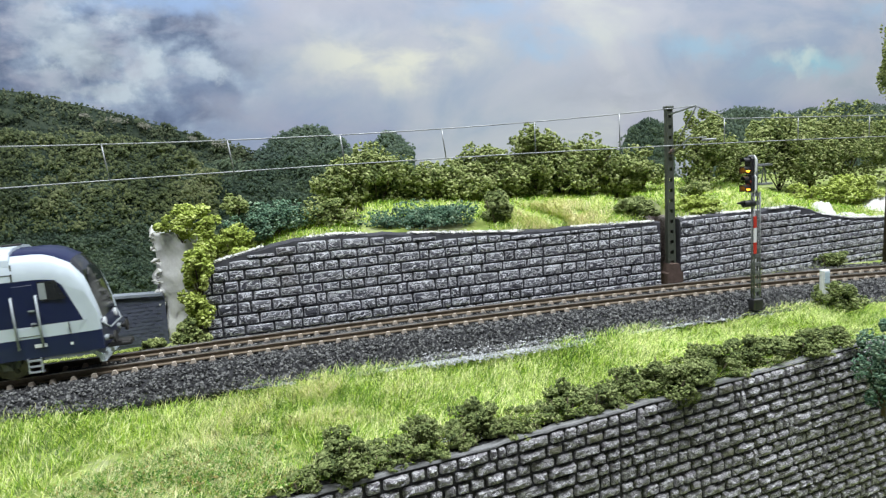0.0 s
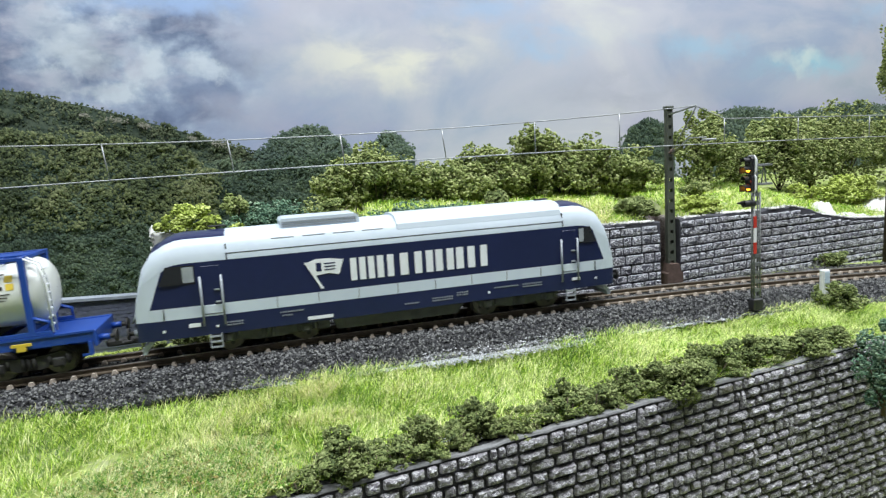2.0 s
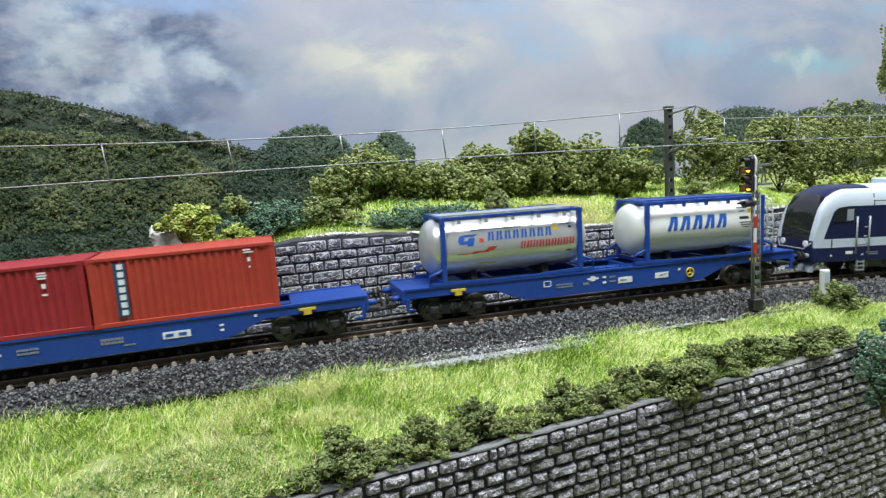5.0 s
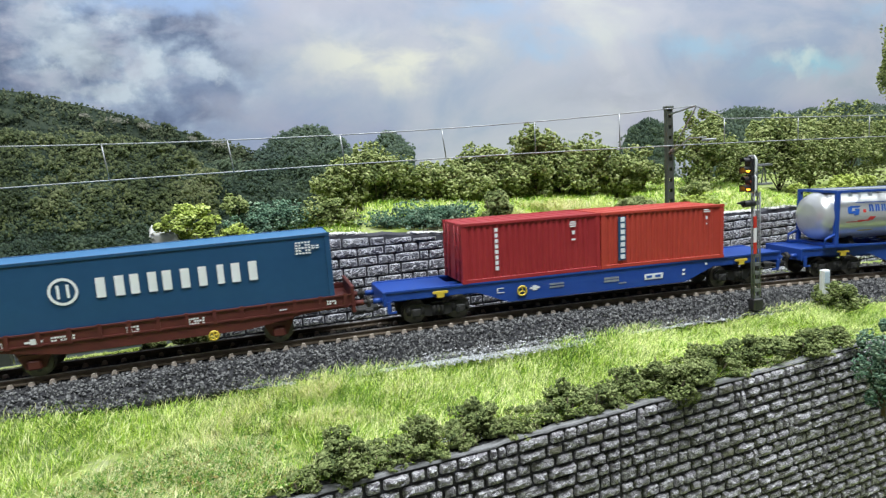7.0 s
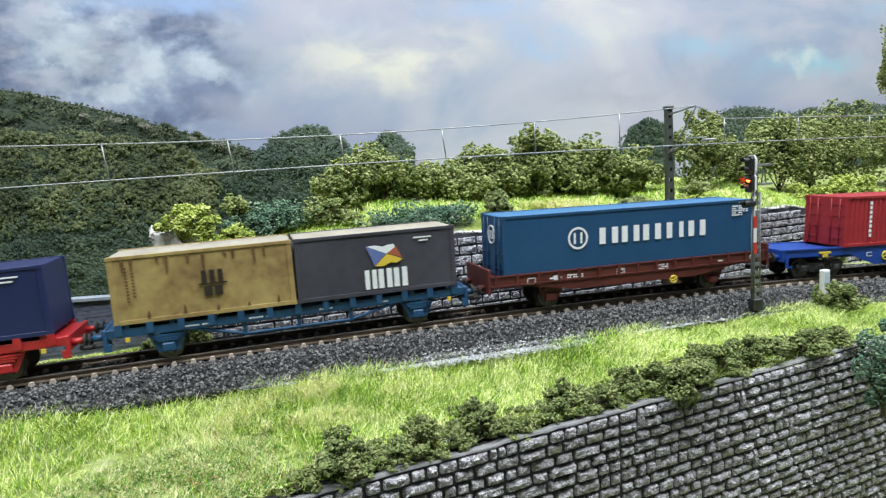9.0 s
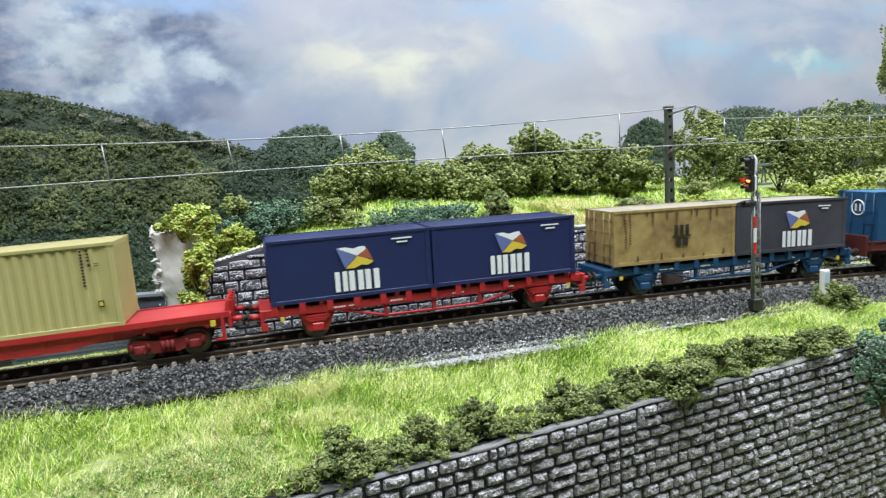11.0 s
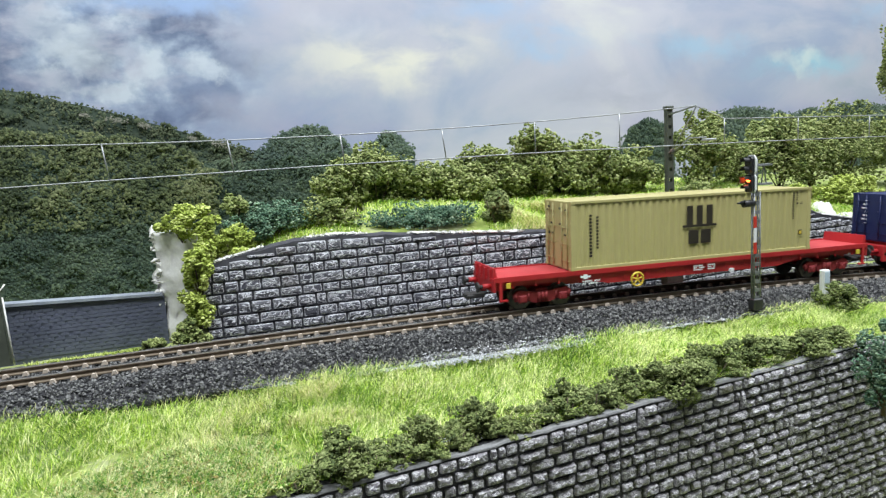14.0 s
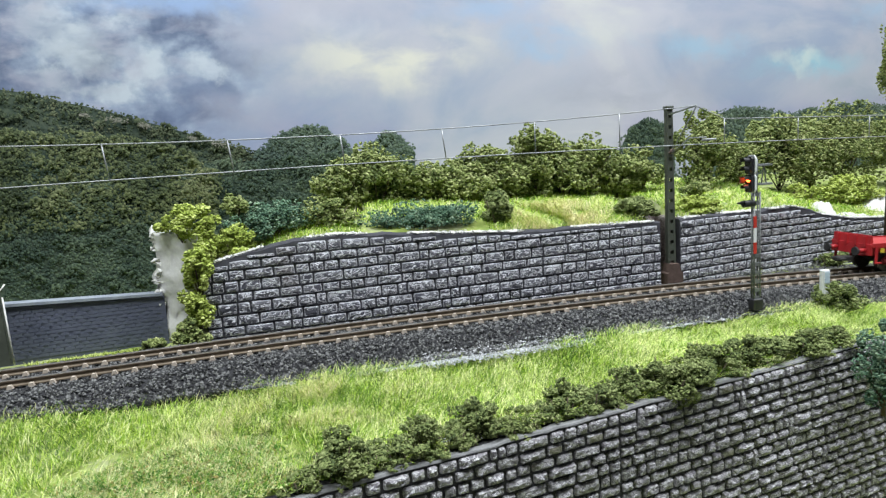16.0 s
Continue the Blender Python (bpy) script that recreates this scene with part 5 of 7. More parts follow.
M["c_teal_roof"] = material("container_light_blue_roof", [(0.0375, 0.15, 0.315), (0.05625, 0.1875, 0.375)], 40, 0.5)
M["c_navy"] = material("container_navy", [(0.01044, 0.01856, 0.0812), (0.0145, 0.02436, 0.1015)], 40, 0.45)
M["c_grey"] = material("weathered_grey_container", [(0.028, 0.028, 0.040), (0.062, 0.060, 0.078)], 30, 0.75, bump=0.1)
M["c_sand"] = material("container_sand_yellow", [(0.41, 0.365, 0.155), (0.48, 0.43, 0.19)], 30, 0.5)
M["c_rust"] = material("rust_streaked_yellow_container", [(0.13, 0.07, 0.03), (0.28, 0.19, 0.07), (0.40, 0.30, 0.11), (0.46, 0.36, 0.14)], 40, 0.75, bump=0.1)
M["c_dusty_roof"] = material("dusty_beige_container_roof", [(0.24, 0.21, 0.16), (0.42, 0.39, 0.32)], 50, 0.8, bump=0.1)
M["rust"] = material("rust_stain", [(0.08, 0.04, 0.015), (0.17, 0.09, 0.03)], 300, 0.9)
M["black_ink"] = material("black_lettering_paint", [(0.02, 0.015, 0.01), (0.035, 0.03, 0.02)], 60, 0.5)
M["blue_ink"] = material("blue_lettering_paint", [(0.015, 0.08, 0.35), (0.02, 0.1, 0.42)], 60, 0.45)
M["flag_blue"] = material("faded_blue_flag_paint", [(0.10, 0.14, 0.36), (0.15, 0.19, 0.44)], 60, 0.5)
M["flag_red"] = material("brick_red_flag_paint", [(0.34, 0.09, 0.04), (0.44, 0.13, 0.06)], 60, 0.5)
M["red_ink"] = material("red_lettering_paint", [(0.5, 0.03, 0.03), (0.6, 0.05, 0.04)], 60, 0.45)

moving = []      # things that ride on the line: (object, place in the train)
wheels = []      # wheelsets that turn: (object, x, z)
WHEEL_R = 0.0053


def rides(ob, at):
    moving.append((ob, at))
    return ob


def wheelset(parent, x, z=WHEEL_R, r=WHEEL_R, rim="wheel"):
    bm = bmesh.new()
    for s in (-1, 1):
        y = 0.0082 * s
        cyl(bm, (0, y - 0.0012, 0), (0, y + 0.0012, 0), r, 20)
        cyl(bm, (0, y - s * 0.0016, 0), (0, y - s * 0.0010, 0), r * 1.1, 20)
        for k in range(5):
            a = k * 1.2566
            cyl(bm, (math.cos(a) * r * 0.55, y + s * 0.0011, math.sin(a) * r * 0.55), (math.cos(a) * r * 0.55, y + s * 0.0014, math.sin(a) * r * 0.55), r * 0.16, 6, mi=1)
        cyl(bm, (0, y, 0), (0, y + s * 0.0017, 0), r * 0.25, 8, mi=1)
    cyl(bm, (0, -0.008, 0), (0, 0.008, 0), 0.0009, 8)
    ob = part("wheelset", bm, [M[rim], M["spoke"]], parent)
    ob.location = (x, 0, z)
    wheels.append((ob, x, z, r))
    return ob


def bogie(parent, x, base, mat, half_y=0.0117, r=WHEEL_R, frame_z=0.0072, heavy=False):
    b = new("bogie")
    b.parent = parent
    b.location = (x, 0, 0)
    h = base / 2
    for s in (-1, 1):
        y0, y1 = (half_y - 0.0012) * s, half_y * s
        bm = bmesh.new()
        prism(bm, [(-h - 0.0045, frame_z + 0.0005), (-h - 0.0045, frame_z - 0.0015), (-h - 0.002, frame_z - 0.003), (-h + 0.003, frame_z - 0.003), (-0.004, frame_z - 0.0042), (0.004, frame_z - 0.0042), (h - 0.003, frame_z - 0.003), (h + 0.002, frame_z - 0.003), (h + 0.0045, frame_z - 0.0015), (h + 0.0045, frame_z + 0.0005), (h + 0.002, frame_z + 0.0022), (h - 0.003, frame_z + 0.0015), (0.004, frame_z + 0.001), (-0.004, frame_z + 0.001), (-h + 0.003, frame_z + 0.0015), (-h - 0.002, frame_z + 0.0022)], "y", min(y0, y1), max(y0, y1))
        part("side_frame", bm, mat, b)
        for a in (-h, h):
            bm = bmesh.new()
            box(bm, a - 0.0021, a + 0.0021, min(y1, y1 + s * 0.0011), max(y1, y1 + s * 0.0011), r - 0.0018, r + 0.0018, 0.0004)
            cyl(bm, (a, y1, r), (a, y1 + s * 0.0016, r), 0.0012, 10)
            for q in (-0.0032, 0.0032):
                cyl(bm, (a + q, y1 - s * 0.0004, r - 0.001), (a + q, y1 - s * 0.0004, r + 0.0025), 0.0008, 8)
            part("axle_box", bm, mat, b)
        bm = bmesh.new()
        for q in (-0.0018, 0, 0.0018):
            cyl(bm, (q, y1, frame_z - 0.0038), (q, y1, frame_z + 0.0008), 0.0009, 8)
        part("spring", bm, mat, b)
    for a in (-h, h):
        wheelset(b, a, r, r)
    bm = bmesh.new()
    box(bm, -0.003, 0.003, -half_y + 0.001, half_y - 0.001, frame_z - 0.002, frame_z + 0.002)
    part("bolster", bm, mat, b)
    return b


def buffers(parent, x_end, mat, z=0.0120, way=1, length=0.0068):
    for s in (-1, 1):
        bm = bmesh.new()
        y = 0.0100 * s
        cyl(bm, (x_end, y, z), (x_end + way * length * 0.6, y, z), 0.0013, 10)
        cyl(bm, (x_end + way * length * 0.5, y, z), (x_end + way * length * 0.9, y, z), 0.0009, 10, mi=1)
        cyl(bm, (x_end + way * length * 0.88, y, z), (x_end + way * length, y, z), 0.0024, 14, mi=1)
        part("buffer", bm, [mat, M["dark"]], parent)
    bm = bmesh.new()
    box(bm, min(x_end, x_end + way * 0.010), max(x_end, x_end + way * 0.010), -0.0022, 0.0022, 0.0058, 0.0085, 0.0006)
    box(bm, min(x_end + way * 0.006, x_end + way * 0.0095), max(x_end + way * 0.006, x_end + way * 0.0095), -0.004, 0.004, 0.0064, 0.0078, 0.0004)
    part("coupler", bm, M["dark"], parent)


def bars(parent, name, x0, x1, z0, z1, y, mat, cells, fill=0.62, slant=0.0, gap=0.22, label="", both=False):
    """Writing as plain upright bars on the face at y: for each letter its share of the width and its number of bars."""
    bm = bmesh.new()
    whole = sum(c[0] for c in cells)
    left = x0
    for share, n in cells:
        cell = (x1 - x0) * share / whole
        a, w = left + cell * gap / 2, cell * (1 - gap)
        left += cell
        t = w * (fill / n if n > 1 else 0.5)
        for j in range(n):
            u = a + (w - t) * (j / (n - 1) if n > 1 else 0.5)
            for sgn in ((-1, 1) if both else (-1,)):
                p = [(u, z0), (u + t, z0), (u + t + slant, z1), (u + slant, z1)]
                if sgn > 0:
                    p = [(-q[0], q[1]) for q in p]
                prism(bm, p, "y", *sorted((sgn * y, sgn * (y + 0.00008))))
    return part(name, bm, mat, parent, label)


def fine_print(blocks, pitch=0.0011):
    """Spots for small_print: rows of tiny bars in blocks of (x, z, width, height), as fine as real stencils."""
    spots = []
    for x, z, w, h in blocks:
        rows = max(1, round(h / 0.0011))
        n = max(1, round(w / pitch))
        for r in range(rows):
            for k in range(n):
                if (k * 7 + r * 3) % 6 == 5:
                    continue
                spots.append((x - w / 2 + w * (k + 0.5) / n, z + h / 2 - h * (r + 0.5) / rows, w / n * 0.7, h / rows * 0.62))
    return spots


def plate(parent, name, x0, x1, z0, z1, y, mat, label="", both=False, outline=None):
    bm = bmesh.new()
    for sgn in ((-1, 1) if both else (-1,)):
        p = outline or [(x0, z0), (x1, z0), (x1, z1), (x0, z1)]
        if sgn > 0:
            p = [(-q[0], q[1]) for q in p]
        prism(bm, p, "y", *sorted((sgn * y, sgn * (y + 0.00014))))
    return part(name, bm, mat, parent, label)


def small_print(parent, spots, y, mat, name="small_lettering"):
    """Unreadable small writing: short bars at (x, z, width, height)."""
    bm = bmesh.new()
    for x, z, w, h in spots:
        for sgn in (-1,):
            c = -x if sgn > 0 else x
            box(bm, c - w / 2, c + w / 2, *sorted((sgn * y, sgn * (y + 0.00012))), z - h / 2, z + h / 2)
    return tagged(part(name, bm, mat, parent), kind="stuff")


# ---- locomotive ----
def make_loco(at):
    thing = empty("diesel_locomotive", label="navy blue and white diesel locomotive with a pale lettered flank", category="locomotive")
    half = 0.0152
    zs = [0.0085, 0.0162, 0.0209, 0.030, 0.0383, 0.0408, 0.0445, 0.0475, 0.0490, 0.0496]
    wid = [1.0, 1.0, 1.0, 1.0, 1.0, 0.985, 0.93, 0.78, 0.50, 0.0]
    H, belt = 0.0496, 0.0195
    ends = [(0.0, 1.0, 1.0), (0.0700, 1.0, 1.0), (0.0790, 1.0, 1.0), (0.0860, 1.0, 1.0), (0.0895, 0.985, 0.99), (0.0928, 0.945, 0.98), (0.0980, 0.84, 0.965), (0.1020, 0.64, 0.948), (0.1035, 0.47, 0.935), (0.1052, 0.22, 0.915), (0.1060, 0.02, 0.885)]
    st = [(-x, h, w) for x, h, w in ends[:0:-1]] + ends
    bm = bmesh.new()
    grid = []
    for x, h, w in st:
        ring = []
        for sgn in (-1, 1):
            rows = range(len(zs)) if sgn < 0 else range(len(zs) - 2, -1, -1)
            for k in rows:
                z = zs[k] if zs[k] <= belt else belt + (zs[k] - belt) * h
                if k == 2:
                    z = max(z, 0.0209 if h > 0.3 else belt + 0.0014 * h)
                lean = (1 if x > 0 else -1) * (0.0025 - (z - 0.0209) * 0.38) if abs(abs(x) - 0.0980) < 1e-6 and 2 <= k <= 4 else 0.0
                ring.append(bm.verts.new((x + lean, sgn * half * wid[k] * w, z)))
        grid.append(ring)
    nr = len(grid[0])
    nk = len(zs)
    for i in range(len(st) - 1):
        xm = abs(st[i][0] + st[i + 1][0]) / 2
        for j in range(nr - 1):
            k = j if j < nk - 1 else nr - 2 - j
            f = bm.faces.new((grid[i][j], grid[i][j + 1], grid[i + 1][j + 1], grid[i + 1][j]))
            f.smooth = k > 3
            if k == 0:
                mi = 0
            elif k == 1:
                mi = 1
            elif k in (2, 3):
                mi = 0 if xm < 0.0990 else 1
            elif k >= 7 and xm > 0.0745:
                mi = 2 if xm > 0.0995 else 0
            else:
                mi = 1
            f.material_index = mi
        f = bm.faces.new((grid[i][0], grid[i + 1][0], grid[i + 1][-1], grid[i][-1]))
    for ring in (grid[0], grid[-1]):
        f = bm.faces.new(ring)
        f.material_index = 0
    bmesh.ops.recalc_face_normals(bm, faces=bm.faces[:])
    part("body", bm, [M["navy"], M["loco_white"], M["glass"]], thing)
    y = half
    # roof: raised hood, cooler block, vents
    bm = bmesh.new()
    prism(bm, [(-0.0143, 0.0440), (-0.0138, 0.0464), (-0.0122, 0.0488), (-0.0088, 0.0500), (-0.004, 0.0504), (0.004, 0.0504), (0.0088, 0.0500), (0.0122, 0.0488), (0.0138, 0.0464), (0.0143, 0.0440)], "x", 0.0005, 0.0785)
    part("engine_hood", bm, M["loco_white"], thing)
    bm = bmesh.new()
    prism(bm, [(-0.0480, 0.0480), (-0.0145, 0.0480), (-0.0150, 0.0512), (-0.0165, 0.0523), (-0.0470, 0.0523), (-0.0480, 0.0515)], "y", -0.0098, 0.0098)
    cooler = part("cooler_block", bm, M["loco_white"], thing, "white roof cooler with grey louvred sides")
    for s in (-1, 1):
        bm = bmesh.new()
        for k in range(3):
            box(bm, -0.0470, -0.0160, *sorted((s * 0.0096, s * 0.0100)), 0.0488 + 0.0009 * k, 0.0493 + 0.0009 * k)
        part("louvre", bm, M["loco_grey"], cooler)
    for k in range(4):
        bm = bmesh.new()
        x0 = -0.052 + 0.0125 * k
        for s in (-1, 1):
            box(bm, x0, x0 + 0.0092, *sorted((s * 0.0132, s * 0.0140)), 0.0446, 0.0452)
        part("roof_vent", bm, M["loco_grey"], thing)
    for x in (0.0755, -0.073):
        bm = bmesh.new()
        box(bm, x - 0.0035, x + 0.0035, -0.0008, 0.0008, 0.0505, 0.0512, 0.0002)
        cyl(bm, (x, 0, 0.049), (x, 0, 0.0508), 0.0006, 8)
        part("horn", bm, M["dark"], thing)
    # seams, doors, rails, windows
    bm = bmesh.new()
    for s in (-1, 1):
        for x in (-0.0700, 0.0790):
            box(bm, x - 0.00022, x + 0.00022, *sorted((s * (y - 0.0005), s * (y + 0.00008))), 0.0383, 0.0412)
            box(bm, x - 0.00022, x + 0.00022, *sorted((s * (y * 0.93 - 0.0006), s * (y * 0.955 + 0.0001))), 0.0410, 0.0446)
        box(bm, -0.0700, 0.0790, *sorted((s * (y * 0.985 - 0.0005), s * (y * 0.985 + 0.0001))), 0.04065, 0.04095)
        for x in (-0.052, -0.035, -0.018, -0.001, 0.016, 0.033, 0.050, 0.067, 0.0955, -0.0955):
            box(bm, x - 0.00012, x + 0.00012, *sorted((s * (y - 0.0005), s * (y + 0.00006))), 0.0164, 0.0207)
    part("panel_seam", bm, M["dark"], thing)
    for x0 in (0.0783, -0.0803):
        for s in (-1, 1):
            bm = bmesh.new()
            box(bm, x0, x0 + 0.007, *sorted((s * (y - 0.0006), s * (y + 0.00012))), 0.0170, 0.0365, 0.0001)
            door = part("cab_door", bm, M["navy"], thing)
            bm = bmesh.new()
            box(bm, x0, x0 + 0.007, *sorted((s * (y - 0.0006), s * (y + 0.00022))), 0.0172, 0.0207, 0.00008)
            part("door_stripe", bm, M["loco_white"], door)
            for z in (0.0215, 0.0265):
                bm = bmesh.new()
                box(bm, x0 + 0.0045, x0 + 0.0065, *sorted((s * y, s * (y + 0.0006))), z, z + 0.0006)
                part("door_handle", bm, M["loco_grey"], door)
    for x in (0.0777, 0.0860, -0.0729, -0.0809):
        bm = bmesh.new()
        for s in (-1, 1):
            cyl(bm, (x, s * (y + 0.0008), 0.0125), (x, s * (y + 0.0008), 0.0325), 0.00045, 8)
            for z in (0.0127, 0.0323):
                cyl(bm, (x, s * (y - 0.0004), z), (x, s * (y + 0.0008), z), 0.0004, 6)
        part("handrail", bm, M["loco_grey"], thing)
    for d in (1, -1):
        plate(thing, "cab_window", 0, 0, 0, 0, y + 0.00005, M["glass"], outline=[(d * (0.0871 if d > 0 else 0.0826), 0.0300), (d * 0.0962, 0.0300), (d * 0.0932, 0.0374), (d * (0.0871 if d > 0 else 0.0826), 0.0374)])
        # pale grey strip over the door-side edge of the cab glass
        plate(thing, "window_blind", 0, 0, 0, 0, y + 0.0002, M["loco_grey"], outline=[(d * 0.0872, 0.0306), (d * 0.0896, 0.0306), (d * 0.0896, 0.0368), (d * 0.0872, 0.0368)] if d > 0 else [(-0.0830, 0.0306), (-0.0872, 0.0306), (-0.0872, 0.0368), (-0.0830, 0.0368)])
        bm = bmesh.new()
        for s in (-1, 1):
            q = 0.0820 if d > 0 else -0.0770
            for z in (0.0030, 0.0052, 0.0074):
                box(bm, q - 0.0024, q + 0.0024, *sorted((s * 0.0142, s * 0.0158)), z, z + 0.0006)
            for e in (-0.0024, 0.0020):
                box(bm, q + e, q + e + 0.0005, *sorted((s * 0.0150, s * 0.0157)), 0.0030, 0.0088)
        part("cab_step", bm, M["loco_grey"], thing)
        bm = bmesh.new()
        prism(bm, [(d * 0.1015, 0.0085), (d * 0.1050, 0.0055), (d * 0.1052, 0.0028), (d * 0.1036, 0.0028), (d * 0.1030, 0.0050), (d * 0.1000, 0.0075)], "y", -0.0120, 0.0120)
        part("snow_plough", bm, M["loco_white"], thing)
        buffers(thing, d * 0.1035, M["loco_grey"], 0.0118, d, 0.0065)
        for s in (-1, 1):
            bm = bmesh.new()
            cyl(bm, (d * 0.1045, s * 0.0085, 0.0182), (d * 0.1066, s * 0.0085, 0.0182), 0.0017, 12)
            part("headlight", bm, M["mark"], thing)
        bm = bmesh.new()
        tube(bm, [(d * 0.106, -0.0125, 0.0190), (d * 0.108, -0.009, 0.0155), (d * 0.108, 0.009, 0.0155), (d * 0.106, 0.0125, 0.0190)], 0.0004)
        part("front_rail", bm, M["loco_grey"], thing)
        bogie(thing, d * 0.0565, 0.031, M["under_grey"], 0.0125, 0.0061, 0.0078)
    bm = bmesh.new()
    prism(bm, [(-0.030, 0.0088), (-0.028, 0.0035), (0.026, 0.0035), (0.030, 0.0088)], "y", -0.0130, 0.0130)
    box(bm, -0.036, -0.031, -0.012, 0.012, 0.0045, 0.0088)
    part("fuel_tank", bm, M["under_grey"], thing)
    # flag mark and lettering as plain shapes
    plate(thing, "flag_pole", 0, 0, 0, 0, y + 0.0001, M["mark"], outline=[(-0.0400, 0.0338), (-0.0387, 0.0338), (-0.0325, 0.0222), (-0.0337, 0.0222)])
    plate(thing, "flag_mark", 0, 0, 0, 0, y + 0.0001, M["mark"], "white waving flag shape", outline=[(-0.0393, 0.0335), (-0.0350, 0.0349), (-0.0295, 0.0347), (-0.0237, 0.0338), (-0.0257, 0.0276), (-0.0300, 0.0285), (-0.0345, 0.0281), (-0.0363, 0.0275)])
    bm = bmesh.new()
    for k in range(3):
        box(bm, -0.0318, -0.0272, -y - 0.0003, -y - 0.0002, 0.0298 + 0.0013 * k, 0.0303 + 0.0013 * k)
    box(bm, -0.0352, -0.0330, -y - 0.0003, -y - 0.0002, 0.0296, 0.0332)
    part("flag_stripe", bm, M["navy"], thing)
    bars(thing, "name_lettering", -0.0216, 0.0430, 0.0242, 0.0338, y + 0.0001, M["mark"], [(1.35, 3), (0.95, 2), (0.95, 1), (1.1, 2), (1.1, 2), (1.15, 2), (0.85, 1)], 0.78, gap=0.12, label="white block lettering on navy flank")
    small_print(thing, [(-0.0845, 0.0132, 0.0045, 0.0016), (0.0850, 0.0132, 0.0042, 0.0014), (-0.0350, 0.0102, 0.0105, 0.0014), (-0.076, 0.0118, 0.0012, 0.0008), (-0.096, 0.0120, 0.0010, 0.0010), (0.0955, 0.0125, 0.0010, 0.0010), (0.041, 0.0118, 0.0011, 0.0011)], y + 0.0001, M["mark"])
    lines = []
    for x0, z0, width, rows in ((-0.0720, 0.0128, 0.0075, 2), (-0.0510, 0.0142, 0.0105, 1), (-0.0500, 0.0128, 0.0045, 1), (0.0020, 0.0112, 0.0070, 1), (0.0145, 0.0122, 0.0110, 2), (0.0260, 0.0134, 0.0065, 2), (0.0440, 0.0136, 0.0130, 1), (0.0580, 0.0136, 0.0100, 2)):
        for r in range(rows):
            for k in range(int(width / 0.0011)):
                lines.append((x0 + 0.0011 * k, z0 - 0.0011 * r, 0.0007, 0.0006))
    small_print(thing, lines, y + 0.0001, M["faint"], "fine_lettering")
    return rides(thing, at)


# ---- freight wagons ----
def make_pocket_wagon(at, label, turned=False):
    """Blue bogie wagon for containers, with deep side girders."""
    thing = empty("container_wagon", label=label, category="freight wagon", group="blue bogie container wagons")
    for s in (-1, 1):
        bm = bmesh.new()
        prism(bm, [(-0.1060, 0.0160), (-0.1060, 0.0120), (-0.0640, 0.0120), (-0.0480, 0.0058), (0.0480, 0.0058), (0.0640, 0.0120), (0.1060, 0.0120), (0.1060, 0.0160)], "y", *sorted((s * 0.0128, s * 0.0137)))
        part("side_girder", bm, M["blue"], thing)
        bm = bmesh.new()
        box(bm, -0.1062, 0.1062, *sorted((s * 0.0118, s * 0.0141)), 0.0156, 0.0164)
        part("girder_flange", bm, M["blue"], thing)
    bm = bmesh.new()
    for d in (-1, 1):
        box(bm, *sorted((d * 0.0745, d * 0.1060)), -0.0128, 0.0128, 0.0148, 0.0161, 0.0002)
    box(bm, -0.1060, 0.1060, -0.0030, 0.0030, 0.0090, 0.0150)
    part("end_platform", bm, M["blue"], thing)
    for x in (-0.060, -0.036, -0.012, 0.012, 0.036, 0.060):
        bm = bmesh.new()
        box(bm, x - 0.0012, x + 0.0012, -0.0126, 0.0126, 0.0135, 0.0158)
        part("cross_beam", bm, M["blue"], thing)
    bm = bmesh.new()
    for s in (-1, 1):
        for k in range(16):
            x = -0.058 + 0.0077 * k
            box(bm, x, x + 0.0026, *sorted((s * 0.0105, s * 0.0123)), 0.0160, 0.0170)
    tagged(part("container_pin_rail", bm, M["blue"], thing), kind="stuff")
    for d in (-1, 1):
        bm = bmesh.new()
        box(bm, *sorted((d * 0.1055, d * 0.1068)), -0.0140, 0.0140, 0.0098, 0.0162, 0.0002)
        part("headstock", bm, M["blue"], thing)
        for s in (-1, 1):
            bm = bmesh.new()
            box(bm, d * 0.1045 - 0.0008, d * 0.1045 + 0.0008, *sorted((s * 0.0138, s * 0.0146)), 0.0070, 0.0120)
            box(bm, d * 0.1030 - 0.0018, d * 0.1030 + 0.0018, *sorted((s * 0.0138, s * 0.0146)), 0.0066, 0.0074)
            part("step_iron", bm, M["blue"], thing)
            bm = bmesh.new()
            box(bm, d * 0.0810 - 0.0034, d * 0.0810 + 0.0034, *sorted((s * 0.0138, s * 0.0148)), 0.0134, 0.0144)
            box(bm, d * 0.0810 - 0.0016, d * 0.0810 + 0.0016, *sorted((s * 0.0138, s * 0.0148)), 0.0116, 0.0136)
            part("brake_lever", bm, M["yellow"], thing, "yellow brake changeover lever")
        buffers(thing, d * 0.1066, M["blue"], 0.0122, d, 0.0068)
        bogie(thing, d * 0.0816, 0.0207, M["dark"])
    bm = bmesh.new()
    for s in (-1, 1):
        x = -0.0415 * s * (1 if turned else -1)
        m = bmesh.ops.create_circle(bm, segments=18, radius=0.0022, matrix=Matrix.Translation((x, s * 0.0142, 0.0105)) @ Matrix.Rotation(radians(90), 4, "X"))
        ring = [v.co.copy() for v in m["verts"]]
        bmesh.ops.delete(bm, geom=m["verts"], context="VERTS")
        tube(bm, ring + ring[:1], 0.0004)
        for k in (0, 6, 12):
            cyl(bm, (x, s * 0.0142, 0.0105), ring[k], 0.0003, 5)
    part("hand_wheel", bm, M["yellow"], thing, "yellow brake hand wheel")
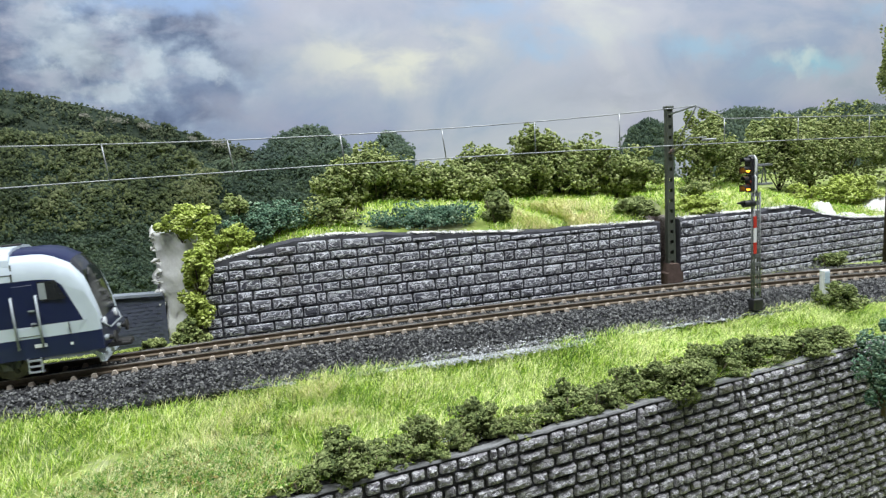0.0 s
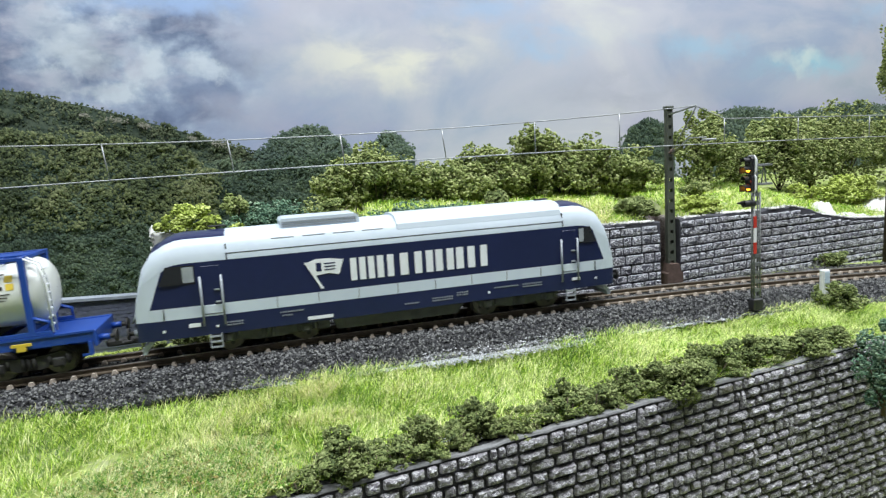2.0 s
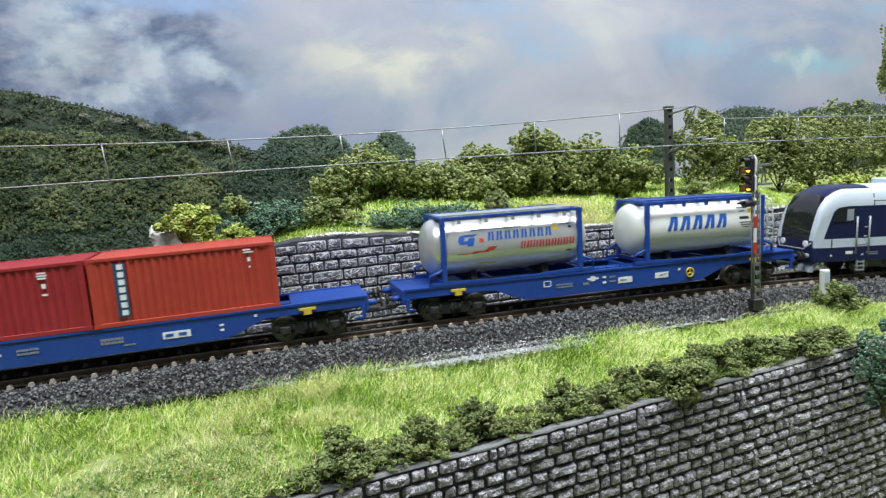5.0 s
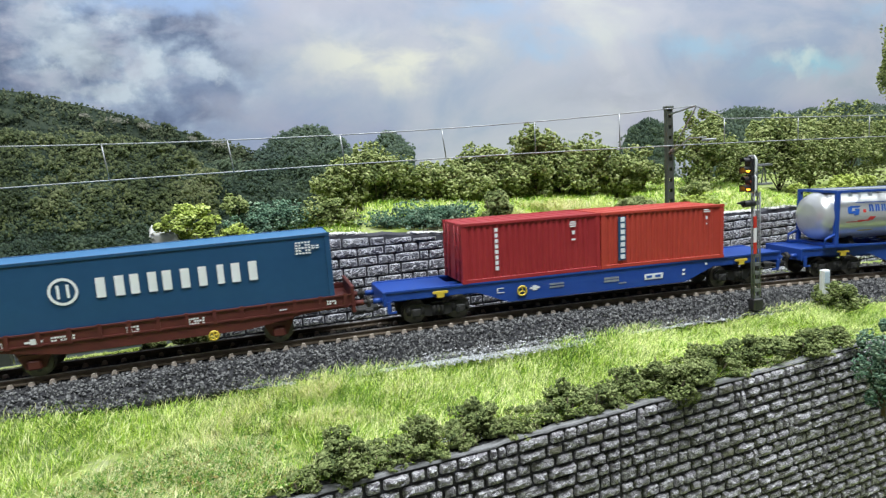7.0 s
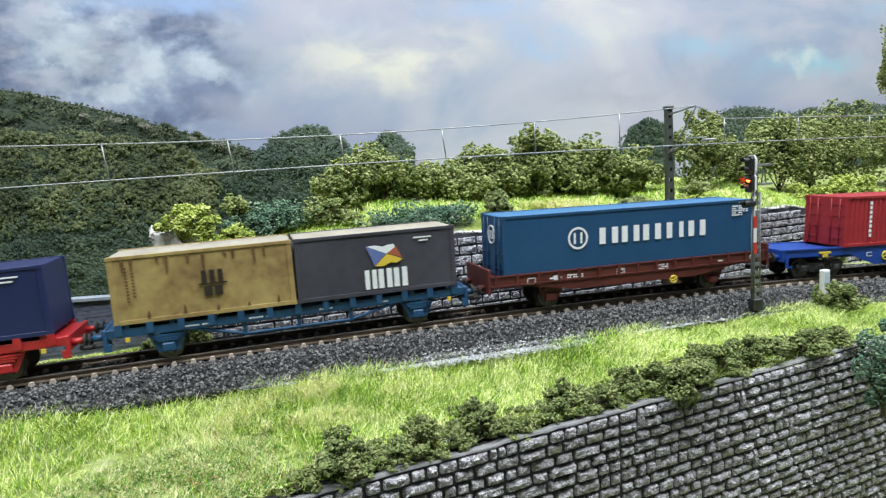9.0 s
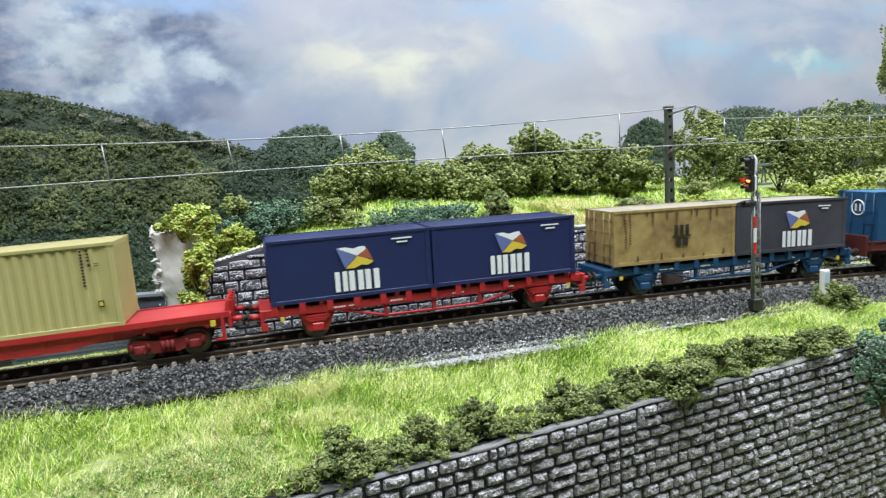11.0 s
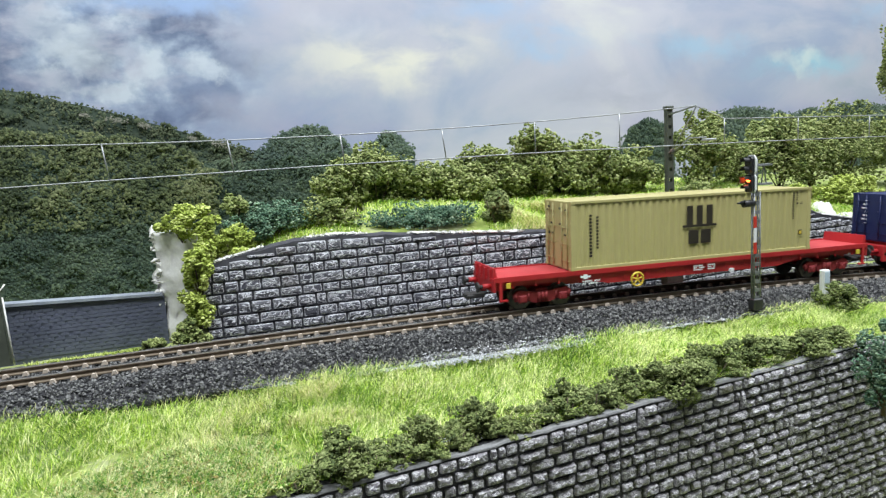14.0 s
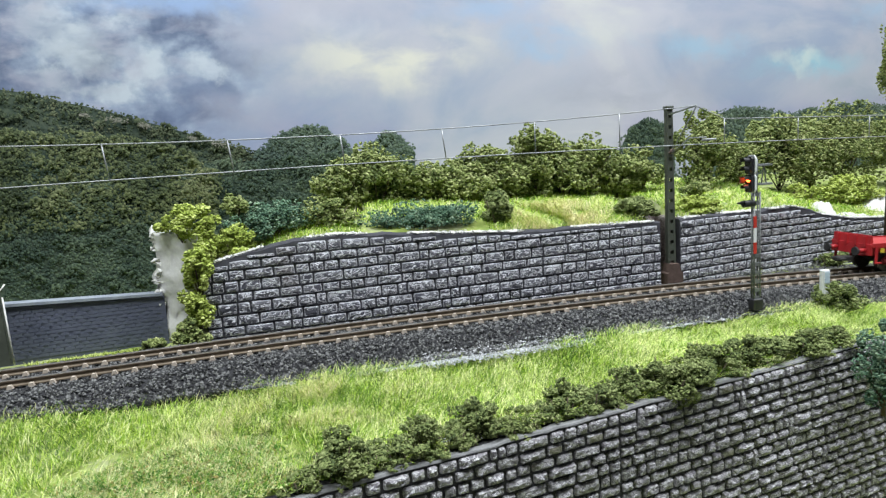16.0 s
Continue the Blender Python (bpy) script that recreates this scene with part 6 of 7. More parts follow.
    if turned:
        plate(thing, "number_plate", 0.0008, 0.0085, 0.0088, 0.0117, 0.0138, M["mark"], "white plate with plain bars")
        plate(thing, "number_plate", 0.0215, 0.0290, 0.0092, 0.0120, 0.0138, M["mark"], "white plate with plain bars")
        small_print(thing, [(0.0035, 0.0103, 0.0035, 0.0006), (0.0250, 0.0106, 0.0022, 0.0006), (0.0272, 0.0110, 0.0012, 0.0010)], 0.01395, M["faint"])
        small_print(thing, [(-0.0370, 0.0134, 0.0036, 0.0003), (-0.0370, 0.0110, 0.0036, 0.0003), (-0.0387, 0.0122, 0.0004, 0.0027), (-0.0353, 0.0122, 0.0004, 0.0027), (-0.0130, 0.0124, 0.0026, 0.0024), (-0.0130, 0.0124, 0.0060, 0.0009), (-0.0068, 0.0126, 0.0018, 0.0010), (-0.0068, 0.0100, 0.0020, 0.0010), (0.0355, 0.0126, 0.0014, 0.0012)], 0.0138, M["mark"])
        spots = [(-0.0320 + 0.0011 * k, 0.0112 - 0.0012 * r, 0.0008, 0.0007) for k in range(8) for r in range(2)] + [(-0.0178 + 0.0011 * k, 0.0104, 0.0008, 0.0012) for k in range(3)] + [(-0.0035 + 0.0011 * k, 0.0124 - 0.0022 * r, 0.0008, 0.0008) for k in range(3) for r in range(2)]
    else:
        small_print(thing, [(-0.0520, 0.0126, 0.0034, 0.0003), (-0.0520, 0.0106, 0.0034, 0.0003), (-0.0536, 0.0116, 0.0004, 0.0022), (-0.0350, 0.0112, 0.0022, 0.0022), (-0.0350, 0.0112, 0.0050, 0.0008), (0.0465, 0.0118, 0.0016, 0.0009), (0.0465, 0.0098, 0.0016, 0.0009), (0.0600, 0.0138, 0.0012, 0.0010)], 0.0138, M["mark"])
        plate(thing, "number_plate", 0.0240, 0.0345, 0.0090, 0.0118, 0.0138, M["mark"], "white plate with plain bars")
        small_print(thing, [(0.0265, 0.0104, 0.0030, 0.0012), (0.0315, 0.0104, 0.0030, 0.0012)], 0.01395, M["blue_ink"])
        spots = [(-0.0270 + 0.0011 * k, 0.0120 - 0.0014 * r, 0.0008, 0.0008) for k in range(7) for r in range(2)] + [(0.0020 + 0.0012 * k, 0.0118 - 0.0014 * r, 0.0009, 0.0010) for k in range(7) for r in range(2)] + [(0.0100 + 0.0011 * k, 0.0088, 0.0008, 0.0006) for k in range(4)]
    small_print(thing, spots, 0.0138, M["faint"], "fine_lettering")
    return rides(thing, at)


def make_tank(at, label, shell, walkway, letters, ladder=True):
    """A swap tank in an open blue frame."""
    thing = empty("tank_container", label=label, category="tank container", group="tank containers")
    zc, r, hl = 0.0327, 0.0131, 0.0406
    prof = [(-hl, 0.0), (-hl + 0.0004, 0.45), (-hl + 0.0014, 0.72), (-hl + 0.0032, 0.90), (-hl + 0.0055, 0.985), (-hl + 0.008, 1.0)]
    prof += [(-a, b) for a, b in prof[::-1]]
    seg = 40
    v, f = [], []
    for x, k in prof:
        for i in range(seg):
            a = 6.28319 * i / seg
            v.append((x, math.cos(a) * r * max(k, 0.02), zc + math.sin(a) * r * max(k, 0.02)))
    for i in range(len(prof) - 1):
        for j in range(seg):
            f.append((i * seg + j, (i + 1) * seg + j, (i + 1) * seg + (j + 1) % seg, i * seg + (j + 1) % seg))
    soup("tank_shell", v, f, shell, thing, smooth=True)
    for x in (-hl + 0.0085, hl - 0.0085):
        bm = bmesh.new()
        cyl(bm, (x - 0.0003, 0, zc), (x + 0.0003, 0, zc), r * 1.006, 40)
        part("weld_ring", bm, shell, thing)
    for d in (-1, 1):
        x = d * 0.0338
        bm = bmesh.new()
        for s in (-1, 1):
            box(bm, x - 0.0011, x + 0.0011, *sorted((s * 0.0119, s * 0.0141)), 0.0168, 0.0472, 0.0002)
        box(bm, x - 0.0010, x + 0.0010, -0.0130, 0.0130, 0.0459, 0.0472)
        box(bm, x - 0.0010, x + 0.0010, -0.0130, 0.0130, 0.0168, 0.0186)
        part("end_frame", bm, M["blue"], thing)
        bm = bmesh.new()
        for s in (-1, 1):
            tube(bm, [(x, s * 0.0132, 0.0240), (d * 0.0405, s * 0.0132, 0.0215), (d * 0.0405, s * 0.0132, 0.0172)], 0.0007)
            box(bm, *sorted((x, d * 0.0410)), *sorted((s * 0.0122, s * 0.0140)), 0.0168, 0.0182)
        box(bm, d * 0.0405 - 0.0006, d * 0.0405 + 0.0006, -0.0132, 0.0132, 0.0208, 0.0222)
        part("end_bracket", bm, M["blue"], thing)
    for s in (-1, 1):
        bm = bmesh.new()
        box(bm, -0.0338, 0.0338, *sorted((s * 0.0128, s * 0.0141)), 0.0459, 0.0472, 0.0001)
        part("top_rail", bm, M["blue"], thing)
        bm = bmesh.new()
        prism(bm, [(-0.0338, 0.0168), (0.0338, 0.0168), (0.0338, 0.0186), (0.020, 0.0180), (0.010, 0.0176), (-0.010, 0.0176), (-0.020, 0.0180), (-0.0338, 0.0186)], "y", *sorted((s * 0.0129, s * 0.0141)))
        part("bottom_rail", bm, M["blue"], thing)
    bm = bmesh.new()
    box(bm, -0.0335, 0.0335, -0.0062, 0.0062, 0.0466, 0.0474)
    for k in range(5):
        x = -0.026 + 0.013 * k
        box(bm, x - 0.0005, x + 0.0005, -0.0138, 0.0138, 0.0450, 0.0470)
        box(bm, x - 0.0006, x + 0.0006, -0.0140, -0.0125, 0.0438, 0.0470)
    part("walkway", bm, walkway, thing)
    if ladder:
        bm = bmesh.new()
        for s in (-0.0135, -0.0095):
            tube(bm, [(0.0412, s, 0.0175), (0.0408, s, 0.0360), (0.0392, s, 0.0440), (0.0340, s, 0.0470)], 0.0004)
        for k in range(8):
            z = 0.0200 + 0.0031 * k
            box(bm, 0.0402, 0.0410, -0.0135, -0.0095, z, z + 0.0006)
        part("ladder", bm, M["mark"], thing, "pale end ladder")
    for x in (-0.018, 0.018):
        bm = bmesh.new()
        prism(bm, [(-0.0090, 0.0168), (0.0090, 0.0168), (0.0065, 0.0218), (-0.0065, 0.0218)], "x", x - 0.0014, x + 0.0014)
        part("saddle", bm, M["dark"], thing)
    # plain shapes for the lettering follow the shell
    def on_shell(name, rows, mat):
        bm = bmesh.new()
        for x0, x1, z0, z1, slant in rows:
            n = 5
            for sgn in (-1, 1):
                quads = []
                for i in range(n + 1):
                    k = i / n
                    z = z0 + (z1 - z0) * k
                    yy = sgn * (math.sqrt(max(0, r * r - (z - zc) ** 2)) + 0.00012)
                    o = slant * k
                    xa, xb = (x0 + o, x1 + o) if sgn < 0 else (-(x1 + o), -(x0 + o))
                    quads.append((bm.verts.new((xa, yy, z)), bm.verts.new((xb, yy, z))))
                for (a, b), (c, d) in zip(quads, quads[1:]):
                    fc = bm.faces.new((a, b, d, c) if sgn < 0 else (b, a, c, d))
        return part(name, bm, mat, thing)
    letters(on_shell)
    return rides(thing, at)


def letters_blue(on_shell):
    rows = []
    for k in range(5):
        x = -0.0225 + 0.0072 * k
        rows += [(x, x + 0.0021, 0.0320, 0.0388, 0.0030), (x + 0.0036, x + 0.0057, 0.0320, 0.0388, 0.0012)]
    on_shell("name_lettering", rows, M["blue_ink"])
    on_shell("small_lettering", [(0.0205, 0.0265, 0.0408, 0.0413, 0), (0.0212, 0.0245, 0.0392, 0.0396, 0), (0.0205, 0.0262, 0.0355, 0.0368, 0), (0.0205, 0.0285, 0.0336, 0.0340, 0), (0.0215, 0.0275, 0.0324, 0.0328, 0), (0.0225, 0.0265, 0.0312, 0.0316, 0)], M["black_ink"])
    on_shell("hazard_plate", [(0.0268, 0.0296, 0.0383, 0.0406, 0), (0.0272, 0.0300, 0.0353, 0.0377, 0)], M["yellow"])


def letters_two(on_shell):
    rows = []
    for k in range(8):
        x = -0.0125 + 0.0041 * k
        rows += [(x, x + 0.0011, 0.0352, 0.0390, 0.0008), (x + 0.0019, x + 0.0030, 0.0352, 0.0390, 0.0003)]
    on_shell("name_lettering", rows, M["blue_ink"])
    rows = []
    for k in range(9):
        x = 0.0035 + 0.0031 * k
        rows += [(x, x + 0.0009, 0.0302, 0.0336, 0.0004), (x + 0.0015, x + 0.0023, 0.0302, 0.0336, 0.0004)]
    rows += [(-0.0270, -0.0170, 0.0298, 0.0302, 0), (-0.0200, -0.0120, 0.0301, 0.0308, 0), (-0.0140, -0.0100, 0.0306, 0.0325, 0.002), (-0.0165, -0.0145, 0.0348, 0.0365, 0)]
    on_shell("trade_lettering", rows, M["red_ink"])
    on_shell("swoosh_mark", [(-0.0260, -0.0190, 0.0375, 0.0385, 0.002), (-0.0268, -0.0240, 0.0355, 0.0382, 0.001), (-0.0262, -0.0205, 0.0345, 0.0358, 0), (-0.0225, -0.0195, 0.0335, 0.0370, 0.001), (-0.0200, 0.0050, 0.0400, 0.0404, 0.0)], M["blue_ink"])
    on_shell("hazard_plate", [(0.0200, 0.0235, 0.0375, 0.0384, 0), (0.0206, 0.0229, 0.0384, 0.0394, 0), (0.0212, 0.0222, 0.0394, 0.0402, 0), (-0.0175, -0.0080, 0.0245, 0.0252, 0.001)], M["yellow"])
    on_shell("small_lettering", [(0.0245, 0.0300, 0.0396, 0.0400, 0), (0.0285, 0.0300, 0.0378, 0.0388, 0), (0.0275, 0.0300, 0.0270, 0.0276, 0)], M["black_ink"])


def make_container(at, label, length, z0, z1, mat, corrugated=True, roof=None, pitch=0.0030, deep=0.00045, end=-1, group=""):
    """A box container: pressed sides and ends, corner posts and castings, doors at the rear."""
    thing = empty("container", label=label, category="container", group=group)
    hl, hw = length / 2, 0.0140
    roof = roof or mat
    bm = bmesh.new()
    prof = []
    if corrugated:
        n = int((length - 0.004) / pitch)
        for i in range(n):
            x = -hl + 0.002 + pitch * i
            prof += [(x, 0), (x + pitch * 0.32, 0), (x + pitch * 0.5, deep), (x + pitch * 0.82, deep)]
        prof.append((hl - 0.002, 0))
    else:
        prof = [(-hl + 0.002, 0), (hl - 0.002, 0)]
    for s in (-1, 1):
        lo = [bm.verts.new((x, s * (hw - 0.0003 - d), z0 + 0.0015)) for x, d in prof]
        hi = [bm.verts.new((x, s * (hw - 0.0003 - d), z1 - 0.0011)) for x, d in prof]
        for i in range(len(prof) - 1):
            q = (lo[i], lo[i + 1], hi[i + 1], hi[i])
            bm.faces.new(q if s < 0 else q[::-1])
    part("side_wall", bm, mat, thing)
    bm = bmesh.new()
    box(bm, -hl + 0.0006, hl - 0.0006, -hw + 0.0010, hw - 0.0010, z0, z0 + 0.0012)
    part("floor_frame", bm, mat, thing)
    bm = bmesh.new()
    top = [(-hl + 0.0004, z1 - 0.0003)]
    n = int(length / 0.006) - 1
    for i in range(n if corrugated else 0):
        x = -hl + 0.005 + 0.006 * i
        top += [(x, z1 - 0.0003), (x + 0.0006, z1), (x + 0.0028, z1), (x + 0.0034, z1 - 0.0003)]
    top += [(hl - 0.0004, z1 - 0.0003)]
    prism(bm, [(-hl + 0.0004, z1 - 0.0008)] + top + [(hl - 0.0004, z1 - 0.0008)], "y", -hw + 0.0003, hw - 0.0003)
    part("roof", bm, roof, thing)
    for s in (-1, 1):
        bm = bmesh.new()
        box(bm, -hl, hl, *sorted((s * (hw - 0.0008), s * hw)), z1 - 0.0013, z1, 0.0001)
        box(bm, -hl, hl, *sorted((s * (hw - 0.0008), s * hw)), z0, z0 + 0.0017, 0.0001)
        part("side_rail", bm, mat, thing)
        for d in (-1, 1):
            bm = bmesh.new()
            box(bm, *sorted((d * (hl - 0.0022), d * (hl + 0.00005))), *sorted((s * (hw - 0.0015), s * (hw + 0.00005))), z0, z1, 0.0002)
            for zz in (z0, z1 - 0.0014):
                box(bm, *sorted((d * (hl - 0.0021), d * (hl + 0.0002))), *sorted((s * (hw - 0.0018), s * (hw + 0.0002))), zz, zz + 0.0014)
            part("corner_post", bm, mat, thing)
    for d in (-1, 1):
        bm = bmesh.new()
        box(bm, *sorted((d * (hl - 0.0010), d * (hl - 0.0002))), -hw + 0.0012, hw - 0.0012, z0 + 0.0006, z1 - 0.0006)
        part("end_wall" if d != end else "door_leaf", bm, mat, thing)
        for k in range(8 if d != end and corrugated else 0):
            yy = -hw + 0.0025 + 0.0030 * k
            bm = bmesh.new()
            box(bm, *sorted((d * (hl - 0.0003), d * (hl + 0.0001))), yy, yy + 0.0014, z0 + 0.002, z1 - 0.002)
            part("end_rib", bm, mat, thing)
    bm = bmesh.new()
    x = end * hl
    for yy in (-0.0102, -0.0046, 0.0046, 0.0102):
        cyl(bm, (x + end * 0.0002, yy, z0 + 0.0012), (x + end * 0.0002, yy, z1 - 0.0012), 0.00028, 6)
    for k in range(4):
        zz = z0 + 0.0045 + (z1 - z0 - 0.009) * k / 3
        for yy in (-0.0074, 0.0074):
            box(bm, *sorted((x, x + end * 0.0003)), yy - 0.0050, yy + 0.0050, zz - 0.0002, zz + 0.0002)
    part("lock_bar", bm, mat, thing)
    return rides(thing, at)


def crest_m(c, x, zt, h, y):
    """The dark emblem: three upright bars on a bar, over two block shapes."""
    w = h * 0.95
    bm = bmesh.new()
    for sgn in (-1, 1):
        def b(x0, x1, z0, z1):
            xa, xb = (x + x0, x + x1) if sgn < 0 else (-(x + x1), -(x + x0))
            box(bm, xa, xb, *sorted((sgn * y, sgn * (y + 0.00016))), z0, z1)
        for k in range(3):
            b(-w * 0.42 + w * 0.32 * k, -w * 0.42 + w * 0.32 * k + w * 0.19, zt - h * 0.50, zt)
        b(-w * 0.55, w * 0.55, zt - h * 0.56, zt - h * 0.50)
        for k in (-0.36, 0.04):
            b(w * k, w * (k + 0.32), zt - h, zt - h * 0.64)
    return part("emblem", bm, M["black_ink"], c, "dark brown block emblem")


def flag_mark(c, x, z, s, y):
    """A waving flag in four plain colour fields over a white block line."""
    for name, mt, o in (("flag_white", "mark", [(-1.0, 0.96), (-0.55, 1.02), (-0.1, 0.84), (0.25, 0.98), (0.55, 1.0), (0.62, 0.70), (0.10, 0.14)]), ("flag_blue", "flag_blue", [(-1.05, 0.98), (0.08, 0.15), (-0.62, -0.95)]), ("flag_red", "flag_red", [(0.66, 0.76), (0.98, -0.35), (0.12, 0.16)]), ("flag_yellow", "yellow", [(0.10, 0.10), (0.55, -0.15), (1.02, -0.50), (0.66, -0.82), (0.30, -0.72), (-0.10, -1.02), (-0.60, -0.98)])):
        plate(c, name, 0, 0, 0, 0, y + 0.0001, M[mt], outline=[(x + s * a, z + s * 0.60 * b) for a, b in o])


def make_axle_wagon(at, label, mat, group):
    """A two-axle flat wagon with truss rods."""
    thing = empty("flat_wagon", label=label, category="freight wagon", group=group)
    for s in (-1, 1):
        bm = bmesh.new()
        box(bm, -0.0740, 0.0740, *sorted((s * 0.0112, s * 0.0128)), 0.0114, 0.0149, 0.0002)
        for k in range(13):
            x = -0.069 + 0.0115 * k
            box(bm, x - 0.0013, x + 0.0013, *sorted((s * 0.0124, s * 0.0138)), 0.0124, 0.0167)
        part("side_sill", bm, mat, thing)
        bm = bmesh.new()
        tube(bm, [(-0.042, s * 0.0118, 0.0116), (-0.022, s * 0.0118, 0.0066), (0.022, s * 0.0118, 0.0066), (0.042, s * 0.0118, 0.0116)], 0.0007)
        for x in (-0.022, 0.0, 0.022):
            box(bm, x - 0.0008, x + 0.0008, *sorted((s * 0.0111, s * 0.0125)), 0.0063, 0.0116)
        part("truss_rod", bm, mat, thing)
        for d in (-1, 1):
            bm = bmesh.new()
            x = d * 0.0517
            prism(bm, [(x - 0.0078, 0.0116), (x - 0.0038, 0.0036), (x + 0.0038, 0.0036), (x + 0.0078, 0.0116), (x + 0.0056, 0.0116), (x + 0.0024, 0.0078), (x - 0.0024, 0.0078), (x - 0.0056, 0.0116)], "y", *sorted((s * 0.0112, s * 0.0120)))
            part("axle_guard", bm, mat, thing)
            bm = bmesh.new()
            box(bm, x - 0.0026, x + 0.0026, *sorted((s * 0.0116, s * 0.0132)), 0.0036, 0.0074, 0.0006)
            for q in range(3):
                box(bm, x - 0.0062 + q * 0.0012, x + 0.0062 - q * 0.0012, *sorted((s * 0.0118, s * 0.0130)), 0.0100 - 0.0010 * q, 0.0108 - 0.0010 * q)
            part("axle_box", bm, mat, thing)
    bm = bmesh.new()
    box(bm, -0.0735, 0.0735, -0.0112, 0.0112, 0.0132, 0.0148)
    box(bm, -0.0735, 0.0735, -0.0030, 0.0030, 0.0095, 0.0133)
    for k in range(9):
        x = -0.066 + 0.0165 * k
        box(bm, x - 0.001, x + 0.001, -0.0128, 0.0128, 0.0147, 0.0166)
    part("floor_frame", bm, mat, thing)
    for d in (-1, 1):
        bm = bmesh.new()
        box(bm, *sorted((d * 0.0735, d * 0.0750)), -0.0138, 0.0138, 0.0092, 0.0152, 0.0002)
        for s in (-1, 1):
            box(bm, d * 0.0735 - 0.0014, d * 0.0735 + 0.0014, *sorted((s * 0.0126, s * 0.0140)), 0.0066, 0.0096)
        part("headstock", bm, mat, thing)
        buffers(thing, d * 0.0748, mat, 0.0120, d, 0.0072)
        wheelset(thing, d * 0.0517)
        for s in (-1, 1):
            bm = bmesh.new()
            box(bm, d * 0.066 - 0.0008, d * 0.066 + 0.0008, *sorted((s * 0.0136, s * 0.0142)), 0.0098, 0.0115)
            part("brake_lever", bm, M["yellow"], thing)
    small_print(thing, fine_print([(-0.040, 0.0130, 0.010, 0.0010), (-0.016, 0.0130, 0.008, 0.0010), (0.012, 0.0130, 0.007, 0.0010), (0.036, 0.0130, 0.005, 0.0010)]), 0.0129, M["mark"])
    return rides(thing, at)


def make_brown_wagon(at):
    """The oxide-red two-axle wagon with dropped side boards."""
    thing = empty("flat_wagon", label="oxide red two-axle wagon with low ribbed sides", category="freight wagon")
    for s in (-1, 1):
        bm = bmesh.new()
        prism(bm, [(-0.0770, 0.0180), (-0.0770, 0.0132), (-0.0560, 0.0120), (-0.0340, 0.0086), (0.0340, 0.0086), (0.0560, 0.0120), (0.0770, 0.0132), (0.0770, 0.0180)], "y", *sorted((s * 0.0132, s * 0.0146)))
        part("side_board", bm, M["brown_red"], thing)
        bm = bmesh.new()
        for k in range(15):
            x = -0.074 + 0.01057 * k
            box(bm, x - 0.0007, x + 0.0007, *sorted((s * 0.0144, s * 0.0152)), 0.0128, 0.0186)
        box(bm, -0.0770, 0.0770, *sorted((s * 0.0140, s * 0.0151)), 0.0132, 0.0138)
        box(bm, -0.0770, 0.0770, *sorted((s * 0.0140, s * 0.0150)), 0.0176, 0.0182)
        part("stake", bm, M["brown_red"], thing)
        for d in (-1, 1):
            x = d * 0.0455
            bm = bmesh.new()
            prism(bm, [(x - 0.0075, 0.0125), (x - 0.0035, 0.0040), (x + 0.0035, 0.0040), (x + 0.0075, 0.0125)], "y", *sorted((s * 0.0112, s * 0.0120)))
            part("axle_guard", bm, M["brown_red"], thing)
            bm = bmesh.new()
            box(bm, x - 0.0026, x + 0.0026, *sorted((s * 0.0118, s * 0.0134)), 0.0036, 0.0074, 0.0006)
            for q in range(3):
                box(bm, x - 0.0070 + q * 0.0012, x + 0.0070 - q * 0.0012, *sorted((s * 0.0118, s * 0.0132)), 0.0112 - 0.0012 * q, 0.0121 - 0.0012 * q)
            part("axle_box", bm, M["brown_red"], thing)
    bm = bmesh.new()
    box(bm, -0.0765, 0.0765, -0.0132, 0.0132, 0.0148, 0.0160)
    box(bm, -0.0765, 0.0765, -0.0040, 0.0040, 0.0100, 0.0150)
    part("floor", bm, M["brown_red"], thing)
    for d in (-1, 1):
        bm = bmesh.new()
        box(bm, *sorted((d * 0.0765, d * 0.0780)), -0.0150, 0.0150, 0.0100, 0.0215, 0.0002)
        part("end_board", bm, M["brown_red"], thing)
        buffers(thing, d * 0.0778, M["brown_red"], 0.0128, d, 0.0072)
        wheelset(thing, d * 0.0455, 0.0056, 0.0056)
    bm = bmesh.new()
    for s in (-1, 1):
        x = 0.0200 * (1 if s < 0 else -1)
        ring = [Vector((x + math.cos(k * 0.3491) * 0.0018, s * 0.0152, 0.0082 + math.sin(k * 0.3491) * 0.0018)) for k in range(18)]
        tube(bm, ring + ring[:1], 0.0004)
        for k in (1, 5, 10, 14):
            cyl(bm, (x, s * 0.0152, 0.0082), ring[k], 0.0004, 5)
        cyl(bm, (x, s * 0.0120, 0.0082), (x, s * 0.0152, 0.0082), 0.0005, 8)
    part("hand_wheel", bm, M["yellow"], thing, "yellow brake hand wheel")
    small_print(thing, fine_print([(-0.0340, 0.0150, 0.0085, 0.0022), (-0.0095, 0.0148, 0.0048, 0.0032), (0.0135, 0.0150, 0.0075, 0.0030), (0.0680, 0.0155, 0.0040, 0.0020), (0.0480, 0.0150, 0.0030, 0.0010)]) + [(-0.0440, 0.0148, 0.0024, 0.0024), (-0.0440, 0.0148, 0.0062, 0.0008), (-0.0565, 0.0158, 0.0040, 0.0003), (-0.0565, 0.0132, 0.0040, 0.0003), (-0.0584, 0.0145, 0.0003, 0.0026), (-0.0546, 0.0145, 0.0003, 0.0026)], 0.01465, M["mark"])
    return rides(thing, at)


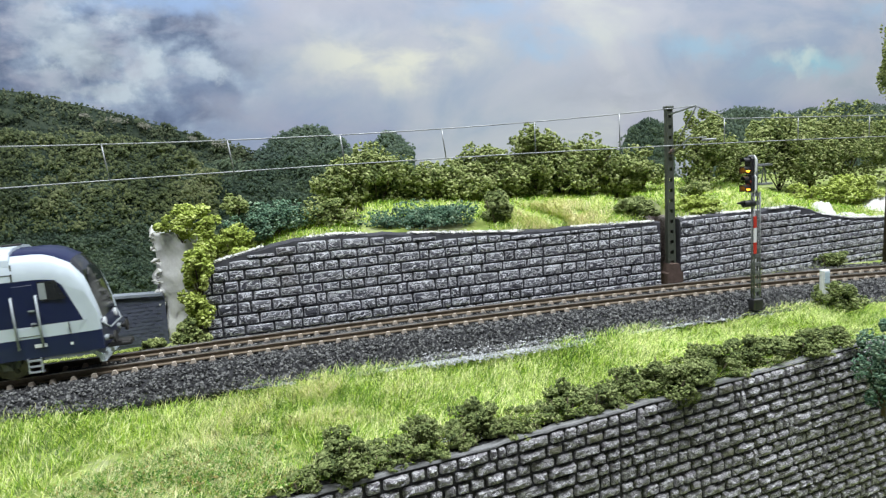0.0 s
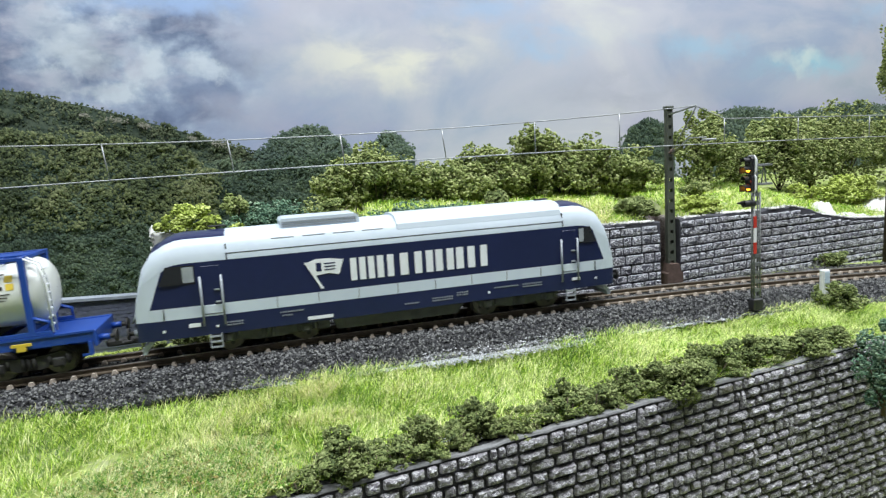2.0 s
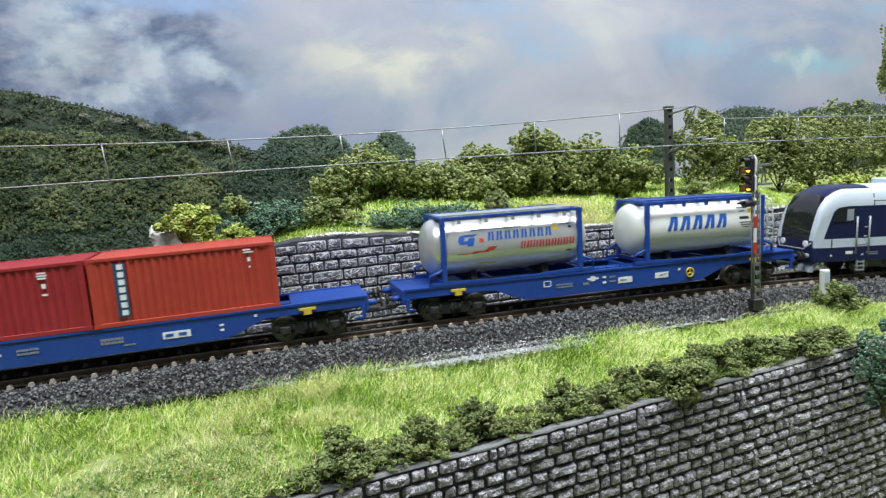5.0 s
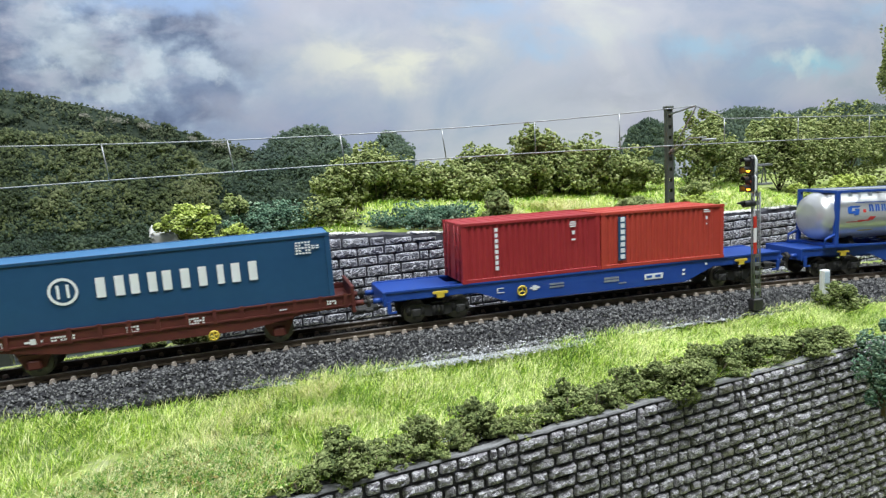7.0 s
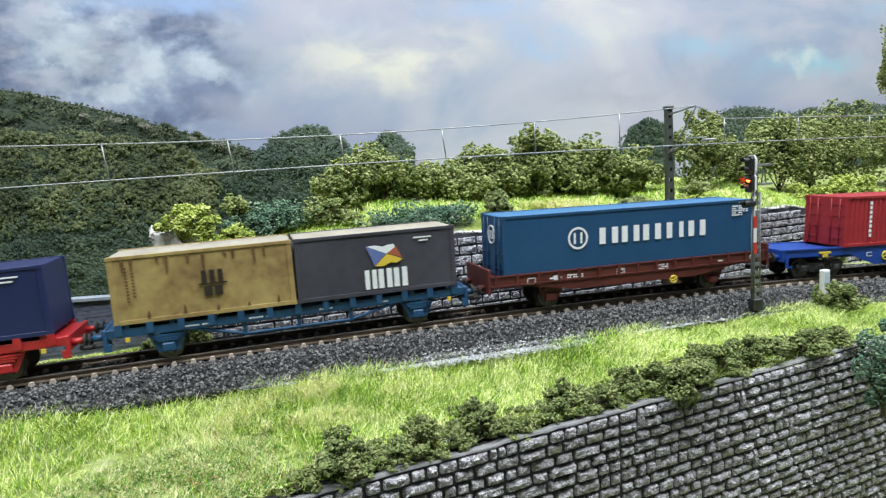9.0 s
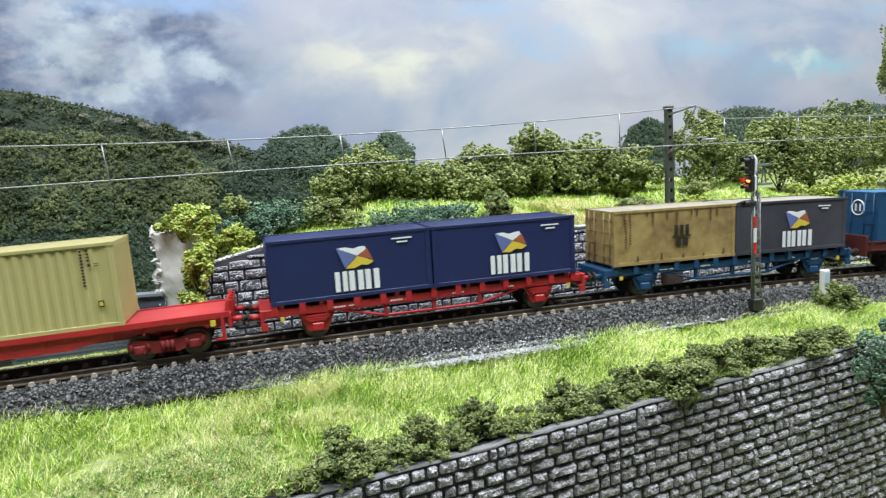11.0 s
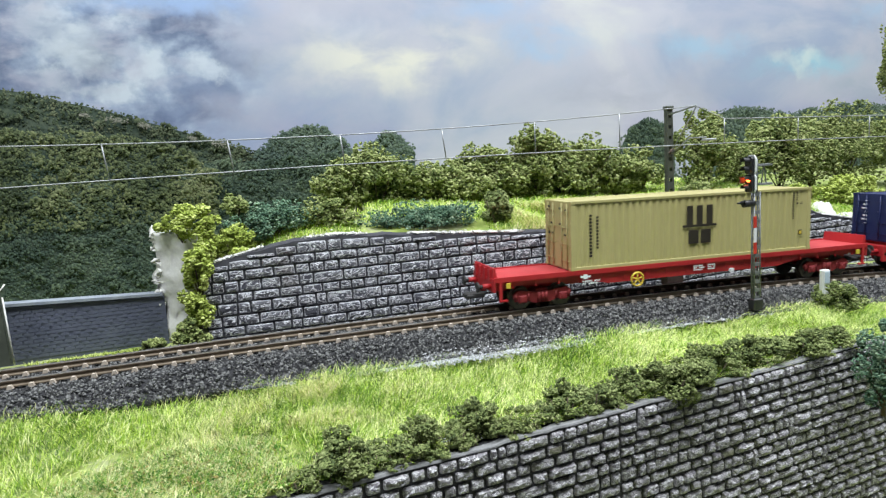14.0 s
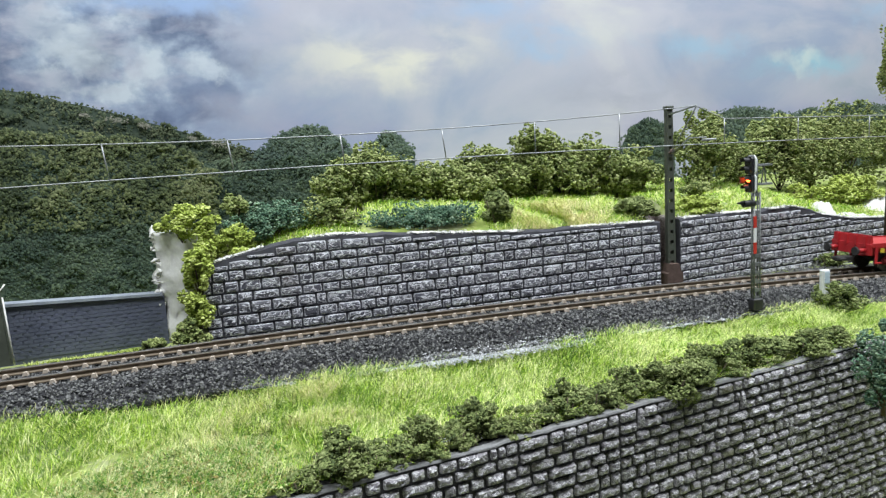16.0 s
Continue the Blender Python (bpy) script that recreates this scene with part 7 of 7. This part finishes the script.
def make_long_flat(at):
    """The long red bogie flat wagon with raised end boards."""
    thing = empty("flat_wagon", label="long bright red bogie flat wagon with end boards", category="freight wagon")
    bm = bmesh.new()
    box(bm, -0.1090, 0.1090, -0.0138, 0.0138, 0.0150, 0.0163, 0.0002)
    part("deck", bm, M["deck_red"], thing)
    for s in (-1, 1):
        bm = bmesh.new()
        prism(bm, [(-0.1090, 0.0150), (-0.1090, 0.0122), (-0.0640, 0.0122), (-0.0500, 0.0092), (0.0500, 0.0092), (0.0640, 0.0122), (0.1090, 0.0122), (0.1090, 0.0150)], "y", *sorted((s * 0.0122, s * 0.0132)))
        part("side_girder", bm, M["wagon_red"], thing)
        bm = bmesh.new()
        box(bm, -0.1090, 0.1090, *sorted((s * 0.0128, s * 0.0143)), 0.0146, 0.0168)
        for k in range(18):
            x = -0.100 + 0.01176 * k
            box(bm, x - 0.0005, x + 0.0005, *sorted((s * 0.0130, s * 0.0135)), 0.0112, 0.0150)
        part("side_rail", bm, M["wagon_red"], thing)
        bm = bmesh.new()
        for x in (0.0205,):
            box(bm, x - 0.0011, x + 0.0011, *sorted((s * 0.0135, s * 0.0146)), 0.0088, 0.0106)
        part("air_valve", bm, M["mark"], thing)
        bm = bmesh.new()
        x = -0.0350 * (1 if s < 0 else -1)
        ring = [Vector((x + math.cos(k * 0.3491) * 0.0033, s * 0.0148, 0.0100 + math.sin(k * 0.3491) * 0.0033)) for k in range(18)]
        tube(bm, ring + ring[:1], 0.0005)
        for k in range(5):
            a = 1.5708 + k * 1.2566
            cyl(bm, (x, s * 0.0148, 0.0100), (x + math.cos(a) * 0.0033, s * 0.0148, 0.0100 + math.sin(a) * 0.0033), 0.0004, 5)
        cyl(bm, (x, s * 0.0130, 0.0100), (x, s * 0.0152, 0.0100), 0.0007, 8)
        part("hand_wheel", bm, M["yellow"], thing, "yellow spoked brake hand wheel")
    bm = bmesh.new()
    box(bm, -0.105, 0.105, -0.0035, 0.0035, 0.0085, 0.0152)
    part("centre_beam", bm, M["wagon_red"], thing)
    for d in (-1, 1):
        bm = bmesh.new()
        box(bm, *sorted((d * 0.1082, d * 0.1096)), -0.0140, 0.0140, 0.0100, 0.0164, 0.0002)
        part("headstock", bm, M["wagon_red"], thing)
        bm = bmesh.new()
        prism(bm, [(d * 0.1072, 0.0160), (d * 0.1094, 0.0160), (d * 0.1090, 0.0212), (d * 0.1082, 0.0212)], "y", -0.0130, 0.0130)
        for yy in (-0.0095, -0.0032, 0.0032, 0.0095):
            box(bm, *sorted((d * 0.1088, d * 0.1102)), yy - 0.0010, yy + 0.0010, 0.0150, 0.0206)
        part("end_board", bm, M["wagon_red"], thing)
        for s in (-1, 1):
            bm = bmesh.new()
            box(bm, d * 0.1062 - 0.0007, d * 0.1062 + 0.0007, *sorted((s * 0.0138, s * 0.0146)), 0.0058, 0.0150)
            box(bm, d * 0.1050 - 0.0020, d * 0.1050 + 0.0020, *sorted((s * 0.0136, s * 0.0150)), 0.0056, 0.0063)
            part("step_iron", bm, M["wagon_red"], thing)
            bm = bmesh.new()
            box(bm, d * 0.1025 - 0.0010, d * 0.1025 + 0.0010, *sorted((s * 0.0140, s * 0.0148)), 0.0116, 0.0140)
            part("brake_lever", bm, M["yellow"], thing)
        buffers(thing, d * 0.1094, M["wagon_red"], 0.0126, d, 0.0070)
        bogie(thing, d * 0.0842, 0.0207, M["bogie_red"])
    small_print(thing, fine_print([(-0.0600, 0.0108, 0.0095, 0.0024), (0.0005, 0.0126, 0.0064, 0.0030), (0.0078, 0.0126, 0.0045, 0.0030)]) + [(-0.0630, 0.0136, 0.0020, 0.0022), (-0.0630, 0.0136, 0.0052, 0.0008)], 0.0144, M["mark"])
    return rides(thing, at)


make_loco(-0.1575)
make_pocket_wagon(-0.3838, "bright blue bogie wagon carrying two tank containers", True)
make_tank(-0.3326, "pale tank container with blue lettering in a blue frame", M["cream"], M["blue"], letters_blue)
make_tank(-0.4367, "silver tank container with blue and red lettering", M["silver"], M["loco_grey"], letters_two, False)
make_pocket_wagon(-0.6119, "bright blue bogie wagon carrying two red containers")

SHORT = "twenty-foot containers"
c = make_container(-0.6119 - 0.0351, "dark red corrugated twenty-foot container with white marks", 0.0697, 0.0165, 0.0437, M["c_red"], group=SHORT)
small_print(c, [(-0.0182, 0.0398 - 0.0025 * k, 0.0016, 0.0018) for k in range(8)], 0.0140, M["mark"], "upright_lettering")
small_print(c, [(0.0205, 0.0405, 0.003, 0.0006), (0.0205, 0.0395, 0.0036, 0.0006), (0.0205, 0.0385, 0.003, 0.0006), (0.0207, 0.0355, 0.0014, 0.0018), (0.0207, 0.0322, 0.002, 0.0008)], 0.0140, M["mark"])
c = make_container(-0.6119 + 0.0351, "orange-red corrugated twenty-foot container with a name panel", 0.0697, 0.0165, 0.0437, M["c_orange"], group=SHORT)
plate(c, "name_panel", -0.0258, -0.0216, 0.0200, 0.0412, 0.0140, M["steel_blue"], "upright grey-blue name panel")
small_print(c, [(-0.0234, 0.0398 - 0.0030 * k, 0.0022, 0.0021) for k in range(7)], 0.01416, M["mark"], "upright_lettering")
small_print(c, [(0.0240, 0.0415, 0.003, 0.0006), (0.0245, 0.0405, 0.004, 0.0005), (0.0245, 0.0375, 0.0012, 0.0016), (0.0245, 0.0345, 0.0008, 0.0008)], 0.0140, M["mark"])

make_brown_wagon(-0.8085)
c = make_container(-0.8085, "petrol blue smooth forty-foot container with white lettering", 0.1395, 0.0162, 0.0452, M["c_teal"], False, M["c_teal_roof"])
bars(c, "name_lettering", -0.0215, 0.0405, 0.0288, 0.0366, 0.0140, M["mark"], [(1.2, 2), (1.15, 2), (1.2, 2), (0.75, 1), (0.6, 1), (1.2, 2)], 0.66, gap=0.18)
bm = bmesh.new()
for sgn in (-1, 1):
    x = -0.0318 * (1 if sgn < 0 else -1)
    ring = [(x + math.cos(k * 0.2618) * 0.0053, sgn * 0.01405, 0.0326 + math.sin(k * 0.2618) * 0.0053) for k in range(24)]
    ring2 = [(x + (p[0] - x) * 0.80, p[1], 0.0326 + (p[2] - 0.0326) * 0.80) for p in ring]
    for k in range(24):
        quad = (ring[k], ring[(k + 1) % 24], ring2[(k + 1) % 24], ring2[k])
        bm.faces.new([bm.verts.new((q[0], sgn * 0.01408, q[2])) for q in quad])
    for q in (-0.0017, 0.0017):
        box(bm, x + q - 0.0005, x + q + 0.0005, *sorted((sgn * 0.0140, sgn * 0.01416)), 0.0300, 0.0352)
part("round_emblem", bm, M["mark"], c, "white ring emblem with two bars")
small_print(c, fine_print([(0.0585, 0.0398, 0.0065, 0.0056), (0.0635, 0.0398, 0.0035, 0.0018)], 0.0014), 0.0140, M["mark"])
bm = bmesh.new()
for k in range(24):
    a, b = k * 0.2618, (k + 1) * 0.2618
    cyl(bm, (-0.0700, math.cos(a) * 0.0042, 0.036 + math.sin(a) * 0.0042), (-0.0700, math.cos(b) * 0.0042, 0.036 + math.sin(b) * 0.0042), 0.0004, 5)
box(bm, -0.0702, -0.0699, -0.002, -0.001, 0.034, 0.038)
box(bm, -0.0702, -0.0699, 0.001, 0.002, 0.034, 0.038)
part("end_emblem", bm, M["mark"], c)

OLD = "two-axle container wagons"
make_axle_wagon(-0.9708, "dull blue two-axle wagon with truss rods", M["steel_blue"], OLD)
c = make_container(-0.9708 - 0.0351, "rust-streaked sand yellow container with a dark emblem", 0.0697, 0.0167, 0.0437, M["c_rust"], False, M["c_dusty_roof"], group=SHORT)
crest_m(c, 0.0030, 0.0350, 0.0104, 0.0140)
rng = np.random.default_rng(77)
for k in range(15):
    x = -0.031 + 0.0042 * k + 0.002 * rng.random()
    ln = 0.002 + 0.006 * rng.random()
    up = k % 3 != 2
    z = 0.0424 if up else 0.0186
    d = -ln if up else ln * 0.6
    plate(c, "rust_streak", 0, 0, 0, 0, 0.0140, M["rust"], outline=[(x - 0.0007, z), (x + 0.0007, z), (x + 0.0003, z + d), (x - 0.0002, z + d)] if not up else [(x - 0.0002, z + d), (x + 0.0003, z + d), (x + 0.0007, z), (x - 0.0007, z)])
small_print(c, [(-0.0285, 0.0388 - 0.0013 * k, 0.0008, 0.0008) for k in range(11)] + [(-0.0262, 0.0380 - 0.0013 * k, 0.0008, 0.0008) for k in range(9)], 0.0141, M["rust"])
c = make_container(-0.9708 + 0.0351, "weathered grey container with a flag and white lettering", 0.0697, 0.0167, 0.0437, M["c_grey"], False, M["c_dusty_roof"], group=SHORT)
flag_mark(c, 0.0030, 0.0334, 0.0076, 0.0140)
bars(c, "name_lettering", -0.0066, 0.0128, 0.0192, 0.0276, 0.0140, M["mark"], [(0.9, 2), (1.05, 2), (1.05, 2)], 0.78, gap=0.12)
small_print(c, [(0.0200, 0.0398, 0.008, 0.0006), (0.0205, 0.0384, 0.0042, 0.0006)], 0.0140, M["mark"])
make_axle_wagon(-1.1315, "bright red two-axle wagon with truss rods", M["wagon_red"], OLD)
for k, o in enumerate((-0.0351, 0.0351)):
    c = make_container(-1.1315 + o, "navy blue smooth container with a flag and white lettering", 0.0697, 0.0167, 0.0437, M["c_navy"], False, M["c_navy"], group=SHORT)
    flag_mark(c, 0.0015 + 0.001 * k, 0.0338, 0.0076, 0.0140)
    bars(c, "name_lettering", -0.0082, 0.0116, 0.0196, 0.0282, 0.0140, M["mark"], [(0.9, 2), (1.05, 2), (1.05, 2)], 0.78, gap=0.12)
    small_print(c, [(0.0220, 0.0402, 0.009, 0.0006), (0.0222, 0.0386, 0.0048, 0.0006)], 0.0140, M["mark"])
    bm = bmesh.new()
    for q in range(7):
        box(bm, -0.03505, -0.03492, 0.004, 0.0055 + 0.001 * (q % 3), 0.0390 - 0.0021 * q, 0.0398 - 0.0021 * q)
    part("end_lettering", bm, M["mark"], c)

make_long_flat(-1.3262)
c = make_container(-1.3262, "sand yellow corrugated forty-foot container with a dark emblem", 0.1401, 0.0166, 0.0497, M["c_sand"], pitch=0.0037, deep=0.0004)
crest_m(c, 0.0010, 0.0440, 0.0190, 0.0140)
small_print(c, [(-0.0598, 0.0425 - 0.0016 * k, 0.0013, 0.0011) for k in range(13)] + [(-0.0562, 0.0415 - 0.0016 * k, 0.0011, 0.0010) for k in range(10)] + [(0.0585, 0.0470 - 0.0012 * k, 0.0009, 0.0008) for k in range(12)] + [(0.0608, 0.0470 - 0.0012 * k, 0.0008, 0.0007) for k in range(4)] + [(0.0610, 0.0415, 0.001, 0.001), (0.0635, 0.0420, 0.0016, 0.0003), (0.0635, 0.0412, 0.0016, 0.0003), (0.0632, 0.0262, 0.0022, 0.0026)], 0.0140, M["black_ink"], "upright_lettering")
small_print(c, [(0.0632, 0.0262, 0.0014, 0.0016)], 0.01415, M["yellow"], "small_label")
bm = bmesh.new()
for y0, z in ((-0.010, 0.045), (-0.004, 0.0455), (0.008, 0.046), (0.0095, 0.0445), (-0.004, 0.038), (0.005, 0.038), (0.008, 0.033), (0.004, 0.033), (-0.009, 0.033)):
    box(bm, -0.07045, -0.0703, y0, y0 + 0.0018, z, z + 0.001)
part("end_lettering", bm, M["black_ink"], c)
# ---- sleepers ----
def sleeper_mesh():
    bm = bmesh.new()
    prism(bm, [(-0.0018, -0.0052), (0.0018, -0.0052), (0.0014, -0.0030), (-0.0014, -0.0030)], "y", -0.0128, 0.0128)
    me = bpy.data.meshes.new("sleeper")
    bm.to_mesh(me)
    bm.free()
    me.materials.append(M["sleeper"])
    bm = bmesh.new()
    for s in (-1, 1):
        for q in (-1, 1):
            y = s * 0.0086 + q * 0.0022
            prism(bm, [(-0.0012, -0.0031), (0.0012, -0.0031), (0.0006, -0.0015), (-0.0006, -0.0015)], "y", y - 0.0008, y + 0.0008)
    clip = bpy.data.meshes.new("rail_clip")
    bm.to_mesh(clip)
    bm.free()
    clip.materials.append(M["clip"])
    return me, clip


def make_sleepers():
    me, clip = sleeper_mesh()
    x = -0.50
    while x < 0.95:
        ob = bpy.data.objects.new("sleeper", me)
        scene.collection.objects.link(ob)
        ob.parent = track
        ob.matrix_basis = line_pose(x, 0.004) @ pose(0, 0, 0, 0, 0, 0.8 * math.sin(x * 900))
        if -0.15 < x < 0.55:
            cl = bpy.data.objects.new("rail_clip", clip)
            scene.collection.objects.link(cl)
            cl.parent = ob
        x += 0.00735


make_sleepers()


def split_sides(names):
    """Parts made on both flanks at once become one part for each flank."""
    for ob in [o for o in scene.objects if o.type == "MESH" and o.parent and o.name.split(".")[0] in names]:
        ys = [v.co.y for v in ob.data.vertices]
        if min(ys) > -0.001 or max(ys) < 0.001 or min(abs(y) for y in ys) < 0.002:
            continue
        other = ob.copy()
        other.data = ob.data.copy()
        scene.collection.objects.link(other)
        for o, s in ((ob, -1), (other, 1)):
            bm = bmesh.new()
            bm.from_mesh(o.data)
            bmesh.ops.delete(bm, geom=[v for v in bm.verts if v.co.y * s < 0], context="VERTS")
            bm.to_mesh(o.data)
            bm.free()


split_sides({"handrail", "cab_step", "roof_vent", "panel_seam", "door_handle", "door_stripe", "hand_wheel", "container_pin_rail", "side_wall", "round_emblem", "end_bracket", "name_lettering", "emblem", "flag_stripe", "hazard_plate", "small_lettering", "swoosh_mark", "trade_lettering"})


# ---- what moves ----
def place(t):
    """How far the train has come at t seconds."""
    early = interp(t, [(0.0, -0.0085), (0.5, -0.006), (1.0, -0.0042), (1.5, -0.0085), (2.0, -0.0042), (2.5, -0.0032), (3.0, -0.002), (3.5, -0.0003), (4.0, 0.0005), (5.5, 0.0015), (7.0, 0.0018), (7.5, -0.001), (9.0, -0.001)])
    late = interp(t, [(10.0, 0.0), (11.5, 0.0012), (12.0, 0.003), (12.5, 0.0013), (13.0, 0.004), (13.5, 0.002), (14.0, 0.005), (14.5, 0.0045), (15.0, 0.0085), (15.5, 0.007), (16.0, 0.0085)])
    return 0.1095 * t + early + late


def motions():
    for ob, at in moving:
        walk(ob, [(t * 0.5, line_pose(at + place(t * 0.5))) for t in range(33)])
    for ob, x, z, r in wheels:
        walk(ob, [(k / 15, pose(x, 0, z, 0, math.degrees(place(k / 15) / r), 0)) for k in range(241)])
    for shutter, (before, after) in turning:
        at = tuple(shutter.location)
        walk(shutter, [(t, pose(*at, 0, 0, -86 if is_open else 0)) for t, is_open in ((0.0, before), (7.07, before), (7.17, after), (16.0, after))])


motions()
